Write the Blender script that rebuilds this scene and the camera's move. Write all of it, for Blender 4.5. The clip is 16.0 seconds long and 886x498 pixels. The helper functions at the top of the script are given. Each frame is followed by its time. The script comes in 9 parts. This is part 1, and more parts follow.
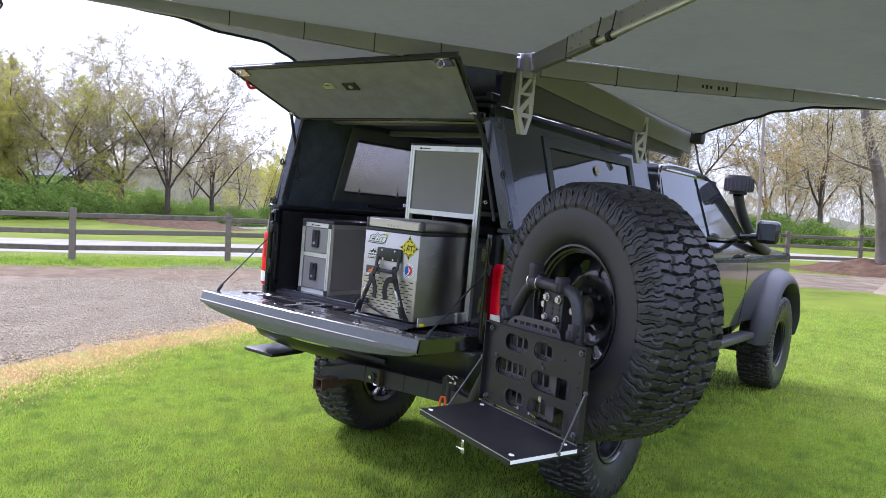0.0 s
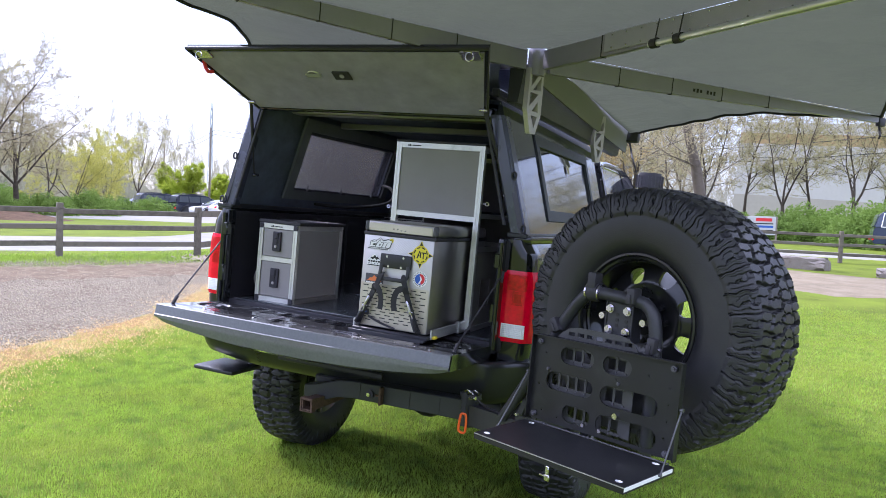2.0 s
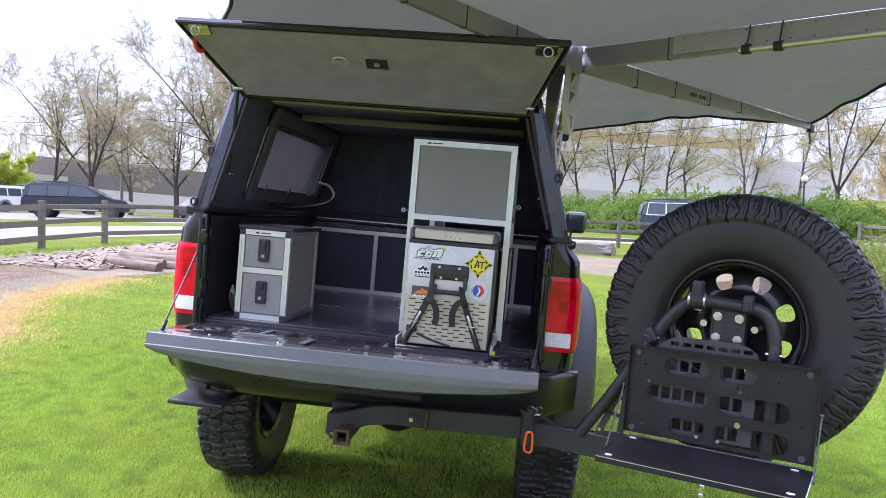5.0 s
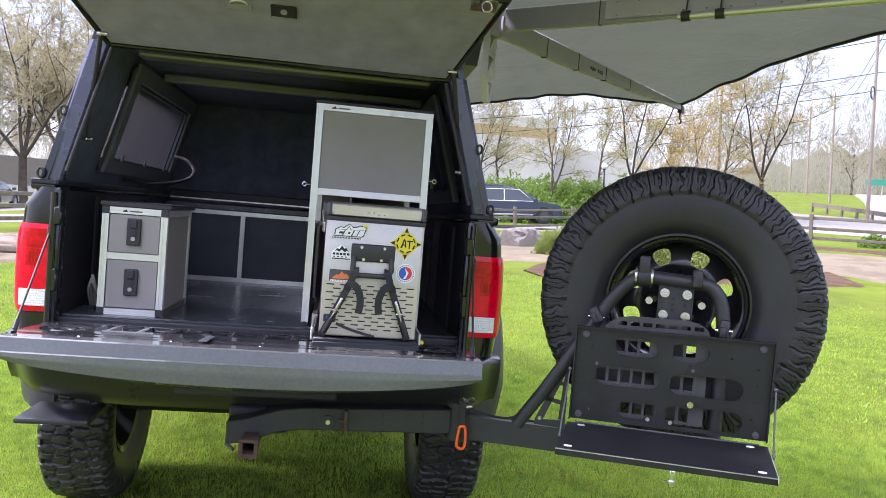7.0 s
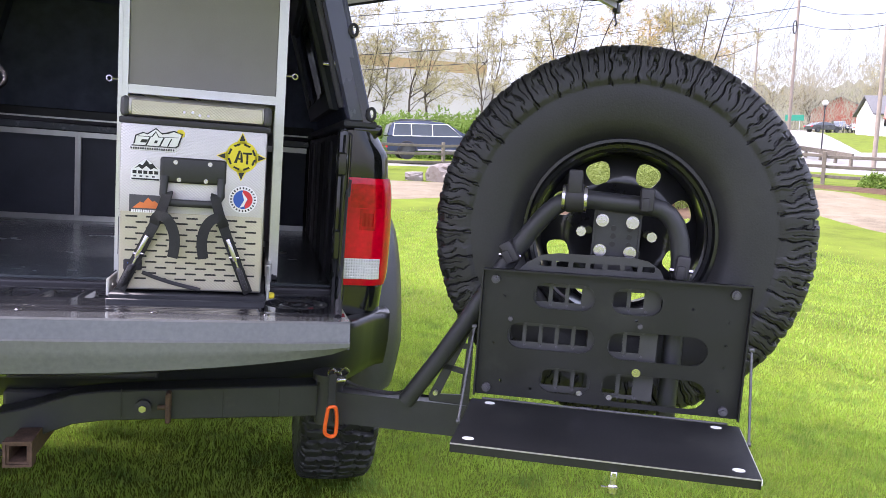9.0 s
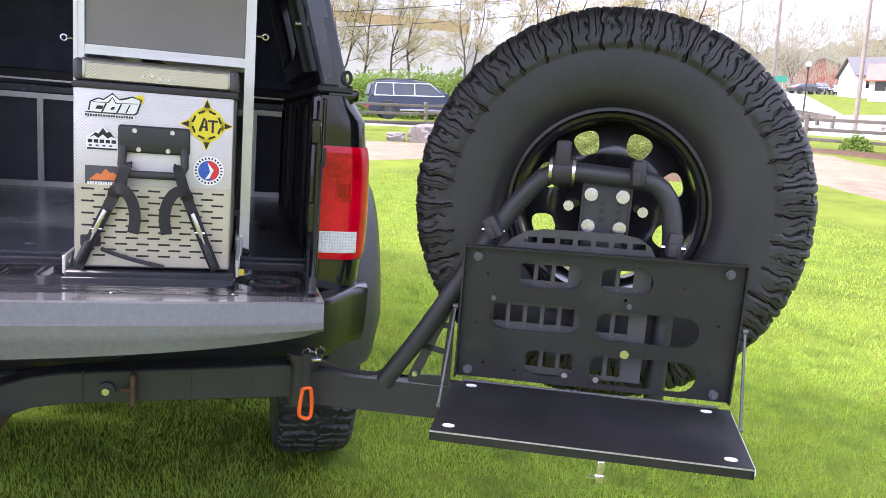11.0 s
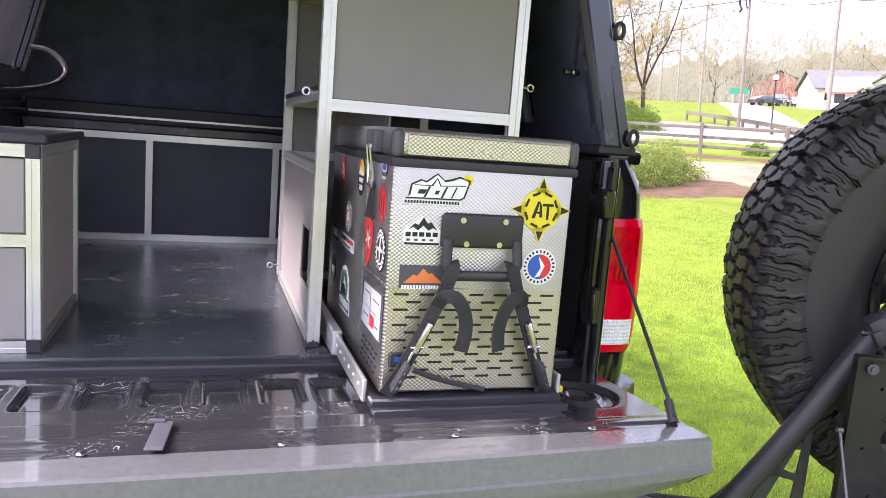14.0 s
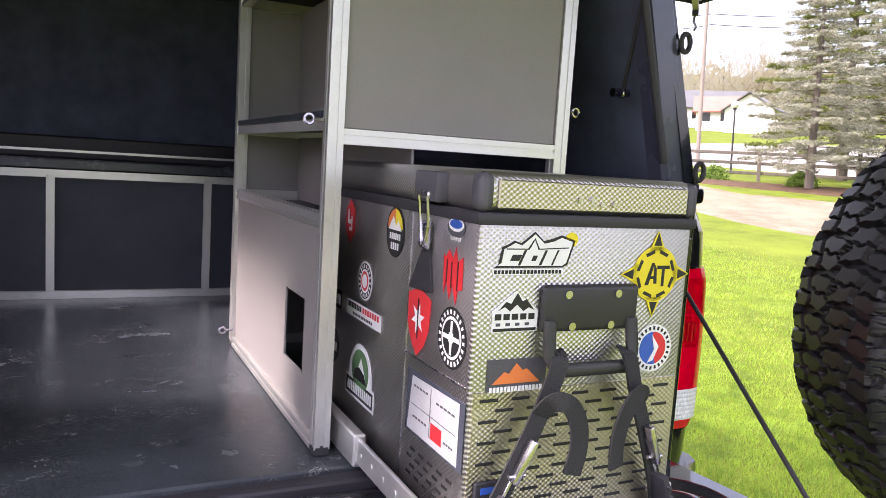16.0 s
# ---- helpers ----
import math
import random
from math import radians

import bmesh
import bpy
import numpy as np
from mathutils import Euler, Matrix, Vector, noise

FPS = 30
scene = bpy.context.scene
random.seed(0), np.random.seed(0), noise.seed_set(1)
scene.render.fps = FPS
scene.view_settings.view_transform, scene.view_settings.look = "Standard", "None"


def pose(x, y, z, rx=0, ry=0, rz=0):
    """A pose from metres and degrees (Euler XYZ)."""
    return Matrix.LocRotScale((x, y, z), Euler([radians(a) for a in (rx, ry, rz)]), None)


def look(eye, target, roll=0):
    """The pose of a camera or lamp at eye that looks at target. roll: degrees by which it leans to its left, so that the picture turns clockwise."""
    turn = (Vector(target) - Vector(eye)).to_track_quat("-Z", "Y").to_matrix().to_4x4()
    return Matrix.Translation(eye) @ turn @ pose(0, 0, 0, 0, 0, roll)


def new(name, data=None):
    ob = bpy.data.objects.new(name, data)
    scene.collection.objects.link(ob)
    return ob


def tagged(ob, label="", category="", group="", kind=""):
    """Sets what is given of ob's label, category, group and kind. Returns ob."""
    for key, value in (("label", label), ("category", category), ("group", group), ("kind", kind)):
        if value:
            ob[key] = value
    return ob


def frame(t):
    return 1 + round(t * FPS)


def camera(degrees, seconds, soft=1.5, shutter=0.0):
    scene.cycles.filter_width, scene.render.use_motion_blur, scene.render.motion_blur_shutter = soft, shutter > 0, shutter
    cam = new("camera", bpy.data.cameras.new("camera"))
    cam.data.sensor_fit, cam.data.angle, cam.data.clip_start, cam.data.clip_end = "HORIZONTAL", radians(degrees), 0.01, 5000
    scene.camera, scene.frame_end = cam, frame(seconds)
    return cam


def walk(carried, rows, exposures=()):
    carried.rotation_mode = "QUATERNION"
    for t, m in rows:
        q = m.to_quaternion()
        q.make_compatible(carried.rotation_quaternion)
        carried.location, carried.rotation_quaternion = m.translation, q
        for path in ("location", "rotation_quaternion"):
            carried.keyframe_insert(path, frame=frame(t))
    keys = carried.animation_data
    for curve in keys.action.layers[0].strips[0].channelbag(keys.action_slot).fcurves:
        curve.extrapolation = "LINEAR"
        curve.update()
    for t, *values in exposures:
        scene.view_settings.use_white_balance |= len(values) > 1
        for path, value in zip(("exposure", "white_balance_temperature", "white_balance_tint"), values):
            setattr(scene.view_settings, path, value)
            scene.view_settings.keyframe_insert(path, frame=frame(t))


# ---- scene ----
# The truck stands on a lawn that leans a little: LEAN turns the truck's own axes (x right, y ahead, z up) into the level world.
UP = Vector((-0.056, -0.010, 1.0)).normalized()
LEAN = UP.rotation_difference(Vector((0, 0, 1))).to_matrix().to_4x4()
LEVEL = LEAN.inverted()
cam = camera(61.3, 16.0, soft=0.45)
PATH = [
    (0, (2.678, -2.961, 1.693), (1.488, -1.358, 1.573), 5.16),
    (0.5, (2.490, -3.046, 1.690), (1.406, -1.370, 1.572), 5.24),
    (1, (2.260, -3.072, 1.691), (1.281, -1.331, 1.575), 5.31),
    (1.5, (2.042, -3.083, 1.689), (1.163, -1.290, 1.573), 5.26),
    (2, (1.811, -3.183, 1.686), (1.024, -1.348, 1.575), 5.35),
    (2.5, (1.636, -3.239, 1.688), (0.938, -1.368, 1.583), 5.37),
    (3, (1.418, -3.208, 1.686), (0.813, -1.305, 1.581), 5.21),
    (3.5, (1.222, -3.219, 1.688), (0.718, -1.286, 1.586), 5.08),
    (6, (0.262, -3.225, 1.610), (0.283, -1.226, 1.538), 4.89),
    (6.5, (0.178, -3.114, 1.587), (0.342, -1.122, 1.516), 4.83),
    (7, (0.185, -2.895, 1.571), (0.463, -0.916, 1.489), 4.68),
    (7.5, (0.224, -2.716, 1.535), (0.586, -0.752, 1.422), 4.43),
    (8, (0.274, -2.520, 1.514), (0.687, -0.569, 1.362), 4.31),
    (8.5, (0.395, -2.334, 1.492), (0.840, -0.393, 1.299), 4.31),
    (9, (0.492, -2.178, 1.492), (0.957, -0.247, 1.262), 4.17),
    (9.5, (0.531, -2.108, 1.500), (1.013, -0.185, 1.239), 4.21),
    (12, (0.486, -2.038, 1.551), (1.007, -0.141, 1.193), 4.62),
    (12.5, (0.294, -1.956, 1.580), (0.805, -0.057, 1.215), 4.53),
    (13, (0.096, -1.836, 1.607), (0.613, 0.064, 1.255), 4.49),
    (13.5, (-0.036, -1.645, 1.590), (0.514, 0.249, 1.261), 4.40),
    (14, (-0.172, -1.474, 1.590), (0.436, 0.408, 1.293), 4.44),
    (14.5, (-0.346, -1.318, 1.577), (0.321, 0.548, 1.305), 3.92),
    (15, (-0.447, -1.198, 1.583), (0.299, 0.641, 1.334), 3.72),
    (15.5, (-0.387, -1.086, 1.593), (0.434, 0.722, 1.360), 3.64),
    (16, (-0.312, -1.009, 1.604), (0.568, 0.773, 1.379), 3.58),
]
walk(cam, [(t, LEAN @ look(eye, target, roll)) for t, eye, target, roll in PATH],
     exposures=[(0.0, 1.08, 5600, 27), (3.5, 1.23, 5440, 28), (6.0, 1.31, 5740, 28), (7.5, 1.46, 5880, 28), (9.0, 1.59, 5980, 30), (12.0, 1.84, 5980, 31), (13.5, 1.93, 6120, 31), (16.0, 1.79, 6420, 31)])

# ---- world and light ----
SUN_EL, SUN_AZ = 42.0, -76.0     # degrees; the azimuth is counted from +y towards +x
world = bpy.data.worlds.new("sky")
scene.world = world
world.use_nodes = True
wn, wl = world.node_tree.nodes, world.node_tree.links
wn.clear()
sky = wn.new("ShaderNodeTexSky")
sky.sky_type, sky.sun_disc = "NISHITA", False
sky.sun_elevation, sky.sun_rotation = radians(SUN_EL), radians(SUN_AZ)
sky.air_density, sky.dust_density, sky.ozone_density = 1.0, 1.5, 1.0
s_bg = wn.new("ShaderNodeBackground")
s_bg.inputs[1].default_value = 0.05
wl.new(sky.outputs[0], s_bg.inputs[0])
tc = wn.new("ShaderNodeTexCoord")
mp = wn.new("ShaderNodeMapping")
mp.inputs["Scale"].default_value = (1.2, 1.2, 5.0)
wl.new(tc.outputs["Generated"], mp.inputs[0])
nz = wn.new("ShaderNodeTexNoise")
nz.inputs["Scale"].default_value, nz.inputs["Detail"].default_value, nz.inputs["Roughness"].default_value = 1.6, 8, 0.55
wl.new(mp.outputs[0], nz.inputs["Vector"])
ramp = wn.new("ShaderNodeValToRGB")
ramp.color_ramp.elements[0].position, ramp.color_ramp.elements[0].color = 0.30, (0.68, 0.74, 0.84, 1)
ramp.color_ramp.elements[1].position, ramp.color_ramp.elements[1].color = 0.62, (0.96, 0.98, 1.0, 1)
wl.new(nz.outputs["Fac"], ramp.inputs[0])
c_bg = wn.new("ShaderNodeBackground")
# an overcast sky is about three times as bright overhead as at the horizon
sepz = wn.new("ShaderNodeSeparateXYZ")
wl.new(tc.outputs["Generated"], sepz.inputs[0])
lift = wn.new("ShaderNodeMapRange")
lift.inputs["From Min"].default_value, lift.inputs["From Max"].default_value = 0.25, 0.9
lift.inputs["To Min"].default_value, lift.inputs["To Max"].default_value = 0.33, 2.10
wl.new(sepz.outputs[2], lift.inputs[0])
wl.new(lift.outputs[0], c_bg.inputs[1])
wl.new(ramp.outputs[0], c_bg.inputs[0])
add = wn.new("ShaderNodeAddShader")
wl.new(s_bg.outputs[0], add.inputs[0]), wl.new(c_bg.outputs[0], add.inputs[1])
wo = wn.new("ShaderNodeOutputWorld")
wl.new(add.outputs[0], wo.inputs[0])

sun = new("sun", bpy.data.lights.new("sun", "SUN"))
sun.data.energy, sun.data.angle, sun.data.color = 2.5, radians(9), (1.0, 0.94, 0.85)
sd = Vector((math.sin(radians(SUN_AZ)) * math.cos(radians(SUN_EL)), math.cos(radians(SUN_AZ)) * math.cos(radians(SUN_EL)), math.sin(radians(SUN_EL))))
sun.matrix_world = look(sd * 40, (0, 0, 0))

# ---- materials ----
MATS = {}


def mat(name, base, rough=0.5, metal=0.0, var=0.12, scale=6.0, fine=120.0, bump=0.15, coat=0.0, dirt=None, dirt_at=0.62, trans=0.0, ior=1.45, island=0.0, sheen=0.0, rough_var=0.12, bump_scale=None, obj_var=0.0, scratch=0.0):
    """A surface with coarse stains and fine grain at real size; dirt is a second colour laid on in patches."""
    m = bpy.data.materials.new(name)
    m.use_nodes = True
    n, l = m.node_tree.nodes, m.node_tree.links
    b = n["Principled BSDF"]
    tx = n.new("ShaderNodeTexCoord")
    big = n.new("ShaderNodeTexNoise")
    big.inputs["Scale"].default_value, big.inputs["Detail"].default_value, big.inputs["Roughness"].default_value = scale, 5, 0.6
    l.new(tx.outputs["Object"], big.inputs["Vector"])
    sm = n.new("ShaderNodeTexNoise")
    sm.inputs["Scale"].default_value, sm.inputs["Detail"].default_value = fine, 3
    l.new(tx.outputs["Object"], sm.inputs["Vector"])
    add_ = n.new("ShaderNodeMath")
    add_.operation = "MULTIPLY_ADD"
    l.new(sm.outputs["Fac"], add_.inputs[0])
    add_.inputs[1].default_value = 0.5
    l.new(big.outputs["Fac"], add_.inputs[2])
    src = add_.outputs[0]
    for kind, amount in (("ShaderNodeNewGeometry", island), ("ShaderNodeObjectInfo", obj_var)):
        if amount:
            g = n.new(kind)
            a2 = n.new("ShaderNodeMath")
            a2.operation = "MULTIPLY_ADD"
            l.new(g.outputs["Random Per Island" if kind == "ShaderNodeNewGeometry" else "Random"], a2.inputs[0])
            a2.inputs[1].default_value = amount
            l.new(src, a2.inputs[2])
            src = a2.outputs[0]
    r = n.new("ShaderNodeValToRGB")
    lo = [max(0.0, c * (1 - var)) for c in base] + [1]
    hi = [min(1.0, c * (1 + var)) for c in base] + [1]
    r.color_ramp.elements[0].position, r.color_ramp.elements[0].color = 0.5, lo
    r.color_ramp.elements[1].position, r.color_ramp.elements[1].color = 1.0 + island + obj_var, hi
    if r.color_ramp.elements[1].position > 1:
        sc = n.new("ShaderNodeMath")
        sc.operation = "DIVIDE"
        l.new(src, sc.inputs[0])
        sc.inputs[1].default_value = 1.0 + island + obj_var
        src = sc.outputs[0]
        r.color_ramp.elements[0].position = 0.5 / (1 + island + obj_var)
        r.color_ramp.elements[1].position = 1.0
    l.new(src, r.inputs[0])
    col = r.outputs[0]
    if dirt:
        dn = n.new("ShaderNodeTexNoise")
        dn.inputs["Scale"].default_value, dn.inputs["Detail"].default_value, dn.inputs["Roughness"].default_value = scale * 0.7 + 1, 8, 0.7
        l.new(tx.outputs["Object"], dn.inputs["Vector"])
        dr = n.new("ShaderNodeValToRGB")
        dr.color_ramp.elements[0].position, dr.color_ramp.elements[1].position = dirt_at - 0.12, dirt_at + 0.14
        l.new(dn.outputs["Fac"], dr.inputs[0])
        mx = n.new("ShaderNodeMix")
        mx.data_type = "RGBA"
        l.new(dr.outputs[0], mx.inputs[0])
        l.new(col, mx.inputs[6])
        mx.inputs[7].default_value = (*dirt, 1)
        col = mx.outputs[2]
    if scratch:
        # thin curved scratches, in patches
        q = n.new("ShaderNodeTexNoise")
        q.inputs["Scale"].default_value, q.inputs["Detail"].default_value, q.inputs["Distortion"].default_value = 22, 2, 1.8
        l.new(tx.outputs["Object"], q.inputs["Vector"])
        ridge = n.new("ShaderNodeMapRange")
        away = n.new("ShaderNodeMath")
        away.operation = "SUBTRACT"
        l.new(q.outputs["Fac"], away.inputs[0])
        away.inputs[1].default_value = 0.5
        size = n.new("ShaderNodeMath")
        size.operation = "ABSOLUTE"
        l.new(away.outputs[0], size.inputs[0])
        ridge.inputs["From Min"].default_value, ridge.inputs["From Max"].default_value = 0.010, 0.002
        l.new(size.outputs[0], ridge.inputs[0])
        q2 = n.new("ShaderNodeTexNoise")
        q2.inputs["Scale"].default_value, q2.inputs["Detail"].default_value = 9, 6
        l.new(tx.outputs["Object"], q2.inputs["Vector"])
        where = n.new("ShaderNodeMapRange")
        where.inputs["From Min"].default_value, where.inputs["From Max"].default_value = 0.54, 0.64
        l.new(q2.outputs["Fac"], where.inputs[0])
        both = n.new("ShaderNodeMath")
        both.operation = "MULTIPLY"
        l.new(ridge.outputs[0], both.inputs[0]), l.new(where.outputs[0], both.inputs[1])
        ms = n.new("ShaderNodeMix")
        ms.data_type = "RGBA"
        l.new(both.outputs[0], ms.inputs[0])
        l.new(col, ms.inputs[6])
        ms.inputs[7].default_value = (scratch, scratch, scratch, 1)
        col = ms.outputs[2]
    l.new(col, b.inputs["Base Color"])
    rr = n.new("ShaderNodeMapRange")
    rr.inputs["To Min"].default_value, rr.inputs["To Max"].default_value = max(0.02, rough - rough_var), min(1.0, rough + rough_var)
    l.new(big.outputs["Fac"], rr.inputs[0])
    l.new(rr.outputs[0], b.inputs["Roughness"])
    b.inputs["Metallic"].default_value = metal
    b.inputs["Coat Weight"].default_value = coat
    b.inputs["Specular IOR Level"].default_value = 0.5 - 0.38 * coat
    b.inputs["Coat Roughness"].default_value = 0.06
    b.inputs["Transmission Weight"].default_value = trans
    b.inputs["IOR"].default_value = ior
    b.inputs["Sheen Weight"].default_value = sheen
    if bump:
        bn = n.new("ShaderNodeBump")
        bn.inputs["Strength"].default_value, bn.inputs["Distance"].default_value = bump, 0.002
        if bump_scale:
            s2 = n.new("ShaderNodeTexNoise")
            s2.inputs["Scale"].default_value, s2.inputs["Detail"].default_value = bump_scale, 4
            l.new(tx.outputs["Object"], s2.inputs["Vector"])
            l.new(s2.outputs["Fac"], bn.inputs["Height"])
        else:
            l.new(sm.outputs["Fac"], bn.inputs["Height"])
        l.new(bn.outputs[0], b.inputs["Normal"])
    MATS[name] = m
    return m


mat("gate_inner", (0.030, 0.030, 0.033), 0.15, 0.0, 0.3, 6, 200, 0.05, coat=0.9, dirt=(0.10, 0.098, 0.095), dirt_at=0.74, scratch=0.5)
mat("paint", (0.012, 0.013, 0.014), 0.14, 0.0, 0.3, 3, 60, 0.02, coat=1.0, ior=1.55, rough_var=0.05)
# dusty black gate paint; its grey base stands in for reflected sky and lawn
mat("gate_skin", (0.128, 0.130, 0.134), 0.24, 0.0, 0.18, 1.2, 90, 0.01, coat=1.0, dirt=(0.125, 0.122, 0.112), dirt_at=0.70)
mat("bumper_paint", (0.020, 0.021, 0.022), 0.30, 0.0, 0.2, 3, 90, 0.02, coat=0.3)
mat("shell_coat", (0.016, 0.019, 0.029), 0.10, 0.0, 0.2, 5, 500, 0.06, coat=1.0, ior=1.65)
mat("frame_coat", (0.085, 0.088, 0.135), 0.28, 0.3, 0.12, 5, 500, 0.05, coat=0.5)
mat("carpet_dark", (0.098, 0.112, 0.160), 0.92, 0.0, 0.3, 12, 700, 0.5)
mat("hatch_liner", (0.285, 0.262, 0.385), 0.9, 0.0, 0.2, 10, 600, 0.5)
mat("platform", (0.050, 0.057, 0.065), 0.24, 0.0, 0.35, 5, 260, 0.15, dirt=(0.075, 0.077, 0.078), dirt_at=0.72, scratch=0.30)
mat("plastic", (0.030, 0.028, 0.034), 0.55, 0.0, 0.25, 8, 400, 0.2)
mat("flare", (0.040, 0.040, 0.046), 0.38, 0.0, 0.2, 8, 400, 0.15)
mat("trim_bar", (0.22, 0.215, 0.23), 0.33, 0.3, 0.1, 8, 400, 0.1)
mat("plastic_grey", (0.075, 0.072, 0.084), 0.5, 0.0, 0.15, 8, 400, 0.2)
mat("table_coat", (0.0105, 0.0105, 0.0120), 0.42, 0.0, 0.4, 5, 600, 0.15, dirt=(0.030, 0.030, 0.029), dirt_at=0.66)
mat("grid_coat", (0.048, 0.048, 0.051), 0.42, 0.0, 0.2, 8, 400, 0.2)
mat("stay_metal", (0.085, 0.085, 0.09), 0.36, 0.4, 0.2, 20, 200, 0.1)
mat("powder", (0.028, 0.028, 0.033), 0.42, 0.0, 0.3, 6, 600, 0.2, dirt=(0.06, 0.057, 0.05), dirt_at=0.72)
mat("rubber", (0.0225, 0.0220, 0.0245), 0.42, 0.0, 0.35, 5, 200, 0.25, dirt=(0.034, 0.033, 0.033), dirt_at=0.66)
mat("alu", (0.68, 0.675, 0.645), 0.36, 0.75, 0.08, 8, 300, 0.05, dirt=(0.42, 0.42, 0.40), dirt_at=0.70)
mat("steel", (0.58, 0.55, 0.62), 0.25, 1.0, 0.1, 20, 300, 0.05)
mat("panel_grey", (0.265, 0.250, 0.235), 0.6, 0.0, 0.08, 5, 500, 0.2)
mat("panel_dark", (0.052, 0.058, 0.078), 0.5, 0.0, 0.25, 5, 500, 0.2)
mat("red_dark", (0.60, 0.0005, 0.010), 0.14, 0.0, 0.45, 22, 60, 0.0, coat=0.15)
mat("red_deep", (0.44, 0.0005, 0.006), 0.14, 0.0, 0.3, 14, 60, 0.0, coat=0.15)
mat("red_lens", (0.82, 0.0005, 0.022), 0.16, 0.0, 0.2, 10, 60, 0.0, coat=0.15)
mat("clear_lens", (0.88, 0.87, 0.86), 0.12, 0.0, 0.1, 10, 60, 0.0, coat=1.0)
mat("handle_black", (0.026, 0.026, 0.027), 0.42, 0.0, 0.2, 9, 500, 0.15)
mat("webbing", (0.025, 0.025, 0.026), 0.8, 0.0, 0.3, 30, 900, 0.6)
mat("orange", (0.85, 0.13, 0.02), 0.4, 0.3, 0.1)
mat("rust", (0.085, 0.050, 0.036), 0.8, 0.2, 0.5, 40, 200, 0.5)
mat("white", (0.75, 0.75, 0.74), 0.5, 0.0, 0.05)
mat("label_grey", (0.46, 0.46, 0.47), 0.45, 0.0, 0.1, 40, 300, 0.02)
mat("black_ink", (0.015, 0.015, 0.016), 0.5, 0.0, 0.05)
mat("yellow", (0.72, 0.60, 0.02), 0.45, 0.0, 0.08)
mat("red", (0.62, 0.03, 0.035), 0.45, 0.0, 0.08)
mat("blue", (0.03, 0.10, 0.42), 0.45, 0.0, 0.08)
mat("sticker_orange", (0.70, 0.19, 0.05), 0.45, 0.0, 0.08)
mat("sticker_green", (0.10, 0.20, 0.09), 0.45, 0.0, 0.08)
mat("bracket", (0.42, 0.39, 0.40), 0.4, 0.6, 0.12, 20, 200, 0.1)
mat("arm_grey", (0.30, 0.28, 0.345), 0.45, 0.5, 0.1, 6, 300, 0.05)
mat("arm_plate", (0.46, 0.44, 0.50), 0.4, 0.6, 0.1, 6, 300, 0.05)
mat("bag", (0.13, 0.14, 0.19), 0.8, 0.0, 0.3, 10, 200, 0.4)
mat("wood_grey", (0.105, 0.090, 0.070), 0.85, 0.0, 0.4, 7, 90, 0.6, obj_var=0.4, dirt=(0.07, 0.075, 0.05), dirt_at=0.66)
mat("glass_dark", (0.02, 0.022, 0.025), 0.03, 0.0, 0.0, 5, 60, 0.0, coat=1.0, ior=1.8, rough_var=0.02)


def glass(name, tint, rough=0.02):
    m = bpy.data.materials.new(name)
    m.use_nodes = True
    b = m.node_tree.nodes["Principled BSDF"]
    b.inputs["Base Color"].default_value = (*tint, 1)
    b.inputs["Roughness"].default_value, b.inputs["Transmission Weight"].default_value, b.inputs["IOR"].default_value = rough, 1.0, 1.45
    MATS[name] = m


glass("tinted_glass", (0.33, 0.32, 0.345), 0.16)
mat("window_trim", (0.13, 0.135, 0.145), 0.55, 0.0, 0.2, 8, 200, 0.1)


def fabric(name, base, through_, scale=3.0):
    """Woven cloth that lets some light through."""
    m = mat(name, base, 0.85, 0.0, 0.14, scale, 900, 0.25, sheen=0.0, dirt=[c * 0.75 for c in base], dirt_at=0.6, bump_scale=9)
    n, l = m.node_tree.nodes, m.node_tree.links
    b = n["Principled BSDF"]
    n["Bump"].inputs["Distance"].default_value = 0.02
    t = n.new("ShaderNodeBsdfTranslucent")
    t.inputs[0].default_value = (*through_, 1)
    mx = n.new("ShaderNodeMixShader")
    mx.inputs[0].default_value = 0.22
    # long soft wrinkles under a finer crumple
    wv = n.new("ShaderNodeTexNoise")
    wv.inputs["Scale"].default_value, wv.inputs["Detail"].default_value, wv.inputs["Distortion"].default_value = 2.2, 5, 1.2
    tx = n.new("ShaderNodeTexCoord")
    l.new(tx.outputs["Object"], wv.inputs["Vector"])
    b2 = n.new("ShaderNodeBump")
    b2.inputs["Strength"].default_value, b2.inputs["Distance"].default_value = 0.55, 0.05
    l.new(wv.outputs["Fac"], b2.inputs["Height"])
    l.new(n["Bump"].outputs[0], b2.inputs["Normal"])
    l.new(b2.outputs[0], b.inputs["Normal"]), l.new(b2.outputs[0], t.inputs["Normal"])
    l.new(b.outputs[0], mx.inputs[1]), l.new(t.outputs[0], mx.inputs[2])
    l.new(mx.outputs[0], n["Material Output"].inputs[0])


fabric("awning_cloth", (0.103, 0.100, 0.098), (0.132, 0.142, 0.106))

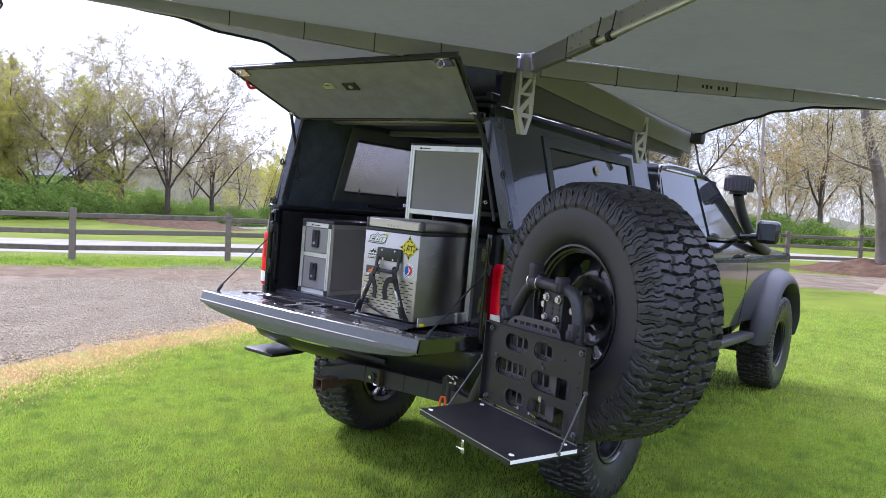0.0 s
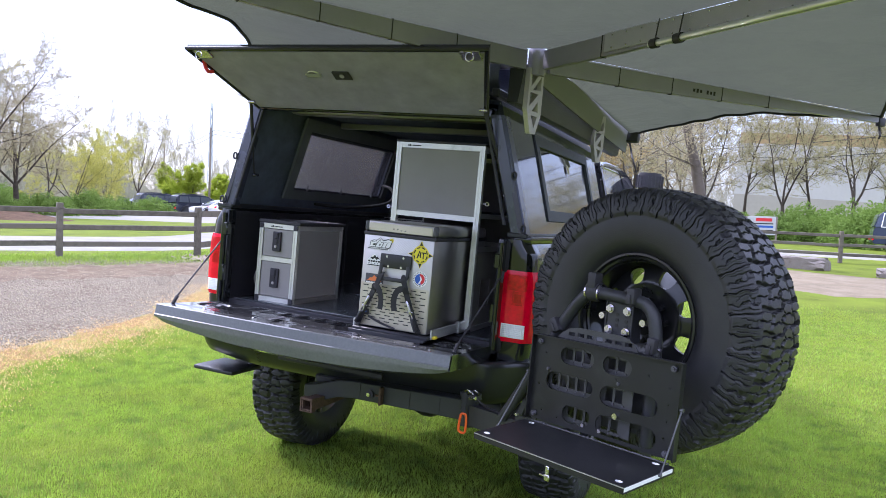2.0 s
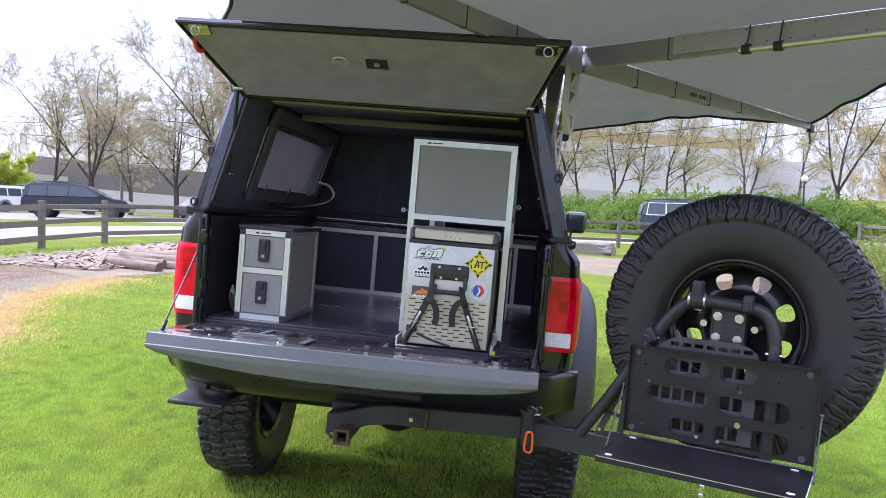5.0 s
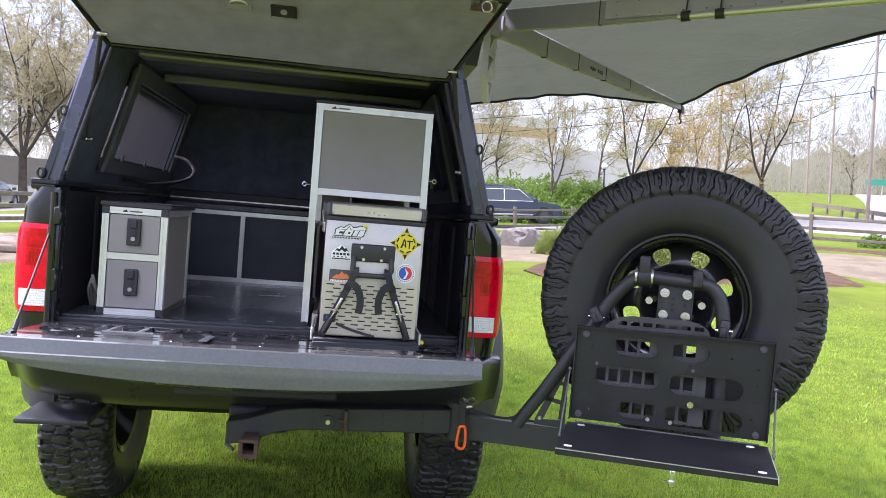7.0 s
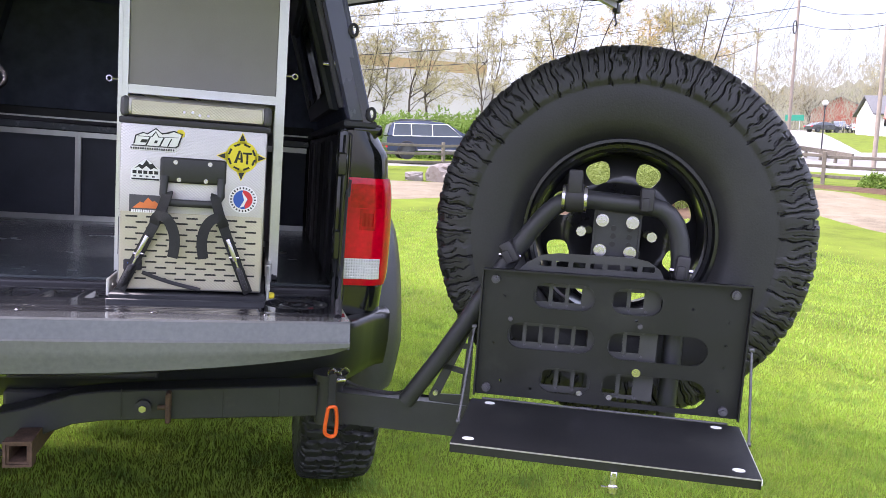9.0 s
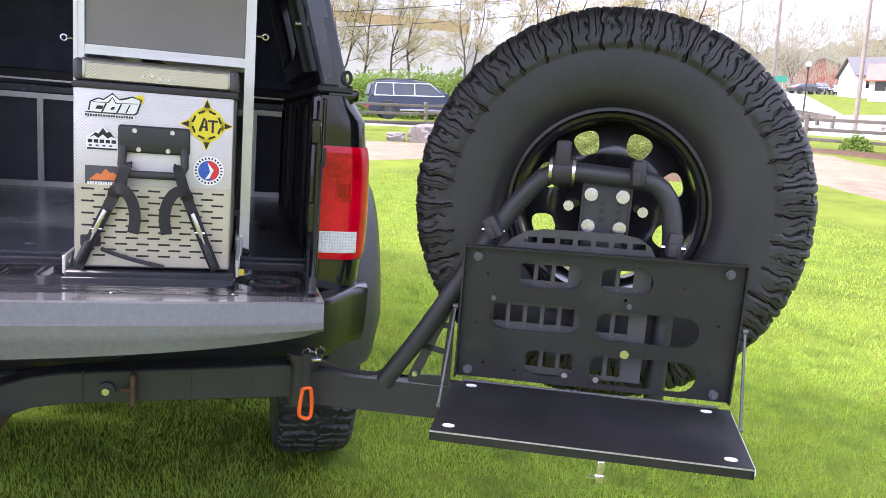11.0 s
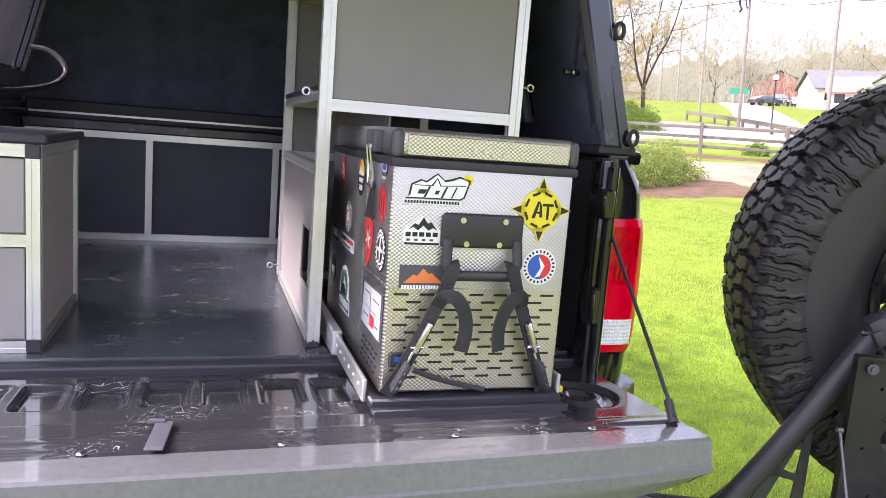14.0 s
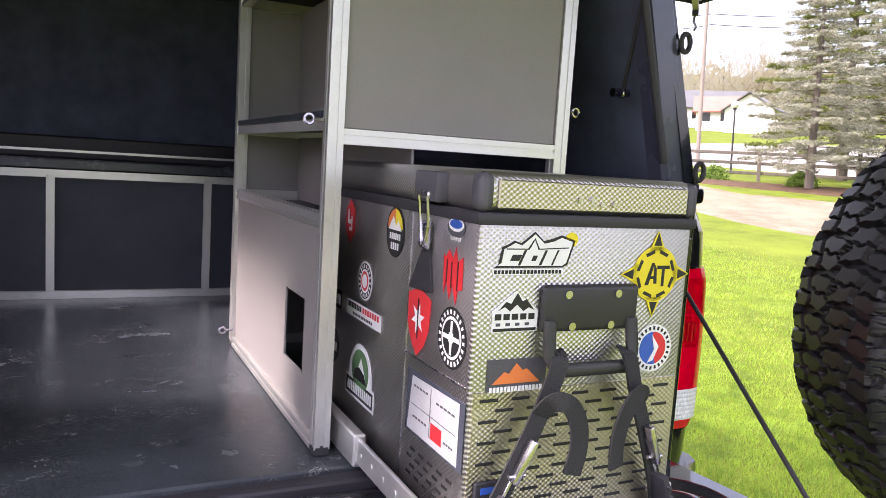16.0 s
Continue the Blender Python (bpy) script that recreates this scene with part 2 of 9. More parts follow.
def leafy(name, base, amount=0.45, rough=0.6, var=0.4, scale=0.6, island=0.9, obj_var=0.4):
    """Thin leaves or blades that let light through."""
    m = mat(name, base, rough, 0.0, var, scale, 20, 0.0, island=island, obj_var=obj_var)
    n, l = m.node_tree.nodes, m.node_tree.links
    b = n["Principled BSDF"]
    b.inputs["Specular IOR Level"].default_value = 0.15
    t = n.new("ShaderNodeBsdfTranslucent")
    l.new(b.inputs["Base Color"].links[0].from_socket, t.inputs[0])
    mx = n.new("ShaderNodeMixShader")
    mx.inputs[0].default_value = amount
    l.new(b.outputs[0], mx.inputs[1]), l.new(t.outputs[0], mx.inputs[2])
    l.new(mx.outputs[0], n["Material Output"].inputs[0])


# ---- mesh helpers ----


def box(bm, lo, hi, r=0.0, seg=1):
    a = bmesh.ops.create_cube(bm, size=1.0)["verts"]
    for v in a:
        v.co = Vector([lo[i] + (v.co[i] + 0.5) * (hi[i] - lo[i]) for i in range(3)])
    if r:
        bmesh.ops.bevel(bm, geom=list({e for v in a for e in v.link_edges}), offset=r, segments=seg, profile=0.5, affect="EDGES")


def obox(bm, m, size, r=0.0, seg=1):
    """A box of that size round the pose m."""
    a = bmesh.ops.create_cube(bm, size=1.0)["verts"]
    for v in a:
        v.co = m @ Vector([v.co[i] * size[i] for i in range(3)])
    if r:
        bmesh.ops.bevel(bm, geom=list({e for v in a for e in v.link_edges}), offset=r, segments=seg, profile=0.5, affect="EDGES")


def rod(bm, p, q, r, r2=None, seg=12):
    p, q = Vector(p), Vector(q)
    d = q - p
    bmesh.ops.create_cone(bm, cap_ends=True, segments=seg, radius1=r, radius2=r if r2 is None else r2, depth=d.length,
                          matrix=Matrix.Translation((p + q) / 2) @ d.to_track_quat("Z", "Y").to_matrix().to_4x4())


def loft(bm, rings, caps=True, closed=True):
    vs = [[bm.verts.new(p) for p in ring] for ring in rings]
    k = len(rings[0])
    for a, b in zip(vs, vs[1:]):
        for i in range(k if closed else k - 1):
            bm.faces.new((a[i], a[(i + 1) % k], b[(i + 1) % k], b[i]))
    if caps and closed:
        bm.faces.new(vs[0][::-1]), bm.faces.new(vs[-1])


def tube(bm, pts, r, seg=10, flat=1.0, smooth_steps=0):
    """A tube along a line of points; flat presses it to a strap."""
    pts = [Vector(p) for p in pts]
    for _ in range(smooth_steps):
        q = [pts[0]]
        for a, b in zip(pts, pts[1:]):
            q += [a.lerp(b, 0.25), a.lerp(b, 0.75)]
        pts = q + [pts[-1]]
    rings, side = [], None
    for i, p in enumerate(pts):
        d = (pts[min(i + 1, len(pts) - 1)] - pts[max(i - 1, 0)]).normalized()
        if side is None:
            side = d.orthogonal().normalized() if flat == 1.0 else d.cross(Vector((0, 1, 0))).normalized()
        side = (side - d * side.dot(d)).normalized()
        up = d.cross(side)
        rr = r[i] if isinstance(r, (list, tuple)) else r
        rings.append([p + (side * math.cos(2 * math.pi * k / seg) + up * (math.sin(2 * math.pi * k / seg) * flat)) * rr for k in range(seg)])
    loft(bm, rings)


def prism(bm, outline, place, depth):
    """An outline in 2D, pushed through by depth: place maps (u, v, w) to space."""
    a = [bm.verts.new(place(u, v, 0)) for u, v in outline]
    b = [bm.verts.new(place(u, v, depth)) for u, v in outline]
    k = len(outline)
    bm.faces.new(a[::-1]), bm.faces.new(b)
    for i in range(k):
        bm.faces.new((a[i], a[(i + 1) % k], b[(i + 1) % k], b[i]))


def sheet(bm, nu, nv, f, flip=False):
    vs = [[bm.verts.new(f(i / nu, j / nv)) for j in range(nv + 1)] for i in range(nu + 1)]
    for i in range(nu):
        for j in range(nv):
            q = (vs[i][j], vs[i + 1][j], vs[i + 1][j + 1], vs[i][j + 1])
            bm.faces.new(q[::-1] if flip else q)


def thicken(bm, d):
    bmesh.ops.recalc_face_normals(bm, faces=bm.faces)
    bmesh.ops.solidify(bm, geom=bm.faces[:], thickness=d)


def mesh_of(name, bm, material, smooth=False, angle=40):
    bmesh.ops.recalc_face_normals(bm, faces=bm.faces)
    if smooth:
        for f in bm.faces:
            f.smooth = True
        lim = radians(angle)
        for e in bm.edges:
            if len(e.link_faces) == 2 and e.calc_face_angle(0) > lim:
                e.smooth = False
    me = bpy.data.meshes.new(name)
    bm.to_mesh(me)
    bm.free()
    for m in material if isinstance(material, (list, tuple)) else (material,):
        me.materials.append(MATS[m])
    return me


def part(name, bm, material, parent, label="", smooth=False, angle=40):
    """One mesh under a thing or a part."""
    ob = new(name, mesh_of(name, bm, material, smooth, angle) if isinstance(bm, bmesh.types.BMesh) else bm)
    ob.parent = parent
    return tagged(ob, label)


def thing(name, label, category, group="", kind="", at=Matrix()):
    ob = new(name)
    ob.empty_display_size = 0.1
    ob.matrix_basis = LEAN @ at
    return tagged(ob, label, category, group, kind)


def solo(name, bm, material, label, category, group="", kind="", at=Matrix(), smooth=False, angle=40):
    ob = new(name, mesh_of(name, bm, material, smooth, angle) if isinstance(bm, bmesh.types.BMesh) else bm)
    ob.matrix_basis = LEAN @ at
    return tagged(ob, label, category, group, kind)


def B():
    return bmesh.new()


def smoothstep(a, b, x):
    t = min(1, max(0, (x - a) / (b - a)))
    return t * t * (3 - 2 * t)


def ground_z(x, y):
    """The lawn's height, in the truck's axes."""
    r = math.hypot(x, y - 1.5)
    near = 0.022 * x + 0.022 * y - 0.022
    far = 0.033 * x + 0.031 * y - 0.02
    k = smoothstep(4, 16, r)
    d = math.hypot(x, y)
    hill = (0.055 * min(63.0, max(0.0, d - 42)) + 0.028 * max(0.0, d - 105)) * smoothstep(0.80, 0.95, (0.68 * x + 0.733 * y) / max(d, 0.01))
    dip = 0.030 * min(60.0, max(0.0, d - 28)) * smoothstep(0.93, 0.965, (-0.643 * x + 0.766 * y) / max(d, 0.01))
    berm = 0.40 * smoothstep(15, 27, 0.72 * x + 0.69 * y) * smoothstep(0.86, 0.95, (0.72 * x + 0.69 * y) / max(d, 0.01))
    return near * (1 - k) + far * k + hill - dip + berm


def upright(x, y, turn=0.0, dz=0.0, s=1.0):
    """A pose on the ground for what stands plumb."""
    return Matrix.Translation((x, y, ground_z(x, y) + dz)) @ LEVEL @ Matrix.Rotation(radians(turn), 4, "Z") @ Matrix.Scale(s, 4)


def stadium(u0, v0, u1, v1, n=7):
    r = (v1 - v0) / 2
    c = (v0 + v1) / 2
    return [(u1 - r + r * math.cos(a), c + r * math.sin(a)) for a in [-math.pi / 2 + math.pi * k / n for k in range(n + 1)]] + [(u0 + r + r * math.cos(a), c + r * math.sin(a)) for a in [math.pi / 2 + math.pi * k / n for k in range(n + 1)]]


def holed(bm, outer, holes, place, depth):
    """A plate with holes cut through it."""
    edges = []
    for loop in (outer, *holes):
        vs = [bm.verts.new(place(u, v, 0)) for u, v in loop]
        edges += [bm.edges.new((a, b)) for a, b in zip(vs, vs[1:] + vs[:1])]
    bmesh.ops.triangle_fill(bm, use_beauty=True, use_dissolve=False, edges=edges)
    faces = bm.faces[:]
    ex = bmesh.ops.extrude_face_region(bm, geom=faces)
    off = place(0, 0, depth) - place(0, 0, 0)
    bmesh.ops.translate(bm, verts=[g for g in ex["geom"] if isinstance(g, bmesh.types.BMVert)], vec=off)

# ---- the truck ----
XC = -0.075      # the truck's centre line
TRUCK = Matrix.Translation((XC, 0, 0))
R_AXLE, F_AXLE = 1.22, 5.24
truck = thing("pickup_truck", "lifted black crew-cab pickup truck parked on the lawn, tailgate down", "pickup truck", at=TRUCK)


def body_x(z):
    """Half width of the body at a height."""
    k = (z - 1.25) / 0.45
    return 0.945 - 0.045 * k * k - (0.05 if z > 1.5 else 0) * (z - 1.5) / 0.1


def arch(y, axle, r=0.66, top=0.0):
    d = abs(y - axle)
    return 0.47 + math.sqrt(r * r - d * d) if d < r else 0.0


def side_panel(bm, s, y0, y1, z_top, low=0.80, inset=0.0, nu=40, nv=12, arches=True):
    def f(u, v):
        y = y0 + (y1 - y0) * u
        b = low
        if arches:
            b = max(low, arch(y, R_AXLE), arch(y, F_AXLE))
        zt = z_top(y) if callable(z_top) else z_top
        z = b + (zt - b) * v
        return Vector((s * (body_x(z) - inset), y, z))
    sheet(bm, nu, nv, f, flip=s < 0)
    thicken(bm, 0.02)


for s in (-1, 1):
    bm = B()
    side_panel(bm, s, 0.224, 2.03, 1.565, nu=60)
    # rail cap
    box(bm, (s * 0.86 - 0.045, 0.12, 1.555), (s * 0.86 + 0.045, 2.03, 1.59), 0.01, 2)
    part("bed_side", bm, "paint", truck, "glossy black bed side", True)
    bm = B()
    box(bm, (s * 0.80 - 0.012, 0.10, 1.04), (s * 0.80 + 0.012, 2.03, 1.56), 0.006)
    liner = part("bed_liner_side", bm, "plastic", truck)
    for y in (0.55, 0.95, 1.35, 1.75):
        bm = B()
        box(bm, (s * 0.785 - 0.012, y - 0.04, 1.06), (s * 0.785 + 0.012, y + 0.04, 1.54), 0.008)
        part("rib", bm, "plastic", liner)
    # end post beside the tailgate, with latch hardware
    bm = B()
    box(bm, (s * 0.782 - 0.015, 0.055, 1.03), (s * 0.782 + 0.014, 0.12, 1.57), 0.012, 2)
    box(bm, (s * 0.775 - 0.012, 0.03, 1.43), (s * 0.775 + 0.02, 0.07, 1.50), 0.006)
    box(bm, (s * 0.775 - 0.012, 0.035, 1.18), (s * 0.775 + 0.012, 0.06, 1.27), 0.006)
    rod(bm, (s * 0.79, 0.045, 1.06), (s * 0.79, 0.045, 1.55), 0.012)
    part("bed_end_post", bm, "paint", truck, "", True)
    # rear corner that holds the lamp: a rounded column
    def face(k, z, out=0.0):
        """A point on the corner's skin: k metres along it from the gate opening round to the side."""
        w, r = body_x(z), 0.062
        flat = w - r - 0.797
        if k < flat:
            return Vector((s * (0.797 + k), 0.107 - out, z))
        a = (k - flat) / r
        if a < math.pi / 2:
            return Vector((s * (w - r + (r + out) * math.sin(a)), 0.107 + r - (r + out) * math.cos(a), z))
        return Vector((s * (w + out), 0.107 + r + (k - flat - r * math.pi / 2), z))
    ROUND = 0.062 * math.pi / 2
    def column(z0, z1, out, end, n=12, round_ends=False):
        bm = B()
        rings = []
        for i in range(n + 1):
            z = z0 + (z1 - z0) * i / n
            o = out * (1 - 0.6 * abs(2 * i / n - 1) ** 10) if round_ends else out
            reach = body_x(z) - 0.062 - 0.797 + ROUND + end
            rings.append([face(reach * k / 16, z, o) for k in range(17)] + [Vector((s * 0.85, 0.224, z)), Vector((s * 0.797, 0.224, z))])
        loft(bm, rings)
        return bm
    bm = column(0.97, 1.090, 0.0, 0.052, 4)
    for f0, f1, o in ((1.0905, 1.4285, -0.006), (1.4290, 1.568, 0.0)):
        b2 = column(f0, f1, o, 0.052, 8)
        me = bpy.data.meshes.new("corner")
        b2.to_mesh(me)
        b2.free()
        bm.from_mesh(me)
        bpy.data.meshes.remove(me)
    part("rear_corner", bm, "paint", truck, "", True, 50)
    # tail lamp: red lens with darker ribbed panels and a clear reverse lens
    lamp = part("tail_lamp", B(), "paint", truck, "red tail lamp with a clear reverse lens")
    part("lens", column(1.095, 1.427, 0.010, 0.042, 20, True), "red_lens", lamp, "glossy red lens", True, 60)
    def panel(k0, k1, z0, z1, ribs=0, upright=0):
        bm = B()
        nu, nv = (upright * 4 or 10), (ribs * 4 or 6)
        sheet(bm, nu, nv, lambda u, v: face(k0 + (k1 - k0) * u, z0 + (z1 - z0) * v, 0.0112 + (0.0014 * abs(math.sin(math.pi * ribs * v)) if ribs else 0) + (0.0014 * abs(math.sin(math.pi * upright * u)) if upright else 0)), flip=s < 0)
        thicken(bm, 0.002)
        return bm
    part("reverse_lens", panel(0.008, 0.116, 1.116, 1.180, 7, 14), "clear_lens", lamp, "clear reverse-light lens")
    part("brake_lens", panel(0.020, 0.112, 1.336, 1.408), "red_dark", lamp, "deeper red upper lens", True, 60)
    part("brake_lens", panel(0.050, 0.098, 1.268, 1.332), "red_dark", lamp, "deeper red square lens", True, 60)
    part("brake_lens", panel(0.058, 0.092, 1.280, 1.320, 0, 3), "red_deep", lamp, "dark red reflector", True, 60)
    # cab lower side with two doors
    for name, y0, y1 in (("rear_door", 2.09, 3.02), ("front_door", 3.035, 4.10)):
        bm = B()
        side_panel(bm, s, y0, y1, 1.60, low=0.84, nu=16, arches=False)
        d = part(name, bm, "paint", truck, "glossy black door", True)
        bm = B()
        rod(bm, (s * 0.975, y1 - 0.30, 1.47), (s * 0.975, y1 - 0.10, 1.475), 0.014)
        box(bm, (s * 0.95 - 0.03, y1 - 0.32, 1.455), (s * 0.95 + 0.02, y1 - 0.28, 1.49), 0.008)
        box(bm, (s * 0.95 - 0.03, y1 - 0.12, 1.455), (s * 0.95 + 0.02, y1 - 0.08, 1.49), 0.008)
        part("handle", bm, "paint", d, "black pull handle", True)
    # greenhouse: frames and glass
    def gx(z):
        return 0.90 - (z - 1.60) * 0.36
    def gp(y, z, out=0.0):
        return Vector((s * (gx(z) + out), y, z))
    bm = B()
    tube(bm, [gp(2.11, 1.62, -0.01), gp(2.25, 2.06, -0.01), gp(2.42, 2.125, -0.012), gp(3.0, 2.135, -0.012), gp(3.55, 2.105, -0.012), gp(4.15, 1.60, -0.01)], 0.020, 8, smooth_steps=2)
    sheet(bm, 24, 10, lambda u, v: gp((2.09 + 0.17 * v) + ((4.14 - 0.56 * v) - (2.09 + 0.17 * v)) * u, 1.598 + 0.535 * v, -0.006 - 0.05 * max(0.0, v - 0.85) ** 2 / 0.0225), flip=s < 0)
    part("pillar", bm, "paint", truck, "", True)
    for y0, y1, t0, t1 in ((2.16, 2.99, 2.30, 3.02), (3.08, 4.02, 3.09, 3.56)):
        bm = B()
        prism(bm, [(y0, 1.62), (y1, 1.62), (t1, 2.09), (t0, 2.09)], lambda u, v, w: gp(u, v, 0.004 - w), 0.01)
        part("side_window", bm, "glass_dark", truck, "dark tinted side window")
    # front fender and flares
    bm = B()
    side_panel(bm, s, 4.12, 5.80, lambda y: 1.60 - 0.10 * (y - 4.12) / 1.5, low=0.86, nu=40)
    part("fender", bm, "paint", truck, "", True)
    for ax in (R_AXLE, F_AXLE):
        bm = B()
        rings = []
        for i in range(33):
            a = math.pi * i / 32
            c, n_ = math.cos(a), math.sin(a)
            sq = (abs(c) ** 2.5 + n_ ** 2.5) ** (-1 / 2.5)
            ring = []
            for f, x in ((0.0, 0.93), (0.0, 1.085), (0.07, 1.100), (0.25, 1.098), (0.55, 1.065), (0.82, 1.0), (1.0, 0.935), (0.9, 0.90)):
                ry, rz = (0.60 + 0.15 * f, 0.70 + 0.20 * f) if ax == R_AXLE else (0.59 + 0.09 * f, 0.70 + 0.15 * f)
                z = 0.50 + rz * n_ * sq
                low_ = max(0.0, 0.80 - z) / 0.3
                ring.append((s * (x - 0.06 * low_ * (x > 1.0)), ax - ry * c * sq, max(0.62, z)))
            rings.append(ring)
        loft(bm, rings)
        part("fender_flare", bm, "flare", truck, "matte black fender flare", True, 50)
    # rocker step
    bm = B()
    box(bm, (s * 0.93 - 0.07, 1.85, 0.70), (s * 0.93 + 0.07, 4.40, 0.76), 0.02, 2)
    for y in (2.1, 3.1, 4.1):
        box(bm, (min(s * 0.55, s * 0.9), y - 0.03, 0.66), (max(s * 0.55, s * 0.9), y + 0.03, 0.71), 0.01)
    part("side_step", bm, "powder", truck, "black rock slider step", True)
    # mirror
    bm = B()
    box(bm, (s * 1.13 - 0.095, 3.86, 1.60), (s * 1.13 + 0.095, 3.98, 1.80), 0.04, 4)
    rod(bm, (s * 0.90, 3.92, 1.64), (s * 1.06, 3.92, 1.66), 0.03)
    mirror = part("wing_mirror", bm, "paint", truck, "black wing mirror", True)
    bm = B()
    box(bm, (s * 1.13 - 0.07, 3.857, 1.63), (s * 1.13 + 0.07, 3.862, 1.775), 0.002)
    part("mirror_glass", bm, "glass_dark", mirror, "mirror glass")

# cab roof, back, windscreen, hood, front
bm = B()
sheet(bm, 12, 10, lambda u, v: Vector(((2 * u - 1) * 0.735, 2.26 + 1.36 * v, 2.12 + 0.055 * (1 - (2 * u - 1) ** 2) * (1 - 0.4 * (2 * v - 1) ** 2) - 0.03 * (2 * u - 1) ** 8)))
thicken(bm, 0.03)
part("roof", bm, "paint", truck, "", True)
bm = B()
prism(bm, [(-0.88, 1.60), (0.88, 1.60), (0.72, 2.12), (-0.72, 2.12)], lambda u, v, w: Vector((u, 2.09 + (v - 1.6) * 0.33 + w, v)), 0.02)
box(bm, (-0.90, 2.07, 0.84), (0.90, 2.10, 1.61))
part("cab_back", bm, "paint", truck)
bm = B()
prism(bm, [(-0.86, 1.62), (0.86, 1.62), (0.71, 2.10), (-0.71, 2.10)], lambda u, v, w: Vector((u, 4.12 - (v - 1.6) * 1.04 + w, v)), 0.012)
part("windscreen", bm, "glass_dark", truck)
bm = B()
sheet(bm, 16, 10, lambda u, v: Vector(((2 * u - 1) * 0.86, 4.08 + 1.5 * v, 1.60 - 0.10 * v + 0.05 * math.sin(math.pi * u) + 0.03 * (abs(2 * u - 1) < 0.4))))
thicken(bm, 0.02)
part("hood", bm, "paint", truck, "", True)
bm = B()
box(bm, (-0.92, 5.58, 0.95), (0.92, 5.68, 1.50), 0.05, 3)
part("grille", bm, "paint", truck)
bm = B()
box(bm, (-0.99, 5.62, 0.72), (0.99, 5.86, 1.0), 0.05, 3)
part("front_bumper", bm, "powder", truck)
# frame, axle, springs under the body
bm = B()
for s in (-1, 1):
    box(bm, (s * 0.42 - 0.04, 0.16, 0.74), (s * 0.42 + 0.04, 5.5, 0.86), 0.01)
for y in (0.15, 0.9, 1.8, 3.0, 4.2):
    box(bm, (-0.42, y, 0.74), (0.42, y + 0.08, 0.84), 0.01)
box(bm, (-0.88, 0.12, 0.86), (0.88, 5.5, 0.92))
part("chassis", bm, "powder", truck)
for ax in (R_AXLE, F_AXLE):
    bm = B()
    rod(bm, (-0.80, ax, 0.48), (0.80, ax, 0.48), 0.055)
    bmesh.ops.create_uvsphere(bm, u_segments=16, v_segments=10, radius=0.16, matrix=Matrix.Translation((0.0, ax, 0.49)) @ Matrix.Diagonal((1, 0.9, 1, 1)))
    for s in (-1, 1):
        rod(bm, (s * 0.56, ax - 0.12, 0.50), (s * 0.53, ax - 0.26, 0.90), 0.03)
        rod(bm, (s * 0.50, ax + 0.02, 0.52), (s * 0.50, ax + 0.02, 0.88), 0.06)
        tube(bm, [(s * 0.48, ax - 0.55, 0.66), (s * 0.48, ax, 0.55), (s * 0.48, ax + 0.55, 0.66)], 0.03, 8, smooth_steps=2)
    part("axle", bm, "powder", truck, "", True)
bm = B()
tube(bm, [(-0.30, 3.4, 0.74), (-0.30, 2.4, 0.74), (-0.32, 1.7, 0.76)], 0.035, 10, smooth_steps=2)
part("exhaust", bm, "powder", truck, "", True)

# rear bumper: painted, rounded at its ends, with a dark step pad
bm = B()
rings = []
for i in range(65):
    x = -0.965 + 1.93 * i / 64
    k = abs(x) / 0.965
    y = -0.055 + 0.19 * smoothstep(0.78, 1.0, k) ** 1.5
    low_ = 0.045 * smoothstep(0.45, 1.0, k)
    face_ = [(0.10, 1.005, 0), (0.02, 1.010, 0), (-0.002, 1.003, 0), (-0.005, 0.985, 0), (0.0, 0.93, 0), (0.008, 0.89, 0.4), (0.02, 0.85, 0.8), (0.04, 0.81, 1), (0.07, 0.775, 1), (0.16, 0.76, 1)]
    outer = [(x, y + py, pz + low_ * f_) for py, pz, f_ in face_]
    rings.append(outer + [(x, py + 0.012, pz - 0.004) for _, py, pz in outer[::-1]])
loft(bm, rings)
bumper = part("rear_bumper", bm, "bumper_paint", truck, "rounded painted rear bumper", True, 60)
bm = B()
box(bm, (-0.62, -0.075, 0.995), (0.62, 0.06, 1.012), 0.005)
part("step_pad", bm, "plastic", bumper)
bm = B()
box(bm, (-0.30, -0.066, 0.845), (0.30, -0.045, 0.875), 0.008, 2)
part("recess_trim", bm, "plastic", bumper)
bm = B()
box(bm, (-0.86, -0.03, 0.700), (-0.60, 0.22, 0.722), 0.008, 2)
rod(bm, (-0.66, 0.2, 0.71), (-0.60, 0.25, 0.80), 0.02)
part("corner_step", bm, "powder", truck, "flat black corner step", True)

# tailgate, lowered
gate = part("tailgate", B(), "paint", truck, "lowered black tailgate with a pressed inner face")
GY0, GY1, GW = 0.065, -0.412, 0.776


def gate_z(y):
    """The lowered gate rises a little towards its outer edge."""
    return 1.072 + (GY0 - y) * 0.047


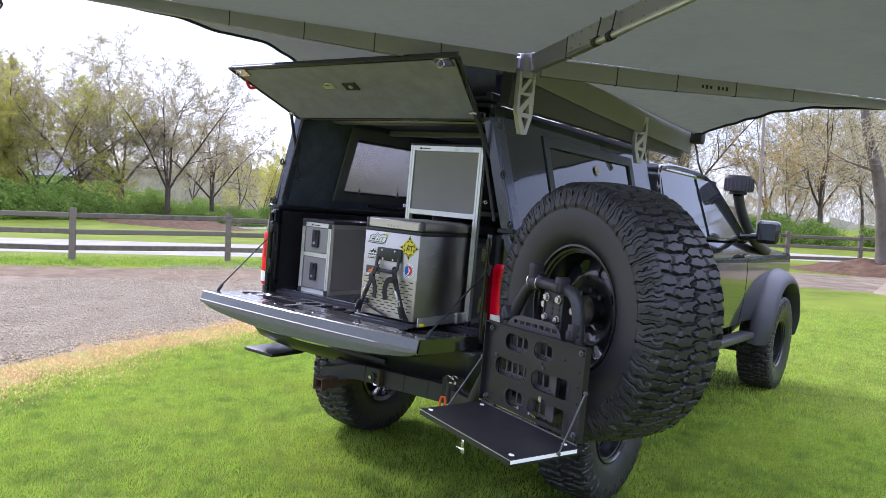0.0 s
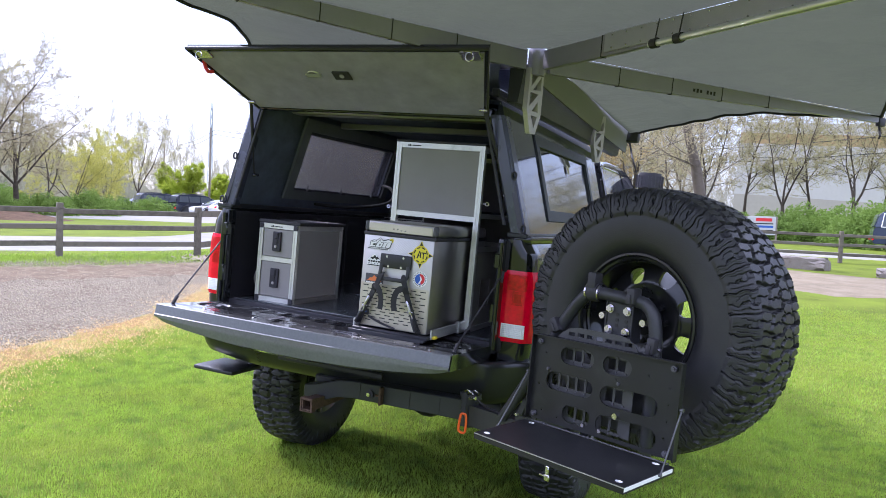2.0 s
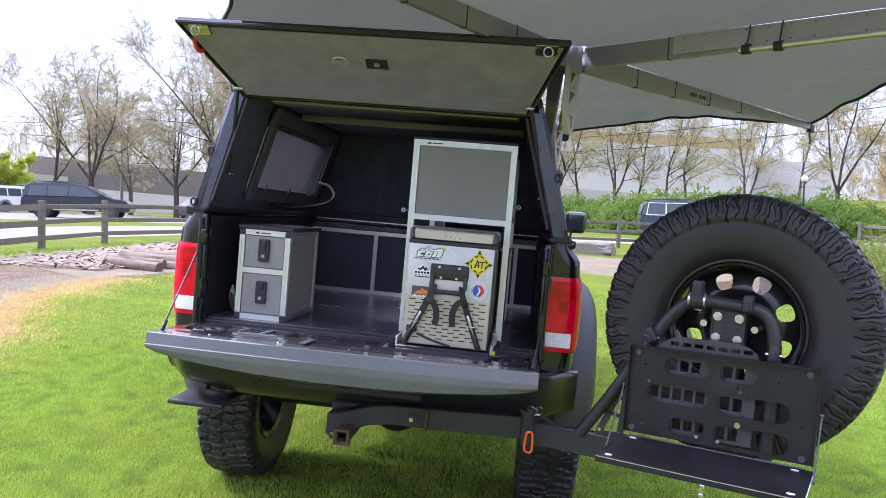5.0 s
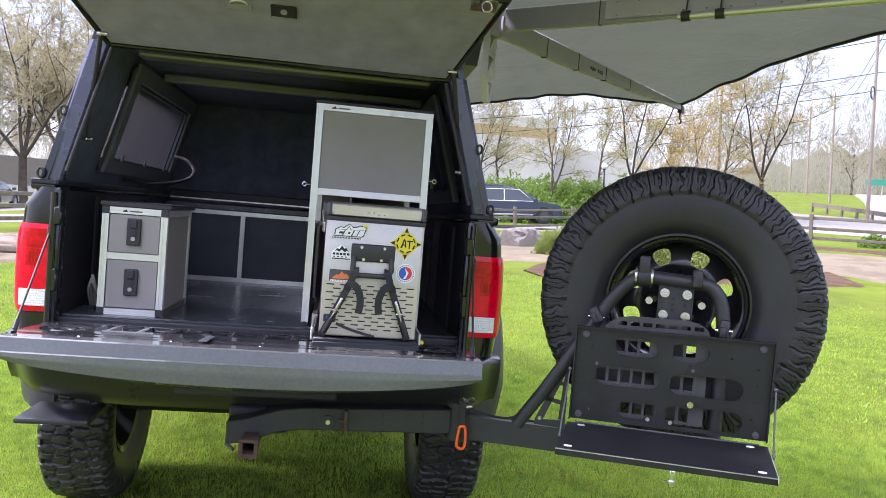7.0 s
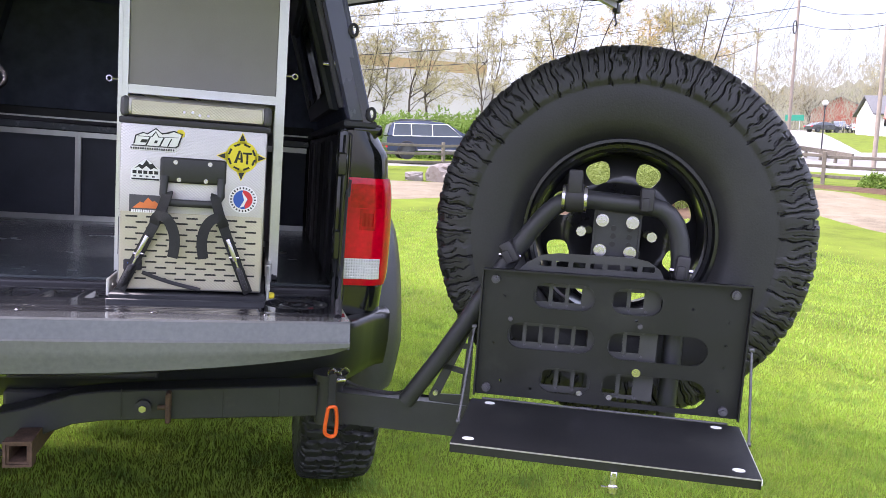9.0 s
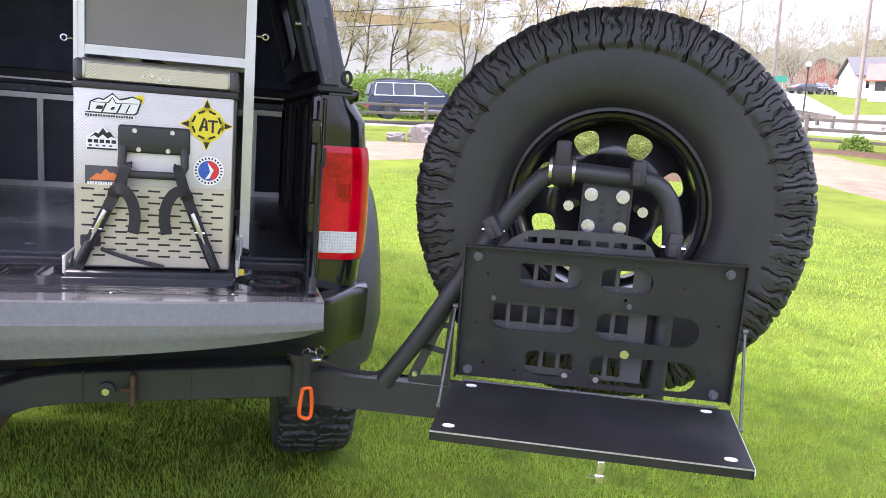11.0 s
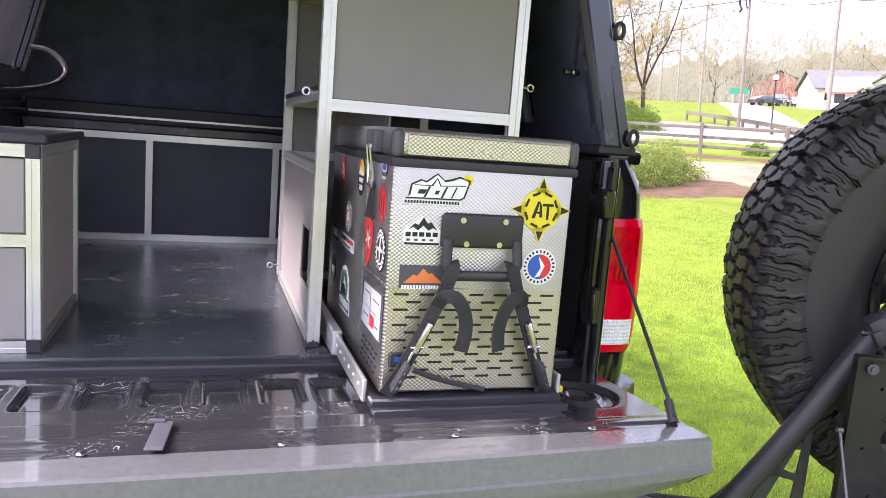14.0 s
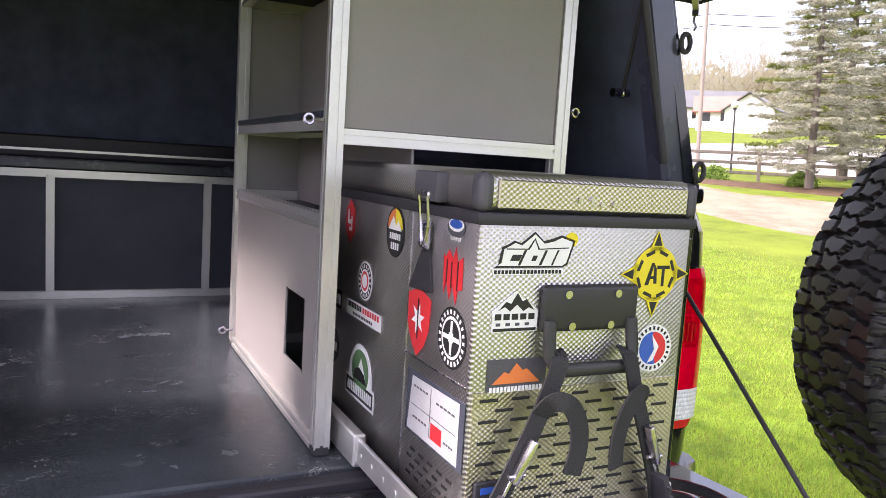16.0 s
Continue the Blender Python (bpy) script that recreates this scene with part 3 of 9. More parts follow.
bm = B()
def skin(u, v):
    x = (2 * u - 1) * GW
    t = 0.070 + 0.082 * (1 - (2 * u - 1) ** 2) ** 0.65
    # v runs from the hinge under the gate to its outer end and up to the top edge
    bow = 0.022 * (1 - (2 * u - 1) ** 2)
    e = GY1 - bow
    prof = [(GY0, 0.05), (-0.15, t * 0.78), (-0.30, t), (-0.355 - bow, t * 0.97), (e - 0.004, 0.052 + (t - 0.052) * 0.74), (e - 0.017, 0.054 + (t - 0.052) * 0.25), (e - 0.017, 0.050), (e - 0.012, 0.046), (e - 0.003, 0.004), (e + 0.004, 0.0), (GY1 + 0.06, 0.0)]
    k = min(int(v * 10), 9)
    f = v * 10 - k
    y = prof[k][0] * (1 - f) + prof[k + 1][0] * f
    d = prof[k][1] * (1 - f) + prof[k + 1][1] * f
    return Vector((x, y, gate_z(y) - d))
sheet(bm, 40, 40, skin)
thicken(bm, 0.006)
part("outer_skin", bm, "gate_skin", gate, "dusty satin black outer face, base greyed for its sheen", True, 26)
bm = B()
def press(u, v):
    x = (2 * u - 1) * (GW - 0.004)
    y = GY0 + (GY1 + 0.055 - GY0) * v
    h = 0.0
    a = (y + 0.19)
    if abs(x) < 0.56:
        row = 0 if y > -0.17 else 1
        inside = smoothstep(0.025, 0.04, y + 0.15) * smoothstep(0.03, 0.015, y) if row == 0 else 0.0
        w = (x / 0.105) % 1.0
        rib = smoothstep(0.10, 0.22, w) * smoothstep(0.90, 0.78, w)
        h -= 0.012 * inside * rib
        h += 0.006 * smoothstep(-0.20, -0.215, y) * smoothstep(-0.30, -0.285, y)
    else:
        d = math.hypot(abs(x) - 0.66, (y + 0.13) * 0.9)
        h -= 0.012 * smoothstep(0.085, 0.07, d)
        h += 0.010 * smoothstep(0.055, 0.045, d) * (1 - smoothstep(0.03, 0.02, d))
    h += 0.004 * math.sin(max(0, min(1, (y + 0.33) / 0.05)) * math.pi)
    return Vector((x, y, gate_z(y) + h - 0.002))
sheet(bm, 260, 60, press)
part("inner_panel", bm, "gate_inner", gate, "glossy scratched inner panel with pressed ribs", True, 80)
for s in (-1, 1):
    bm = B()
    prism(bm, [(GY0, 0.0), (GY1 + 0.01, 0.0), (GY1 - 0.004, -0.066), (-0.2, -0.066), (GY0, -0.06)], lambda u, v, w: Vector((s * (GW - 0.004 + w), u, gate_z(u) + v - 0.002)), 0.006)
    part("edge", bm, "paint", gate)
for x in (-0.55, -0.26, 0.03, 0.32, 0.58):
    bm = B()
    bmesh.ops.create_uvsphere(bm, u_segments=12, v_segments=6, radius=0.008, matrix=Matrix.Translation((x, -0.335, gate_z(-0.335))) @ Matrix.Diagonal((1, 1, 0.4, 1)))
    part("bolt", bm, "steel", gate, "", True)
bm = B()
obox(bm, pose(-0.155, -0.30, gate_z(-0.30) + 0.010, 0, 0, -6), (0.028, 0.11, 0.004), 0.0015)
obox(bm, pose(-0.162, -0.245, gate_z(-0.245) + 0.014, -12, 0, -6), (0.028, 0.02, 0.006), 0.0015)
part("release_strap", bm, "plastic_grey", gate, "short grey strap bolted to the gate")
for s in (-1, 1):
    bm = B()
    rod(bm, (s * 0.755, -0.33, gate_z(-0.33) + 0.012), (s * 0.80, 0.05, 1.40), 0.004, seg=8)
    rod(bm, (s * 0.755, -0.33, gate_z(-0.33)), (s * 0.758, -0.30, gate_z(-0.30) + 0.035), 0.009, seg=8)
    rod(bm, (s * 0.80, 0.05, 1.37), (s * 0.803, 0.06, 1.42), 0.009, seg=8)
    part("support_cable", bm, "plastic", gate, "black tailgate cable", True)

# snorkel on the right-hand windscreen pillar
bm = B()
tube(bm, [(0.93, 4.75, 1.52), (0.95, 4.45, 1.56), (0.93, 4.22, 1.62), (0.87, 3.98, 1.84), (0.85, 3.88, 2.01)], 0.045, 12, smooth_steps=2)
snorkel = part("snorkel", bm, "plastic", truck, "black snorkel with a round pre-cleaner head", True)
bm = B()
for z0, z1, r in ((2.01, 2.035, 0.075), (2.035, 2.15, 0.118), (2.15, 2.172, 0.10)):
    rod(bm, (0.85, 3.88, z0), (0.85, 3.88, z1), r, seg=24)
for k in range(24):
    a = k * math.pi / 12
    box(bm, (0.85 + 0.12 * math.cos(a) - 0.004, 3.88 + 0.12 * math.sin(a) - 0.004, 2.04), (0.85 + 0.12 * math.cos(a) + 0.004, 3.88 + 0.12 * math.sin(a) + 0.004, 2.145))
part("precleaner", bm, "plastic", snorkel, "ribbed dark pre-cleaner", False)


# ---- tyres and wheels ----
mat("rim_paint", (0.012, 0.012, 0.014), 0.30, 0.0, 0.3, 6, 300, 0.05, coat=0.6)
def tyre_mesh(R, W, rim, nt, nv, N=38):
    """A mud-terrain tyre: axis along y, centred at the origin."""
    prof = []   # (across, radius, tread) from one bead round to the other
    def tri(x):
        return abs((x % 1.0) * 2 - 1)
    half = W / 2
    pts = [(-0.36 * W, rim), (-0.47 * W, rim + 0.03), (-0.5 * W, rim + 0.40 * (R - rim)), (-0.485 * W, rim + 0.72 * (R - rim)), (-0.455 * W, rim + 0.90 * (R - rim)), (-0.41 * W, R - 0.008), (-0.2 * W, R), (0, R + 0.002)]
    pts = pts + [(-a, r) for a, r in pts[-2::-1]]
    cum = [0]
    for (a, b), (c, d) in zip(pts, pts[1:]):
        cum.append(cum[-1] + math.hypot(c - a, d - b))
    # more rings over the shoulders than on the plain side walls
    half_len = cum[-1] / 2
    knots = np.array([0.0, 0.36, 0.78, 1.0]) * half_len
    parts = (0.10, 0.56, 0.34)
    share = np.concatenate([np.linspace(a, b, max(3, int(nv / 2 * p)), endpoint=False) for a, b, p in zip(knots, knots[1:], parts)])
    ss = np.concatenate([share, [half_len], (cum[-1] - share)[::-1]])
    nv = len(ss) - 1
    A = np.interp(ss, cum, [p[0] for p in pts])
    Rr = np.interp(ss, cum, [p[1] for p in pts])
    for _ in range(3):
        A[1:-1] = (A[:-2] + 2 * A[1:-1] + A[2:]) / 4
        Rr[1:-1] = (Rr[:-2] + 2 * Rr[1:-1] + Rr[2:]) / 4
    th = np.arange(nt) * 2 * np.pi / nt
    T, AA = np.meshgrid(th, A, indexing="ij")
    RR = np.broadcast_to(Rr, T.shape)
    arc = np.broadcast_to(ss, T.shape)
    v = AA / half
    mid = np.abs(arc - cum[-1] / 2) / (cum[-1] / 2)          # 0 on the crown, 1 at the bead
    p = T / (2 * np.pi) * N + np.where(v < 0, 0.0, 0.35)
    def saw(x):
        return np.abs((x % 1.0) * 2 - 1) - 0.5
    def jog(x):
        return np.clip(saw(x) * 2.6, -0.5, 0.5)
    def hash_(q):
        return np.abs(np.sin(q * 78.233 + 1.7) * 43758.5453) % 1.0
    # lateral gaps between the lugs, stepped on their way to the shoulder
    zig = 0.20 * jog(mid * 3.2 + 0.2) + 0.08 * np.sin(mid * 21)
    f = (p + zig) % 1.0
    wide = np.interp(mid, [0, 0.20, 0.36, 0.45], [0.08, 0.12, 0.15, 0.15])
    g = np.clip((wide - np.minimum(f, 1 - f)) / 0.04, 0, 1)
    f2 = (p + 0.5 + zig + 0.06 * jog(mid * 9)) % 1.0
    s1 = np.clip((0.045 - np.minimum(f2, 1 - f2)) / 0.025, 0, 1) * 0.7
    zc = 0.10 * saw(p) + 0.05 * np.sin(p * 2 * np.pi * 2)
    cg = np.clip((0.05 - np.abs(v - zc)) / 0.03, 0, 1)
    zo = 0.47 + 0.12 * saw(p + 0.2)
    og = np.clip((0.05 - np.abs(np.abs(v) - zo)) / 0.03, 0, 1)
    groove = np.maximum.reduce([g, s1, cg * 0.8, og * 0.5])
    # shoulder: each unit is a flat block cut by four stepped grooves that end unevenly on the side wall
    drop = R - RR
    deep = np.clip(drop / 0.110, 0, 1.4)
    ci = np.floor(p + zig * 0)
    u = p - ci
    turn_ = np.where(ci % 2 == 0, 1.0, -0.75)
    bend = turn_ * np.sin(np.pi * np.clip(u, 0, 1)) ** 0.6 * (0.120 * jog(deep * 1.9 + 0.15 + 0.35 * hash_(ci)) + 0.050 * jog(deep * 4.1 + 0.4 + 0.5 * hash_(ci + 7))) + 0.05 * jog(deep * 2.6)
    lane = (u + bend + 0.05 * np.sin(2 * np.pi * u)) * 4.0
    li = np.floor(lane) + ci * 4
    lf = np.abs(lane - np.floor(lane) - 0.5)
    odd = np.floor(lane) % 4
    start = np.where(odd == 1, 0.030, np.where(odd == 3, 0.018, 0.0))
    reach = np.where(odd == 0, 0.098, np.where(odd == 2, 0.086, np.where(odd == 1, 0.060, 0.072))) + 0.016 * hash_(li)
    run = np.clip((reach - drop) / 0.003, 0, 1) * np.clip((drop - start) / 0.003 + 1, 0, 1)
    thick = np.where(odd == 0, 0.15, np.where(odd == 2, 0.085, 0.065)) * np.interp(deep, [0, 0.3, 0.9], [1.2, 0.9, 0.8])
    cut = np.clip((thick - lf) / 0.05, 0, 1) * run * np.where(odd == 0, 1.0, 0.75)
    # small pits between the ends of the grooves, and the gap that notches the outline
    pit = (np.abs(u - 0.62) < 0.07) & (np.abs(drop - 0.052 - 0.10 * (u - 0.62)) < 0.006)
    pit2 = (np.abs(u - 0.02) < 0.05) & (np.abs(drop - 0.100) < 0.007)
    notch = np.clip((0.15 - np.abs(u + bend - 0.5)) / 0.03, 0, 1) * np.clip((0.030 - drop) / 0.006, 0, 1)
    lug = np.clip((0.106 - drop) / 0.010, 0, 1)
    step = 0.0036 * (hash_(li * 3.1) - 0.5) * lug
    wall = (np.abs(v) > 0.80) | (RR < R - 0.05)
    h = np.where(wall, lug * 0.005 - 0.003 + step - 0.0085 * np.maximum.reduce([cut, pit * 0.9, pit2 * 0.8]) - 0.010 * notch, -np.maximum(groove, 0.0) * 0.017)
    # raised rings on the side wall
    h = h + np.where(wall, 0.0011 * (np.abs(drop - 0.196) < 0.003), 0.0)
    onwall = wall
    nx = np.where(wall & (np.abs(v) > 0.86), np.sign(v), 0.0)
    nr = np.where(wall & (np.abs(v) > 0.86), 0.30, np.where(RR < R - 0.05, 0.0, 1.0))
    k = (RR - rim) / (R - rim)
    h = h + np.where(onwall, np.exp(-((k - 0.14) / 0.05) ** 2) * 0.005, 0)
    a2 = AA + nx * h
    r2 = RR + nr * h
    X, Y, Z = r2 * np.sin(T), a2, r2 * np.cos(T)
    n2 = nv + 1
    co = np.stack([X, Y, Z], -1).reshape(-1, 3)
    i, j = np.meshgrid(np.arange(nt), np.arange(nv), indexing="ij")
    q = np.stack([i * n2 + j, ((i + 1) % nt) * n2 + j, ((i + 1) % nt) * n2 + j + 1, i * n2 + j + 1], -1).reshape(-1, 4)
    me = bpy.data.meshes.new("tyre")
    me.vertices.add(len(co)), me.loops.add(q.size), me.polygons.add(len(q))
    me.vertices.foreach_set("co", co.ravel())
    me.loops.foreach_set("vertex_index", q.ravel().astype(np.int32))
    me.polygons.foreach_set("loop_start", np.arange(0, q.size, 4, dtype=np.int32))
    me.polygons.foreach_set("use_smooth", np.ones(len(q), dtype=bool))
    me.update(calc_edges=True)
    me.validate()
    me.set_sharp_from_angle(angle=radians(44))
    me.materials.append(MATS["rubber"])
    return me


def rim_mesh(rim, W, holes=8):
    """A dark steel wheel: barrel, dished face with rounded windows, hub, nuts. The face looks to -y."""
    bm = B()
    prof = [(-0.36 * W, rim + 0.014), (-0.405 * W, rim + 0.010), (-0.405 * W, rim + 0.002), (-0.37 * W, rim - 0.004), (-0.36 * W, rim - 0.013), (-0.33 * W, rim - 0.014), (-0.32 * W, rim - 0.021), (-0.25 * W, rim - 0.023), (0.1 * W, rim - 0.035), (0.37 * W, rim - 0.02), (0.40 * W, rim + 0.010)]
    seg = 64
    loft(bm, [[(r * math.sin(2 * math.pi * k / seg), a, r * math.cos(2 * math.pi * k / seg)) for k in range(seg)] for a, r in prof], caps=False)
    thicken(bm, 0.006)
    # face: one sector round each rounded window
    def at(a, r):
        v = (r - 0.05) / (rim - 0.08)
        return Vector((r * math.sin(a), -0.06 * W - 0.10 * W * (1 - abs(2 * v - 1.1)), r * math.cos(a)))
    half, r0, r1, rc = math.pi / holes, 0.05, rim - 0.022, 0.168
    fan = sorted([2 * math.pi * k / 36 for k in range(36)] + [math.atan2(y_ - rc, x_ * 0.168) % (2 * math.pi) for x_ in (-half, half) for y_ in (r0, r1)])
    for k in range(holes):
        mid = (2 * k + 1) * half
        rows = []
        for f_ in fan:
            c, s_ = math.cos(f_), math.sin(f_)
            reach = min(half * 0.168 / abs(c) if abs(c) > 1e-6 else 9, (r1 - rc) / s_ if s_ > 1e-6 else 9, (r0 - rc) / s_ if s_ < -1e-6 else 9)
            oval = 0.030 * (1 + 0.08 * s_) / (abs(c) ** 3 + abs(s_) ** 3) ** (1 / 3)
            row = []
            for t in (0.0, 0.06, 0.25, 0.6, 1.0):
                d_ = oval + (reach - oval) * t
                p = at(mid + d_ * c / 0.168, rc + d_ * s_)
                row.append(p)
            rows.append([row[0] + Vector((0, 0.014, 0))] + row)
        vs = [[bm.verts.new(p) for p in row] for row in rows]
        for i in range(len(vs)):
            for j in range(5):
                bm.faces.new((vs[i][j], vs[(i + 1) % len(vs)][j], vs[(i + 1) % len(vs)][j + 1], vs[i][j + 1]))
    bmesh.ops.remove_doubles(bm, verts=bm.verts, dist=2e-4)
    rod(bm, (0, -0.20 * W, 0), (0, -0.02 * W, 0), 0.056, seg=24)
    for k in range(8):
        a = 2 * math.pi * k / 8
        rod(bm, (0.078 * math.sin(a), -0.15 * W, 0.078 * math.cos(a)), (0.078 * math.sin(a), -0.05 * W, 0.078 * math.cos(a)), 0.011, seg=6)
    return mesh_of("rim", bm, "rim_paint", True, 35)


TYRE = tyre_mesh(0.495, 0.340, 0.245, 2128, 132)
TYRE_LOW = tyre_mesh(0.482, 0.335, 0.245, 784, 60, 28)
RIM = rim_mesh(0.240, 0.335, 8)
for s in (-1, 1):
    for ax in (R_AXLE, F_AXLE):
        w = thing("wheel", "", "")
        w.parent = truck
        w.matrix_basis = Matrix.Translation((s * 0.905, ax, ground_z(XC + s * 0.9, ax) + 0.475)) @ Matrix.Rotation(radians(90 * s), 4, "Z") @ Matrix.Rotation(0.7 * ax, 4, "Y")
        tagged(w, "mud-terrain tyre on a dark wheel")
        part("tyre", TYRE_LOW, "", w)
        part("rim", RIM, "", w)

# ---- the camper shell on the bed ----
mat("badge_cream", (0.62, 0.50, 0.34), 0.5, 0.0, 0.1)
shell = thing("camper_shell", "black aluminium camper shell with its rear hatch propped open", "camper shell", at=TRUCK)
SZ0, SZ1, SY0, SY1 = 1.592, 2.20, 0.115, 2.04


def sx(z):
    return 0.868 - (z - 1.592) * 0.28


def sp(s, y, z, out=0.0):
    return Vector((s * (sx(z) + out), y, z))


WIN = (0.60, 1.72, 1.70, 2.07)      # side window: y and z
for s in (-1, 1):
    bm = B()
    y0, y1, z0, z1 = WIN
    holed(bm, [(SY0, SZ0), (SY1, SZ0), (SY1, SZ1), (SY0, SZ1)], [[(y0, z0), (y1, z0), (y1, z1), (y0, z1)]], lambda u, v, w: sp(s, u, v, -w), 0.025)
    part("shell_side", bm, ["shell_coat"], shell, "satin black side wall")
    bm = B()
    holed(bm, [(SY0 + 0.05, SZ0), (SY1 - 0.03, SZ0), (SY1 - 0.03, SZ1 - 0.02), (SY0 + 0.05, SZ1 - 0.02)], [[(y0 - 0.03, z0 - 0.03), (y1 + 0.03, z0 - 0.03), (y1 + 0.03, z1 + 0.03), (y0 - 0.03, z1 + 0.03)]], lambda u, v, w: sp(s, u, v, -0.028 - w), 0.006)
    part("carpet_lining", bm, "carpet_dark", shell, "dark carpet lining")
    # side window with a raised frame, glass and inside latches
    bm = B()
    for o0, o1, out in ((0.035, 0.0, 0.008), (0.050, 0.012, -0.05)):
        for a, b, c, d in ((y0 - o0 , y0 + 0.02, z0 - o0, z1 + o0), (y1 - 0.02, y1 + o0, z0 - o0, z1 + o0), (y0 + 0.02, y1 - 0.02, z0 - o0, z0 + 0.02), (y0 + 0.02, y1 - 0.02, z1 - 0.02, z1 + o0)):
            prism(bm, [(a, c), (b, c), (b, d), (a, d)], lambda u, v, w: sp(s, u, v, out - w), 0.016)
    win = part("window", bm, "panel_dark", shell, "top-hinged side window in a black frame")
    bm = B()
    prism(bm, [(y0 + 0.01, z0 + 0.01), (y1 - 0.01, z0 + 0.01), (y1 - 0.01, z1 - 0.01), (y0 + 0.01, z1 - 0.01)], lambda u, v, w: sp(s, u, v, -0.006 - w), 0.004)
    pane = part("pane", bm, "tinted_glass" if s < 0 else "glass_dark", win, "tinted pane")
    pane.visible_shadow = False
    if s < 0:
        # insect screen: fine upright threads
        bm = B()
        for k in range(int((y1 - y0) / 0.004)):
            y = y0 + 0.004 * k
            bm.faces.new([bm.verts.new(sp(s, y, z, o)) for z, o in ((z0, -0.040), (z1, -0.040), (z1, -0.0409), (z0, -0.0409))])
        screen = part("insect_screen", bm, "plastic", win, "dark insect screen")
        screen["kind"] = "stuff"
    # wide inner trim round the opening
    bm = B()
    for a, b, c, d in ((y0 - 0.065, y0 + 0.008, z0 - 0.05, z1 + 0.06), (y1 - 0.008, y1 + 0.065, z0 - 0.05, z1 + 0.06), (y0 + 0.008, y1 - 0.008, z0 - 0.05, z0 + 0.008), (y0 + 0.008, y1 - 0.008, z1 - 0.008, z1 + 0.06)):
        prism(bm, [(a, c), (b, c), (b, d), (a, d)], lambda u, v, w: sp(s, u, v, -0.068 - w), 0.014)
    part("inner_trim", bm, "window_trim", win, "wide grey inner trim")
    for y in (0.78, 1.18, 1.60):
        bm = B()
        p = sp(s, y, z0 + 0.012, -0.075)
        obox(bm, Matrix.Translation(p), (0.018, 0.05, 0.018), 0.004)
        rod(bm, p + Vector((0, -0.02, 0)), p + Vector((-s * 0.004, -0.02, 0.03)), 0.006, seg=8)
        part("latch", bm, "plastic", win)
    # rear edge frame: a wide lip that leans with the side
    bm = B()
    top, bot = sp(s, SY0 + 0.005, 2.135), sp(s, SY0 + 0.025, SZ0)
    loft(bm, [[p + Vector((s * dx, dy, 0)) for dx, dy in ((0.006, 0.06), (0.006, -0.005), (-0.012, -0.018), (-0.062, -0.018), (-0.07, -0.008), (-0.07, 0.03))] for p in (bot, top)])
    part("rear_frame", bm, "frame_coat", shell, "", True, 30)
    bm = B()
    a, b = sp(s, SY0 - 0.012, SZ0 + 0.04, -0.085), sp(s, SY0 - 0.012, 2.11, -0.085)
    rod(bm, a, b, 0.008)
    part("seal", bm, "plastic", shell, "rubber seal")
    # gas strut from the frame to the hatch
    bm = B()
    lo, hi = sp(s, 0.21, 1.767, -0.075), Vector((s * 0.655, 0.02, 2.142))
    rod(bm, hi, hi.lerp(lo, 0.55), 0.009)
    rod(bm, hi.lerp(lo, 0.53), lo, 0.004)
    part("gas_strut", bm, "plastic", shell, "black gas strut", True)
    for p in (lo, hi):
        bm = B()
        rod(bm, p + Vector((-s * 0.025, 0, 0)), p + Vector((s * 0.012, 0, 0)), 0.009)
        bmesh.ops.create_uvsphere(bm, u_segments=10, v_segments=8, radius=0.011, matrix=Matrix.Translation(p))
        part("ball_joint", bm, "steel", shell, "", True)
bm = B()
sheet(bm, 10, 12, lambda u, v: Vector(((2 * u - 1) * sx(SZ1), 0.10 + 1.94 * v, SZ1 + 0.02 - 0.02 * abs(2 * u - 1) ** 4)))
thicken(bm, 0.02)
part("shell_roof", bm, "shell_coat", shell, "", True)
bm = B()
box(bm, (-0.66, 0.16, 2.165), (0.66, 2.02, 2.172))
part("roof_lining", bm, "carpet_dark", shell)
bm = B()
box(bm, (-0.66, 0.10, 2.115), (0.66, 0.15, 2.165), 0.012, 2)
part("header_rail", bm, "shell_coat", shell)
bm = B()
box(bm, (-0.60, 0.30, 2.125), (0.60, 0.40, 2.150), 0.012, 2)
part("lamp_bar", bm, "trim_bar", shell, "grey roof trim bar")
bm = B()
box(bm, (-0.62, 0.86, 2.115), (0.62, 0.90, 2.15), 0.006, 2)
part("roof_bar", bm, "trim_bar", shell)
bm = B()
prism(bm, [(-0.85, SZ0), (0.85, SZ0), (0.69, SZ1), (-0.69, SZ1)], lambda u, v, w: Vector((u, SY1 - 0.03 + w, v)), 0.03)
part("front_wall", bm, "carpet_dark", shell, "dark carpeted front wall")
bm = B()
for s in (-1, 1):
    box(bm, (s * 0.845 - 0.06, SY0, 1.575), (s * 0.845 + 0.04, SY1, 1.60), 0.006)
box(bm, (-0.80, 1.95, 1.56), (0.80, 2.04, 1.62), 0.006)
part("base_rail", bm, "powder", shell)
# hatch, propped up
H0, H1 = Vector((0, 0.082, 2.120)), Vector((0, -0.335, 2.338))
hd = (H1 - H0)
hn = Vector((0, hd.z, -hd.y)).normalized()


def hp(u, v, w):
    """A point of the hatch: across, down its length, out of its inner face."""
    return H0 + hd * v + Vector((u * (0.645 + 0.14 * v), 0, 0)) - hn * w * -1.0


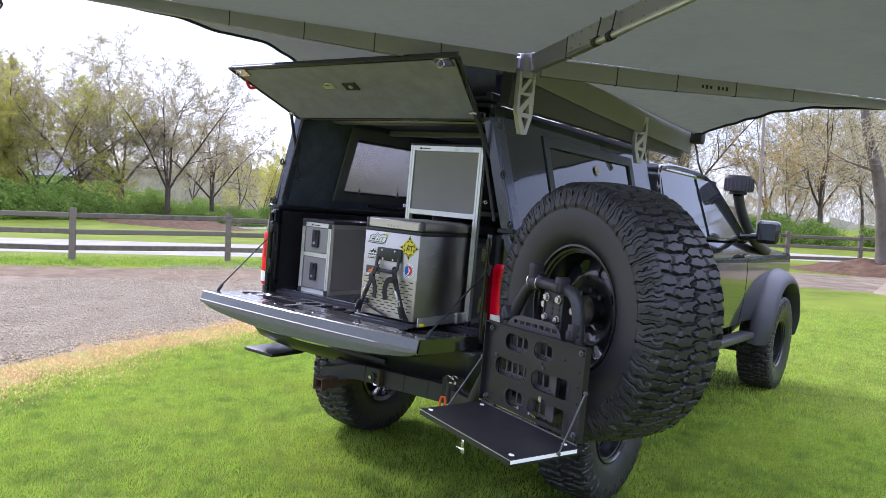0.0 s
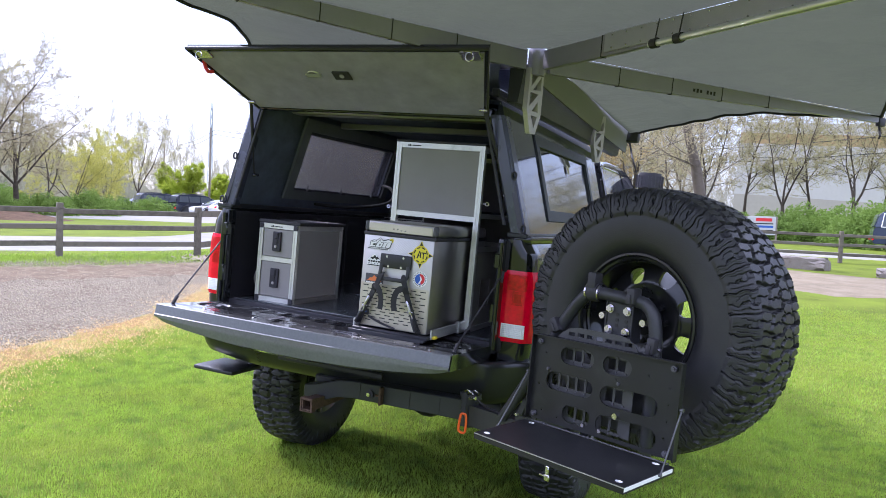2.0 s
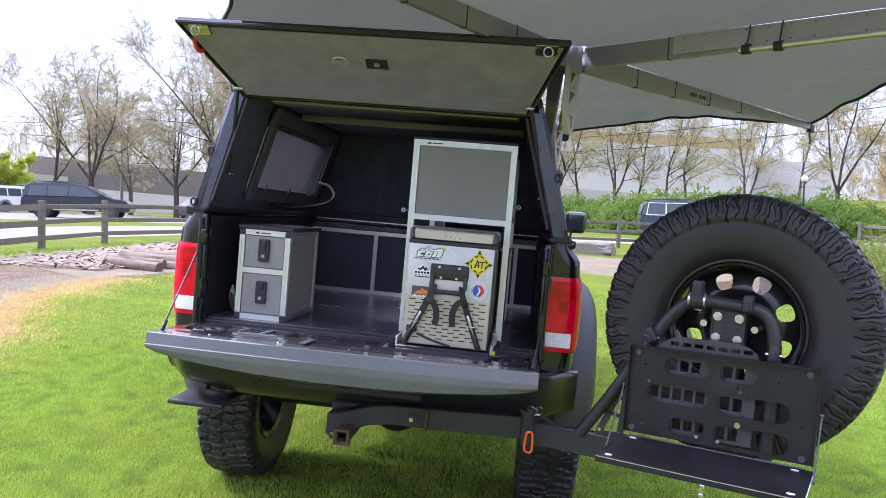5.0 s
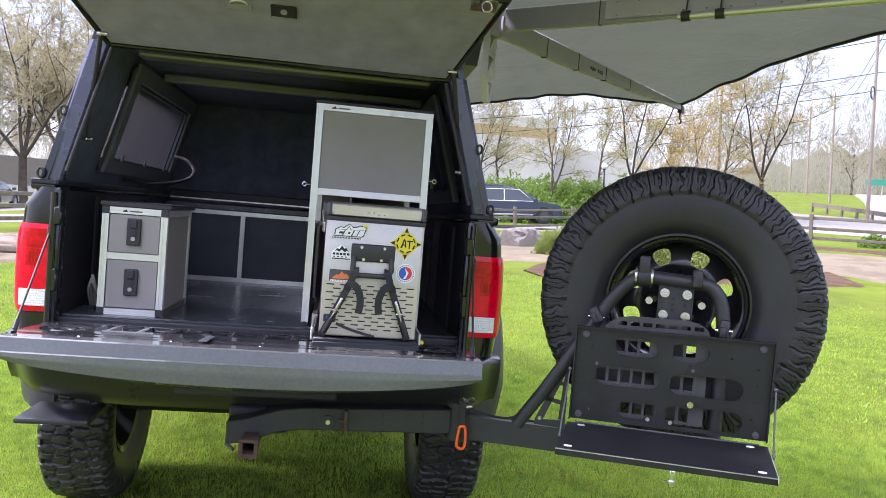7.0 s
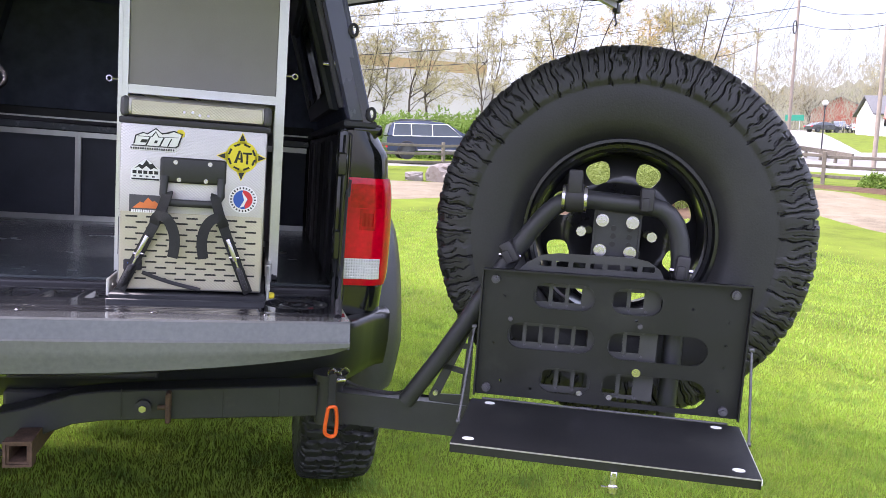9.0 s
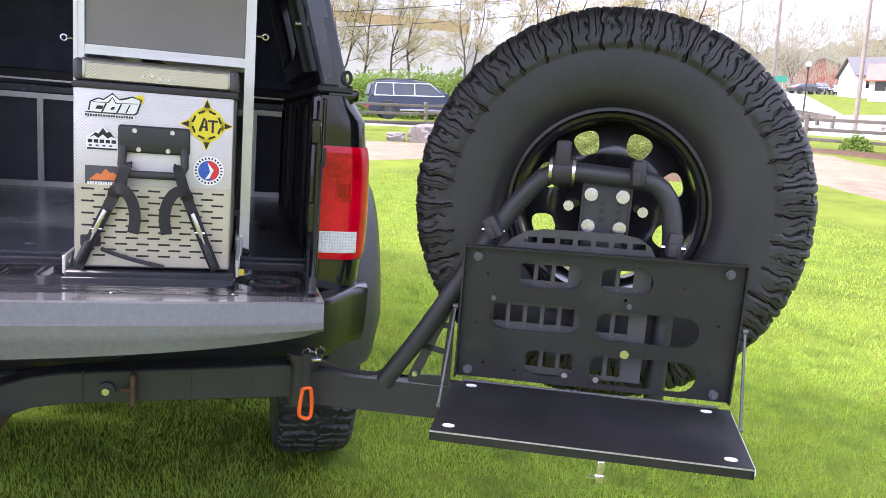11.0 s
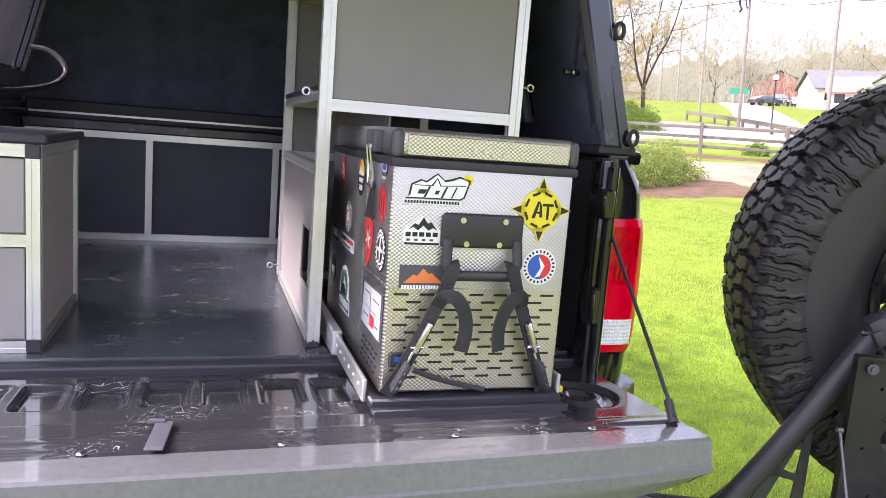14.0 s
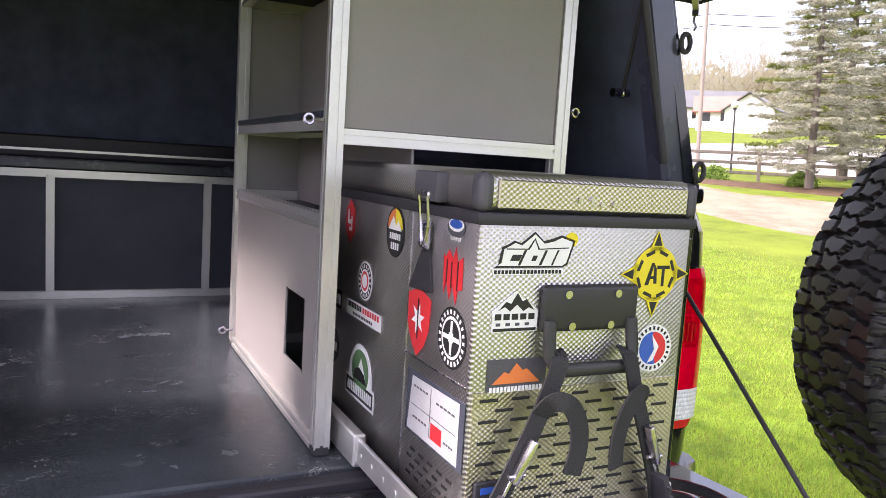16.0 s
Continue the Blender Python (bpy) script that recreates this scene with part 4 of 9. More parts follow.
hatch = part("hatch", B(), "shell_coat", shell, "raised rear hatch")
bm = B()
prism(bm, [(-1, 0), (1, 0), (1, 1), (-1, 1)], lambda u, v, w: hp(u, v, w), 0.022)
part("hatch_panel", bm, "shell_coat", hatch)
bm = B()
prism(bm, [(-0.975, 0.03), (0.975, 0.03), (0.975, 0.955), (-0.975, 0.955)], lambda u, v, w: hp(u, v, -w), 0.004)
part("hatch_lining", bm, "hatch_liner", hatch, "grey hatch lining")
bm = B()
tube(bm, [hp(-1, 0, 0), hp(-1, 1, 0), hp(1, 1, 0), hp(1, 0, 0)], 0.009, 8)
part("edge_seal", bm, "plastic", hatch, "", True)
for s in (-1, 1):
    bm = B()
    m = Matrix.Translation(hp(s * 0.90, 0.93, -0.008)) @ Matrix(((1, 0, 0), (0, hd.normalized().y, hn.y), (0, hd.normalized().z, hn.z))).to_4x4()
    obox(bm, m, (0.085, 0.05, 0.006), 0.002)
    obox(bm, m @ pose(0, 0, 0.006), (0.065, 0.028, 0.008), 0.003)
    c = hp(s * 0.90, 0.97, -0.03)
    tube(bm, [c + Vector((0.018 * math.cos(a), 0, 0.018 * math.sin(a))) for a in [k * math.pi / 6 for k in range(13)]], 0.003, 6)
    part("corner_latch", bm, "steel", hatch, "steel corner latch with a pull ring", True)
bm = B()
m = Matrix.Translation(hp(0.015, 0.62, -0.006)) @ Matrix(((1, 0, 0), (0, hd.normalized().y, hn.y), (0, hd.normalized().z, hn.z))).to_4x4()
obox(bm, m, (0.085, 0.05, 0.008), 0.003)
part("lock_box", bm, "plastic", hatch)
bm = B()
rod(bm, m @ Vector((0, 0, -0.008)), m @ Vector((0, 0, 0.008)), 0.012)
part("lock", bm, "alu", hatch, "bright lock knob", True)
bm = B()
obox(bm, m @ pose(-0.155, 0, 0), (0.080, 0.014, 0.010), 0.004, 2)
tube(bm, [m @ Vector((-0.155 + 0.03 * math.cos(a), 0.006 + 0.02 * math.sin(a), 0.0)) for a in [k * math.pi / 8 for k in range(9)]], 0.004, 6)
part("pull_handle", bm, "alu", hatch, "bright arched pull", True)

badge = B()
prism(badge, [(1.20 + 0.024 * math.cos(2 * math.pi * k / 28), 1.975 + 0.024 * math.sin(2 * math.pi * k / 28)) for k in range(28)], lambda u, v, w: sp(1, u, v, 0.002 + w), 0.001)
badge = part("badge", badge, "badge_cream", shell, "round cream sun-shaped badge")
for k in range(12):
    bm = B()
    a = math.pi / 6 * k
    prism(bm, [(1.20 + r * math.cos(a + da), 1.975 + r * math.sin(a + da)) for r, da in ((0.027, -0.15), (0.027, 0.15), (0.036, 0.0))], lambda u, v, w: sp(1, u, v, 0.002 + w), 0.001)
    part("ray", bm, "badge_cream", badge)
for u, v, r in ((1.20, 1.975, 0.006), (1.188, 1.984, 0.004), (1.212, 1.966, 0.004), (1.206, 1.99, 0.003)):
    bm = B()
    prism(bm, [(u + r * math.cos(2 * math.pi * k / 12), v + r * math.sin(2 * math.pi * k / 12)) for k in range(12)], lambda a, b, w: sp(1, a, b, 0.003 + w), 0.0006)
    part("dot", bm, "black_ink", badge)
# tie-down rings and a red strap at the hatch
for s in (-1, 1):
    for z in (1.62, 1.86):
        bm = B()
        c = sp(s, SY0 - 0.012, z, 0.004)
        tube(bm, [c + Vector((s * 0.011 * math.cos(a), 0, 0.017 * math.sin(a))) for a in [k * math.pi / 8 for k in range(17)]], 0.005, 8)
        part("tie_ring", bm, "plastic", shell, "small black tie ring", True)
bm = B()
tube(bm, [hp(-0.985, 0.80, 0.004), hp(-1.0, 0.74, -0.015), hp(-0.99, 0.70, -0.03), hp(-0.985, 0.66, -0.012)], 0.009, 6, smooth_steps=2)
part("red_strap", bm, "red", hatch, "red strap end", True)

# rolled cloth and rack on the shell's roof
bm = B()
def roll(u, v):
    a = 2 * math.pi * v
    n = noise.noise(Vector((u * 6, math.cos(a) * 1.5, math.sin(a) * 1.5))) * 0.02
    return Vector((XC - 0.64 + 1.28 * u, 0.42 + (0.22 + n) * math.cos(a), 2.345 + (0.105 + n) * math.sin(a)))
sheet(bm, 40, 24, roll)
solo("roof_bag", bm, "bag", "wrinkled grey-blue cloth bag lying on the shell roof", "bag", smooth=True)
rack = thing("roof_rack", "black flat roof rack on the shell", "roof rack", at=TRUCK)
for s in (-1, 1):
    bm = B()
    box(bm, (s * 0.66 - 0.02, 0.12, 2.222), (s * 0.66 + 0.02, 2.10, 2.262), 0.006)
    part("side_rail", bm, "powder", rack)
for y in (0.20, 0.7, 1.2, 1.7, 2.05):
    bm = B()
    box(bm, (-0.66, y - 0.02, 2.232), (0.66, y + 0.02, 2.255), 0.005)
    part("cross_bar", bm, "powder", rack)

mat("housing", (0.19, 0.18, 0.20), 0.6, 0.0, 0.1, 5, 300, 0.1)

# ---- the awning ----
awning = thing("awning", "olive-green wrap-around awning unfolded from the shell's corner", "awning")
PV = Vector((0.745, 0.20, 2.405))
TIPS = [Vector((0.80, 2.60, 2.315)), Vector((2.342, 1.80, 2.40)), Vector((2.60, -1.22, 2.44)), Vector((-0.545, -1.66, 2.385)), Vector((-1.18, 0.62, 2.42))]


def sag(a, b, k, n, inward):
    """Edge point of a panel between two tips, pulled in and down between them."""
    e = a.lerp(b, k)
    c = 4 * k * (1 - k)
    return e + (PV - e).normalized() * inward * c + Vector((0, 0, 0.03 * c + 0.002 * math.sin(k * 40 + n)))


for n, (a, b) in enumerate(zip(TIPS, TIPS[1:])):
    bm = B()
    inward = (0.30, 0.16, 0.10, 0.26)[n]
    def cloth(u, v):
        e = sag(a, b, u, n, inward)
        p = PV.lerp(e, max(0.03, v))
        c = 4 * u * (1 - u) * v * (1 - v)
        w = noise.noise(Vector((p.x * 2.2, p.y * 2.2, n * 5.0))) * 0.03 * v * (1 - abs(2 * u - 1) ** 3)
        fold = 0.012 * noise.noise(Vector((u * 9, v * 3, n * 3.1))) * v
        return p + Vector((0, 0, 0.045 + 0.10 * c + w + fold))
    sheet(bm, 56, 44, cloth)
    part("canopy_panel", bm, "awning_cloth", awning, "olive canvas panel", True, 80)
    bm = B()
    tube(bm, [cloth(k / 40, 1.0) + Vector((0, 0, -0.004)) for k in range(41)], 0.009, 6)
    part("hem", bm, "webbing", awning, "dark bound edge", True)
for n, tip in enumerate(TIPS):
    if n == 0:
        continue     # this arm lies hidden along the base panel
    d = (tip - PV)
    x = d.normalized()
    zz = Vector((0, 0, 1))
    yy = zz.cross(x).normalized()
    zz = x.cross(yy)
    fr = Matrix((x, yy, zz)).transposed().to_4x4()
    fr.translation = PV
    L = d.length
    h0, h1 = (0.085, 0.085, 0.085, 0.085, 0.07)[n], 0.03
    arm = part("arm", B(), "arm_grey", awning, "grey aluminium arm")
    bm = B()
    def ring(t, w=0.013):
        h = h0 + (h1 - h0) * max(0, (t - 0.25) / 0.75)
        return [fr @ Vector((t * L, sy * w, z)) for sy, z in ((-1, 0.035), (1, 0.035), (1, 0.035 - h), (-1, 0.035 - h))]
    loft(bm, [ring(0.03), ring(0.25), ring(0.6), ring(0.985)])
    part("beam", bm, "arm_grey", arm)
    for t in (0.20, 0.34, 0.48, 0.62):
        bm = B()
        h = h0 + (h1 - h0) * max(0, (t - 0.25) / 0.75)
        obox(bm, fr @ Matrix.Translation((t * L, 0, 0.035 - h / 2)), (0.004, 0.030, h + 0.006))
        part("joint", bm, "black_ink", arm)
    bm = B()
    obox(bm, fr @ Matrix.Translation((L, 0, 0.01)), (0.05, 0.03, 0.05), 0.006, 2)
    tube(bm, [fr @ Vector((L - 0.01, 0, -0.01)), fr @ Vector((L + 0.005, 0.005, -0.04)), fr @ Vector((L - 0.005, -0.01, -0.07)), fr @ Vector((L + 0.0, 0, -0.085))], 0.006, 6)
    if n < 4:
        part("tip_buckle", bm, "plastic", arm, "black buckle with a strap end", True)
    if n == 2:
        bm = B()
        obox(bm, fr @ Matrix.Translation((0.42 * L, -0.018, 0.0)), (0.42 * L, 0.006, 0.075), 0.002)
        plate = part("splice_plate", bm, "arm_plate", arm, "riveted splice plate")
        for k in range(12):
            for z in (-0.025, 0.025):
                bm = B()
                bmesh.ops.create_uvsphere(bm, u_segments=8, v_segments=5, radius=0.004, matrix=fr @ Matrix.Translation((0.23 * L + 0.035 * L * k, -0.022, z)))
                part("rivet", bm, "steel", plate, "", True)
        bm = B()
        rod(bm, fr @ Vector((0.33 * L, -0.04, -0.055)), fr @ Vector((0.92 * L, -0.04, -0.035)), 0.013)
        part("leg_tube", bm, "alu", arm, "folded leg tube", True)
        for k in (0.335, 0.385):
            bm = B()
            rod(bm, fr @ Vector((k * L, -0.04, -0.054)), fr @ Vector((k * L + 0.03, -0.04, -0.053)), 0.019)
            tube(bm, [fr @ Vector((k * L + 0.015, -0.04, -0.04)), fr @ Vector((k * L + 0.018, -0.03, 0.04))], 0.003, 6)
            part("clamp", bm, "plastic", arm, "black leg clamp", True)
    if n == 1:
        bm = B()
        for k in range(6):
            obox(bm, fr @ Matrix.Translation((0.40 * L + k * 0.022 + (0.02 if k > 2 else 0), -0.0145, -0.005)), (0.012, 0.001, 0.02 if k % 2 else 0.015))
        part("maker_mark", bm, "black_ink", arm, "dark printed maker's mark")
bm = B()
rod(bm, PV + Vector((0, 0, -0.07)), PV + Vector((0, 0, 0.05)), 0.04, seg=20)
box(bm, tuple(PV + Vector((-0.08, -0.03, -0.05))), tuple(PV + Vector((0.03, 0.08, -0.02))), 0.006)
part("hinge_post", bm, "arm_grey", awning, "grey hinge post", True)
bm = B()
loft(bm, [[(x, y, z0), (x + 0.012, y, z0), (x + 0.03, y, z1), (x + 0.018, y, z1)] for x, y, z0, z1 in ((0.715, 0.22, 2.335, 2.43), (0.735, 1.0, 2.285, 2.425), (0.755, 2.56, 2.225, 2.40))])
part("housing", bm, "housing", awning, "long grey base panel", True)
bm = B()
loft(bm, [[(x - 0.05, y, z0), (x, y, z0), (x + 0.02, y, z1), (x - 0.05, y, z1)] for x, y, z0, z1 in ((0.690, 0.14, 2.20, 2.36), (0.700, 1.0, 2.20, 2.32), (0.715, 2.52, 2.19, 2.28))])
part("mounting_rail", bm, "powder", awning, "dark mounting rail", True)
bm = B()
box(bm, (0.70, 2.50, 2.30), (0.86, 2.60, 2.40), 0.02, 2)
tube(bm, [(0.78, 2.58, 2.33), (0.80, 2.62, 2.24), (0.83, 2.56, 2.17), (0.86, 2.6, 2.08)], 0.008, 6, smooth_steps=2)
part("end_cap", bm, "plastic", awning, "black end cap with a loose strap", True)
for y in (0.205, 1.66):
    bm = B()
    holes = [[(0.014, 0.285), (0.014, 0.215), (0.060, 0.285)], [(0.026, 0.200), (0.072, 0.270), (0.072, 0.205)], [(0.012, 0.190), (0.012, 0.125), (0.060, 0.185)], [(0.030, 0.105), (0.060, 0.150), (0.068, 0.100)], [(0.026, 0.085), (0.050, 0.025), (0.064, 0.080)]]
    holed(bm, [(0.0, 0.30), (0.0, 0.11), (0.030, 0.0), (0.062, 0.0), (0.085, 0.09), (0.085, 0.30)], holes, lambda u, v, w: Vector((0.712 + u * 0.55 + w, y - 0.05 + u * 0.85, 2.065 + v)), 0.022)
    part("mount_bracket", bm, "bracket", awning, "cast alloy mounting bracket")

# ---- in the bed ----
deck = thing("bed_platform", "scuffed black deck board covering the bed floor", "bed platform")
bm = B()
box(bm, (XC - 0.775, 0.145, 1.055), (XC + 0.775, 2.0, 1.086), 0.004)
part("deck_board", bm, "platform", deck, "scuffed black board")
bm = B()
box(bm, (XC - 0.775, 0.105, 1.050), (XC + 0.775, 0.142, 1.080), 0.006, 2)
part("edge_trim", bm, "plastic", deck, "black edge trim")
bm = B()
box(bm, (XC - 0.775, 0.072, 1.040), (XC + 0.775, 0.102, 1.066), 0.008, 2)
part("threshold", bm, "gate_inner", deck, "glossy painted threshold")
FL = 1.087


def extrusion(bm, p, q, w=0.022):
    """A square aluminium profile with a groove on each face."""
    p, q = Vector(p), Vector(q)
    d = q - p
    m = Matrix.Translation((p + q) / 2) @ d.to_track_quat("Z", "Y").to_matrix().to_4x4()
    o, g, k = w / 2, 0.003, 0.0025
    ring = [(o, -g), (o, -o), (g, -o), (g, -o + k), (-g, -o + k), (-g, -o), (-o, -o), (-o, -g), (-o + k, -g), (-o + k, g), (-o, g), (-o, o), (-g, o), (-g, o - k), (g, o - k), (g, o), (o, o), (o, g), (o - k, g), (o - k, -g)]
    loft(bm, [[m @ Vector((x, y, z)) for x, y in ring] for z in (-d.length / 2, d.length / 2)])


# low cabinet along the bed's front
back = thing("front_cabinet", "low black cabinet with aluminium framing along the bed front", "cabinet")
CY = 1.725
for x in (-0.80, -0.39, 0.10, 0.55):
    bm = B()
    extrusion(bm, (x, CY, FL + 0.02), (x, CY, 1.50), 0.025)
    part("upright", bm, "alu", back, "aluminium profile", False)
for z in (FL + 0.012, 1.497):
    bm = B()
    extrusion(bm, (-0.83, CY, z), (0.68, CY, z), 0.025)
    part("rail", bm, "alu", back, "aluminium profile")
bm = B()
box(bm, (-0.83, CY + 0.004, FL + 0.02), (0.68, CY + 0.012, 1.49))
part("front_panel", bm, "panel_dark", back)
bm = B()
box(bm, (-0.84, CY - 0.01, 1.512), (0.69, 2.0, 1.545), 0.004)
part("top_board", bm, "platform", back, "glossy black top board")
bm = B()
box(bm, (-0.84, CY + 0.10, 1.546), (0.69, CY + 0.14, 1.575), 0.004)
part("track", bm, "plastic", back, "black track")
bm = B()
box(bm, (-0.84, CY + 0.0985, 1.566), (0.69, CY + 0.1005, 1.574))
part("track_edge", bm, "alu", back, "bright track edge")

# drawer module
dr = thing("drawer_cabinet", "two-drawer grey cabinet framed in aluminium standing on the deck", "drawer cabinet")
DX0, DX1, DY0, DY1, DZ0, DZ1 = -0.735, -0.487, 0.185, 0.655, FL, 1.512
for x in (DX0 + 0.013, DX1 - 0.013):
    for y in (DY0 + 0.013, DY1 - 0.013):
        bm = B()
        extrusion(bm, (x, y, DZ0), (x, y, DZ1), 0.026)
        part("post", bm, "alu", dr)
for z in (DZ0 + 0.012, DZ0 + 0.232, DZ1 - 0.013):
    bm = B()
    extrusion(bm, (DX0 + 0.026, DY0 + 0.013, z), (DX1 - 0.026, DY0 + 0.013, z), 0.025)
    for x in (DX0 + 0.013, DX1 - 0.013):
        extrusion(bm, (x, DY0 + 0.026, z if z != DZ0 + 0.232 else DZ0 + 0.012), (x, DY1 - 0.026, z if z != DZ0 + 0.232 else DZ0 + 0.012), 0.025)
    part("rail", bm, "alu", dr)
for x in (DX0 + 0.008, DX1 - 0.012):
    bm = B()
    box(bm, (x, DY0 + 0.026, DZ0 + 0.024), (x + 0.004, DY1 - 0.026, DZ1 - 0.026))
    part("side_panel", bm, "panel_grey", dr)
bm = B()
box(bm, (DX0 + 0.02, DY1 - 0.012, DZ0 + 0.02), (DX1 - 0.02, DY1 - 0.008, DZ1 - 0.02))
part("back_panel", bm, "panel_grey", dr)
bm = B()
box(bm, (DX0 - 0.012, DY0 + 0.004, DZ1 + 0.001), (DX1 + 0.012, DY1 + 0.01, DZ1 + 0.02), 0.004)
part("top", bm, "plastic", dr, "black top board with raised rim")
for x in (DX0 + 0.013, DX1 - 0.013):
    for z in (DZ0 + 0.014, DZ1 - 0.014):
        bm = B()
        box(bm, (x - 0.014, DY0 - 0.002, z - 0.014), (x + 0.014, DY0 + 0.004, z + 0.014), 0.002)
        part("corner_block", bm, "plastic", dr)


def rail_mark(x, y, z, parent):
    """A small dark printed peak and a bar on a rail."""
    bm = B()
    prism(bm, [(x, z - 0.005), (x + 0.006, z + 0.003), (x + 0.009, z), (x + 0.014, z + 0.006), (x + 0.022, z - 0.005)], lambda u, v, w: Vector((u, y - w, v)), 0.0006)
    part("printed_mark", bm, "black_ink", parent)
    bm = B()
    box(bm, (x + 0.027, y - 0.0006, z - 0.004), (x + 0.075, y, z + 0.001))
    part("printed_mark", bm, "plastic_grey", parent)


rail_mark(DX0 + 0.075, DY0, DZ1 - 0.013, dr)
for z0, z1 in ((DZ0 + 0.028, DZ0 + 0.217), (DZ0 + 0.247, DZ1 - 0.029)):
    bm = B()
    box(bm, (DX0 + 0.029, DY0 + 0.003, z0), (DX1 - 0.029, DY0 + 0.018, z1), 0.002)
    front = part("drawer", bm, "panel_grey", dr, "grey drawer front")
    cx, cz = (DX0 + DX1) / 2, (z0 + z1) / 2 + 0.012
    bm = B()
    box(bm, (cx - 0.026, DY0 - 0.012, cz - 0.056), (cx + 0.026, DY0 + 0.003, cz + 0.050), 0.005, 2)
    latch = part("latch", bm, "plastic", front, "dark paddle latch")
    bm = B()
    box(bm, (cx - 0.013, DY0 - 0.020, cz + 0.012), (cx + 0.013, DY0 - 0.011, cz + 0.045), 0.003)
    part("paddle", bm, "plastic", latch)
    bm = B()
    rod(bm, (cx, DY0 - 0.015, cz - 0.004), (cx, DY0 - 0.011, cz - 0.004), 0.011, seg=20)
    part("button", bm, "plastic", latch)
    bm = B()
    rod(bm, (cx, DY0 - 0.017, cz - 0.030), (cx, DY0 - 0.011, cz - 0.030), 0.008, seg=20)
    part("lock_button", bm, "bracket", latch, "pale lock button", True)

# tall module
tw = thing("tower_cabinet", "tall open-sided grey shelf unit framed in aluminium standing on the deck", "cabinet")
TX0, TX1, TY0, TY1, TZ0, TZ1 = 0.058, 0.535, 0.195, 1.010, FL, 1.995
for x in (TX0 + 0.014, TX1 - 0.014):
    for y in (TY0 + 0.014, TY1 - 0.014):
        bm = B()
        extrusion(bm, (x, y, TZ0 + 0.012), (x, y, TZ1), 0.028)
        part("post", bm, "alu", tw, "aluminium post")
        bm = B()
        box(bm, (x - 0.0145, y - 0.0145, TZ0), (x + 0.0145, y + 0.0145, TZ0 + 0.018), 0.003)
        part("foot", bm, "plastic", tw, "black foot")
for z in (TZ1 - 0.013, 1.640):
    bm = B()
    extrusion(bm, (TX0 + 0.028, TY0 + 0.014, z), (TX1 - 0.028, TY0 + 0.014, z), 0.026)
    part("front_rail", bm, "alu", tw)
for z in (TZ1 - 0.013, 1.660, 1.495, TZ0 + 0.014):
    for x in (TX0 + 0.014, TX1 - 0.014):
        bm = B()
        if z == 1.660 and x < TX1 - 0.1:
            box(bm, (x - 0.012, TY0 + 0.028, 1.648), (x - 0.009, TY1 - 0.028, 1.668), 0.001)
            part("shelf_strip", bm, "alu", tw, "thin metal strip under the shelf")
            continue
        extrusion(bm, (x, TY0 + 0.028, z), (x, TY1 - 0.028, z), 0.024)
        part("side_rail", bm, "alu", tw)
    bm = B()
    extrusion(bm, (TX0 + 0.028, TY1 - 0.014, z), (TX1 - 0.028, TY1 - 0.014, z), 0.024)
    part("back_rail", bm, "alu", tw)
bm = B()
box(bm, (TX0 + 0.029, TY0 + 0.006, 1.654), (TX1 - 0.029, TY0 + 0.012, TZ1 - 0.027), 0.001)
part("front_panel", bm, "panel_grey", tw, "grey front panel")
bm = B()
box(bm, (TX0 + 0.001, TY0 + 0.03, 1.669), (TX1 - 0.024, TY1 - 0.03, 1.683), 0.002)
part("shelf", bm, "platform", tw, "black shelf")
bm = B()
box(bm, (TX0 + 0.16, TY0 + 0.028, 1.662), (TX0 + 0.166, TY1 - 0.028, TZ1 - 0.02))
part("divider", bm, "panel_grey", tw, "grey inner board")
bm = B()
box(bm, (TX0 + 0.028, TY1 - 0.016, TZ0 + 0.02), (TX1 - 0.028, TY1 - 0.012, TZ1 - 0.02))
part("back_panel", bm, "panel_grey", tw)
hy0, hy1, hz0, hz1 = 0.325, 0.465, 1.200, 1.340
for x in (TX0 + 0.010, TX1 - 0.014):
    bm = B()
    holed(bm, [(TY0 + 0.026, TZ0 + 0.024), (TY1 - 0.026, TZ0 + 0.024), (TY1 - 0.026, 1.484), (TY0 + 0.026, 1.484)], [[(hy0, hz0), (hy1, hz0), (hy1, hz1), (hy0, hz1)]], lambda u, v, w: Vector((x + w, u, v)), 0.004)
    part("side_panel", bm, "panel_grey", tw, "grey side panel with a hatch hole")
rail_mark(TX0 + 0.06, TY0, TZ1 - 0.013, tw)
bm = B()
box(bm, (TX0 + 0.165, TY0 + 0.03, 1.485), (TX0 + 0.170, TY1 - 0.028, 1.650))
part("inner_panel", bm, "panel_grey", tw)
bm = B()
box(bm, (TX0 - 0.004, TY0 - 0.004, TZ1 + 0.0005), (TX1 + 0.004, TY1, TZ1 + 0.012), 0.003)
part("top", bm, "plastic", tw)
for p, dx in (((TX0, TY0 + 0.02, 1.665), -1), ((TX0, TY1 - 0.05, TZ0 + 0.05), -1), ((TX1, TY0 + 0.02, 1.72), 1)):
    bm = B()
    p = Vector(p)
    rod(bm, p, p + Vector((dx * 0.02, 0, 0)), 0.0035, seg=8)
    tube(bm, [p + Vector((dx * (0.027 + 0.008 * math.cos(a)), 0.0, 0.008 * math.sin(a))) for a in [k * math.pi / 6 for k in range(13)]], 0.0028, 6)
    part("eye_bolt", bm, "steel", tw, "small steel eye bolt", True)

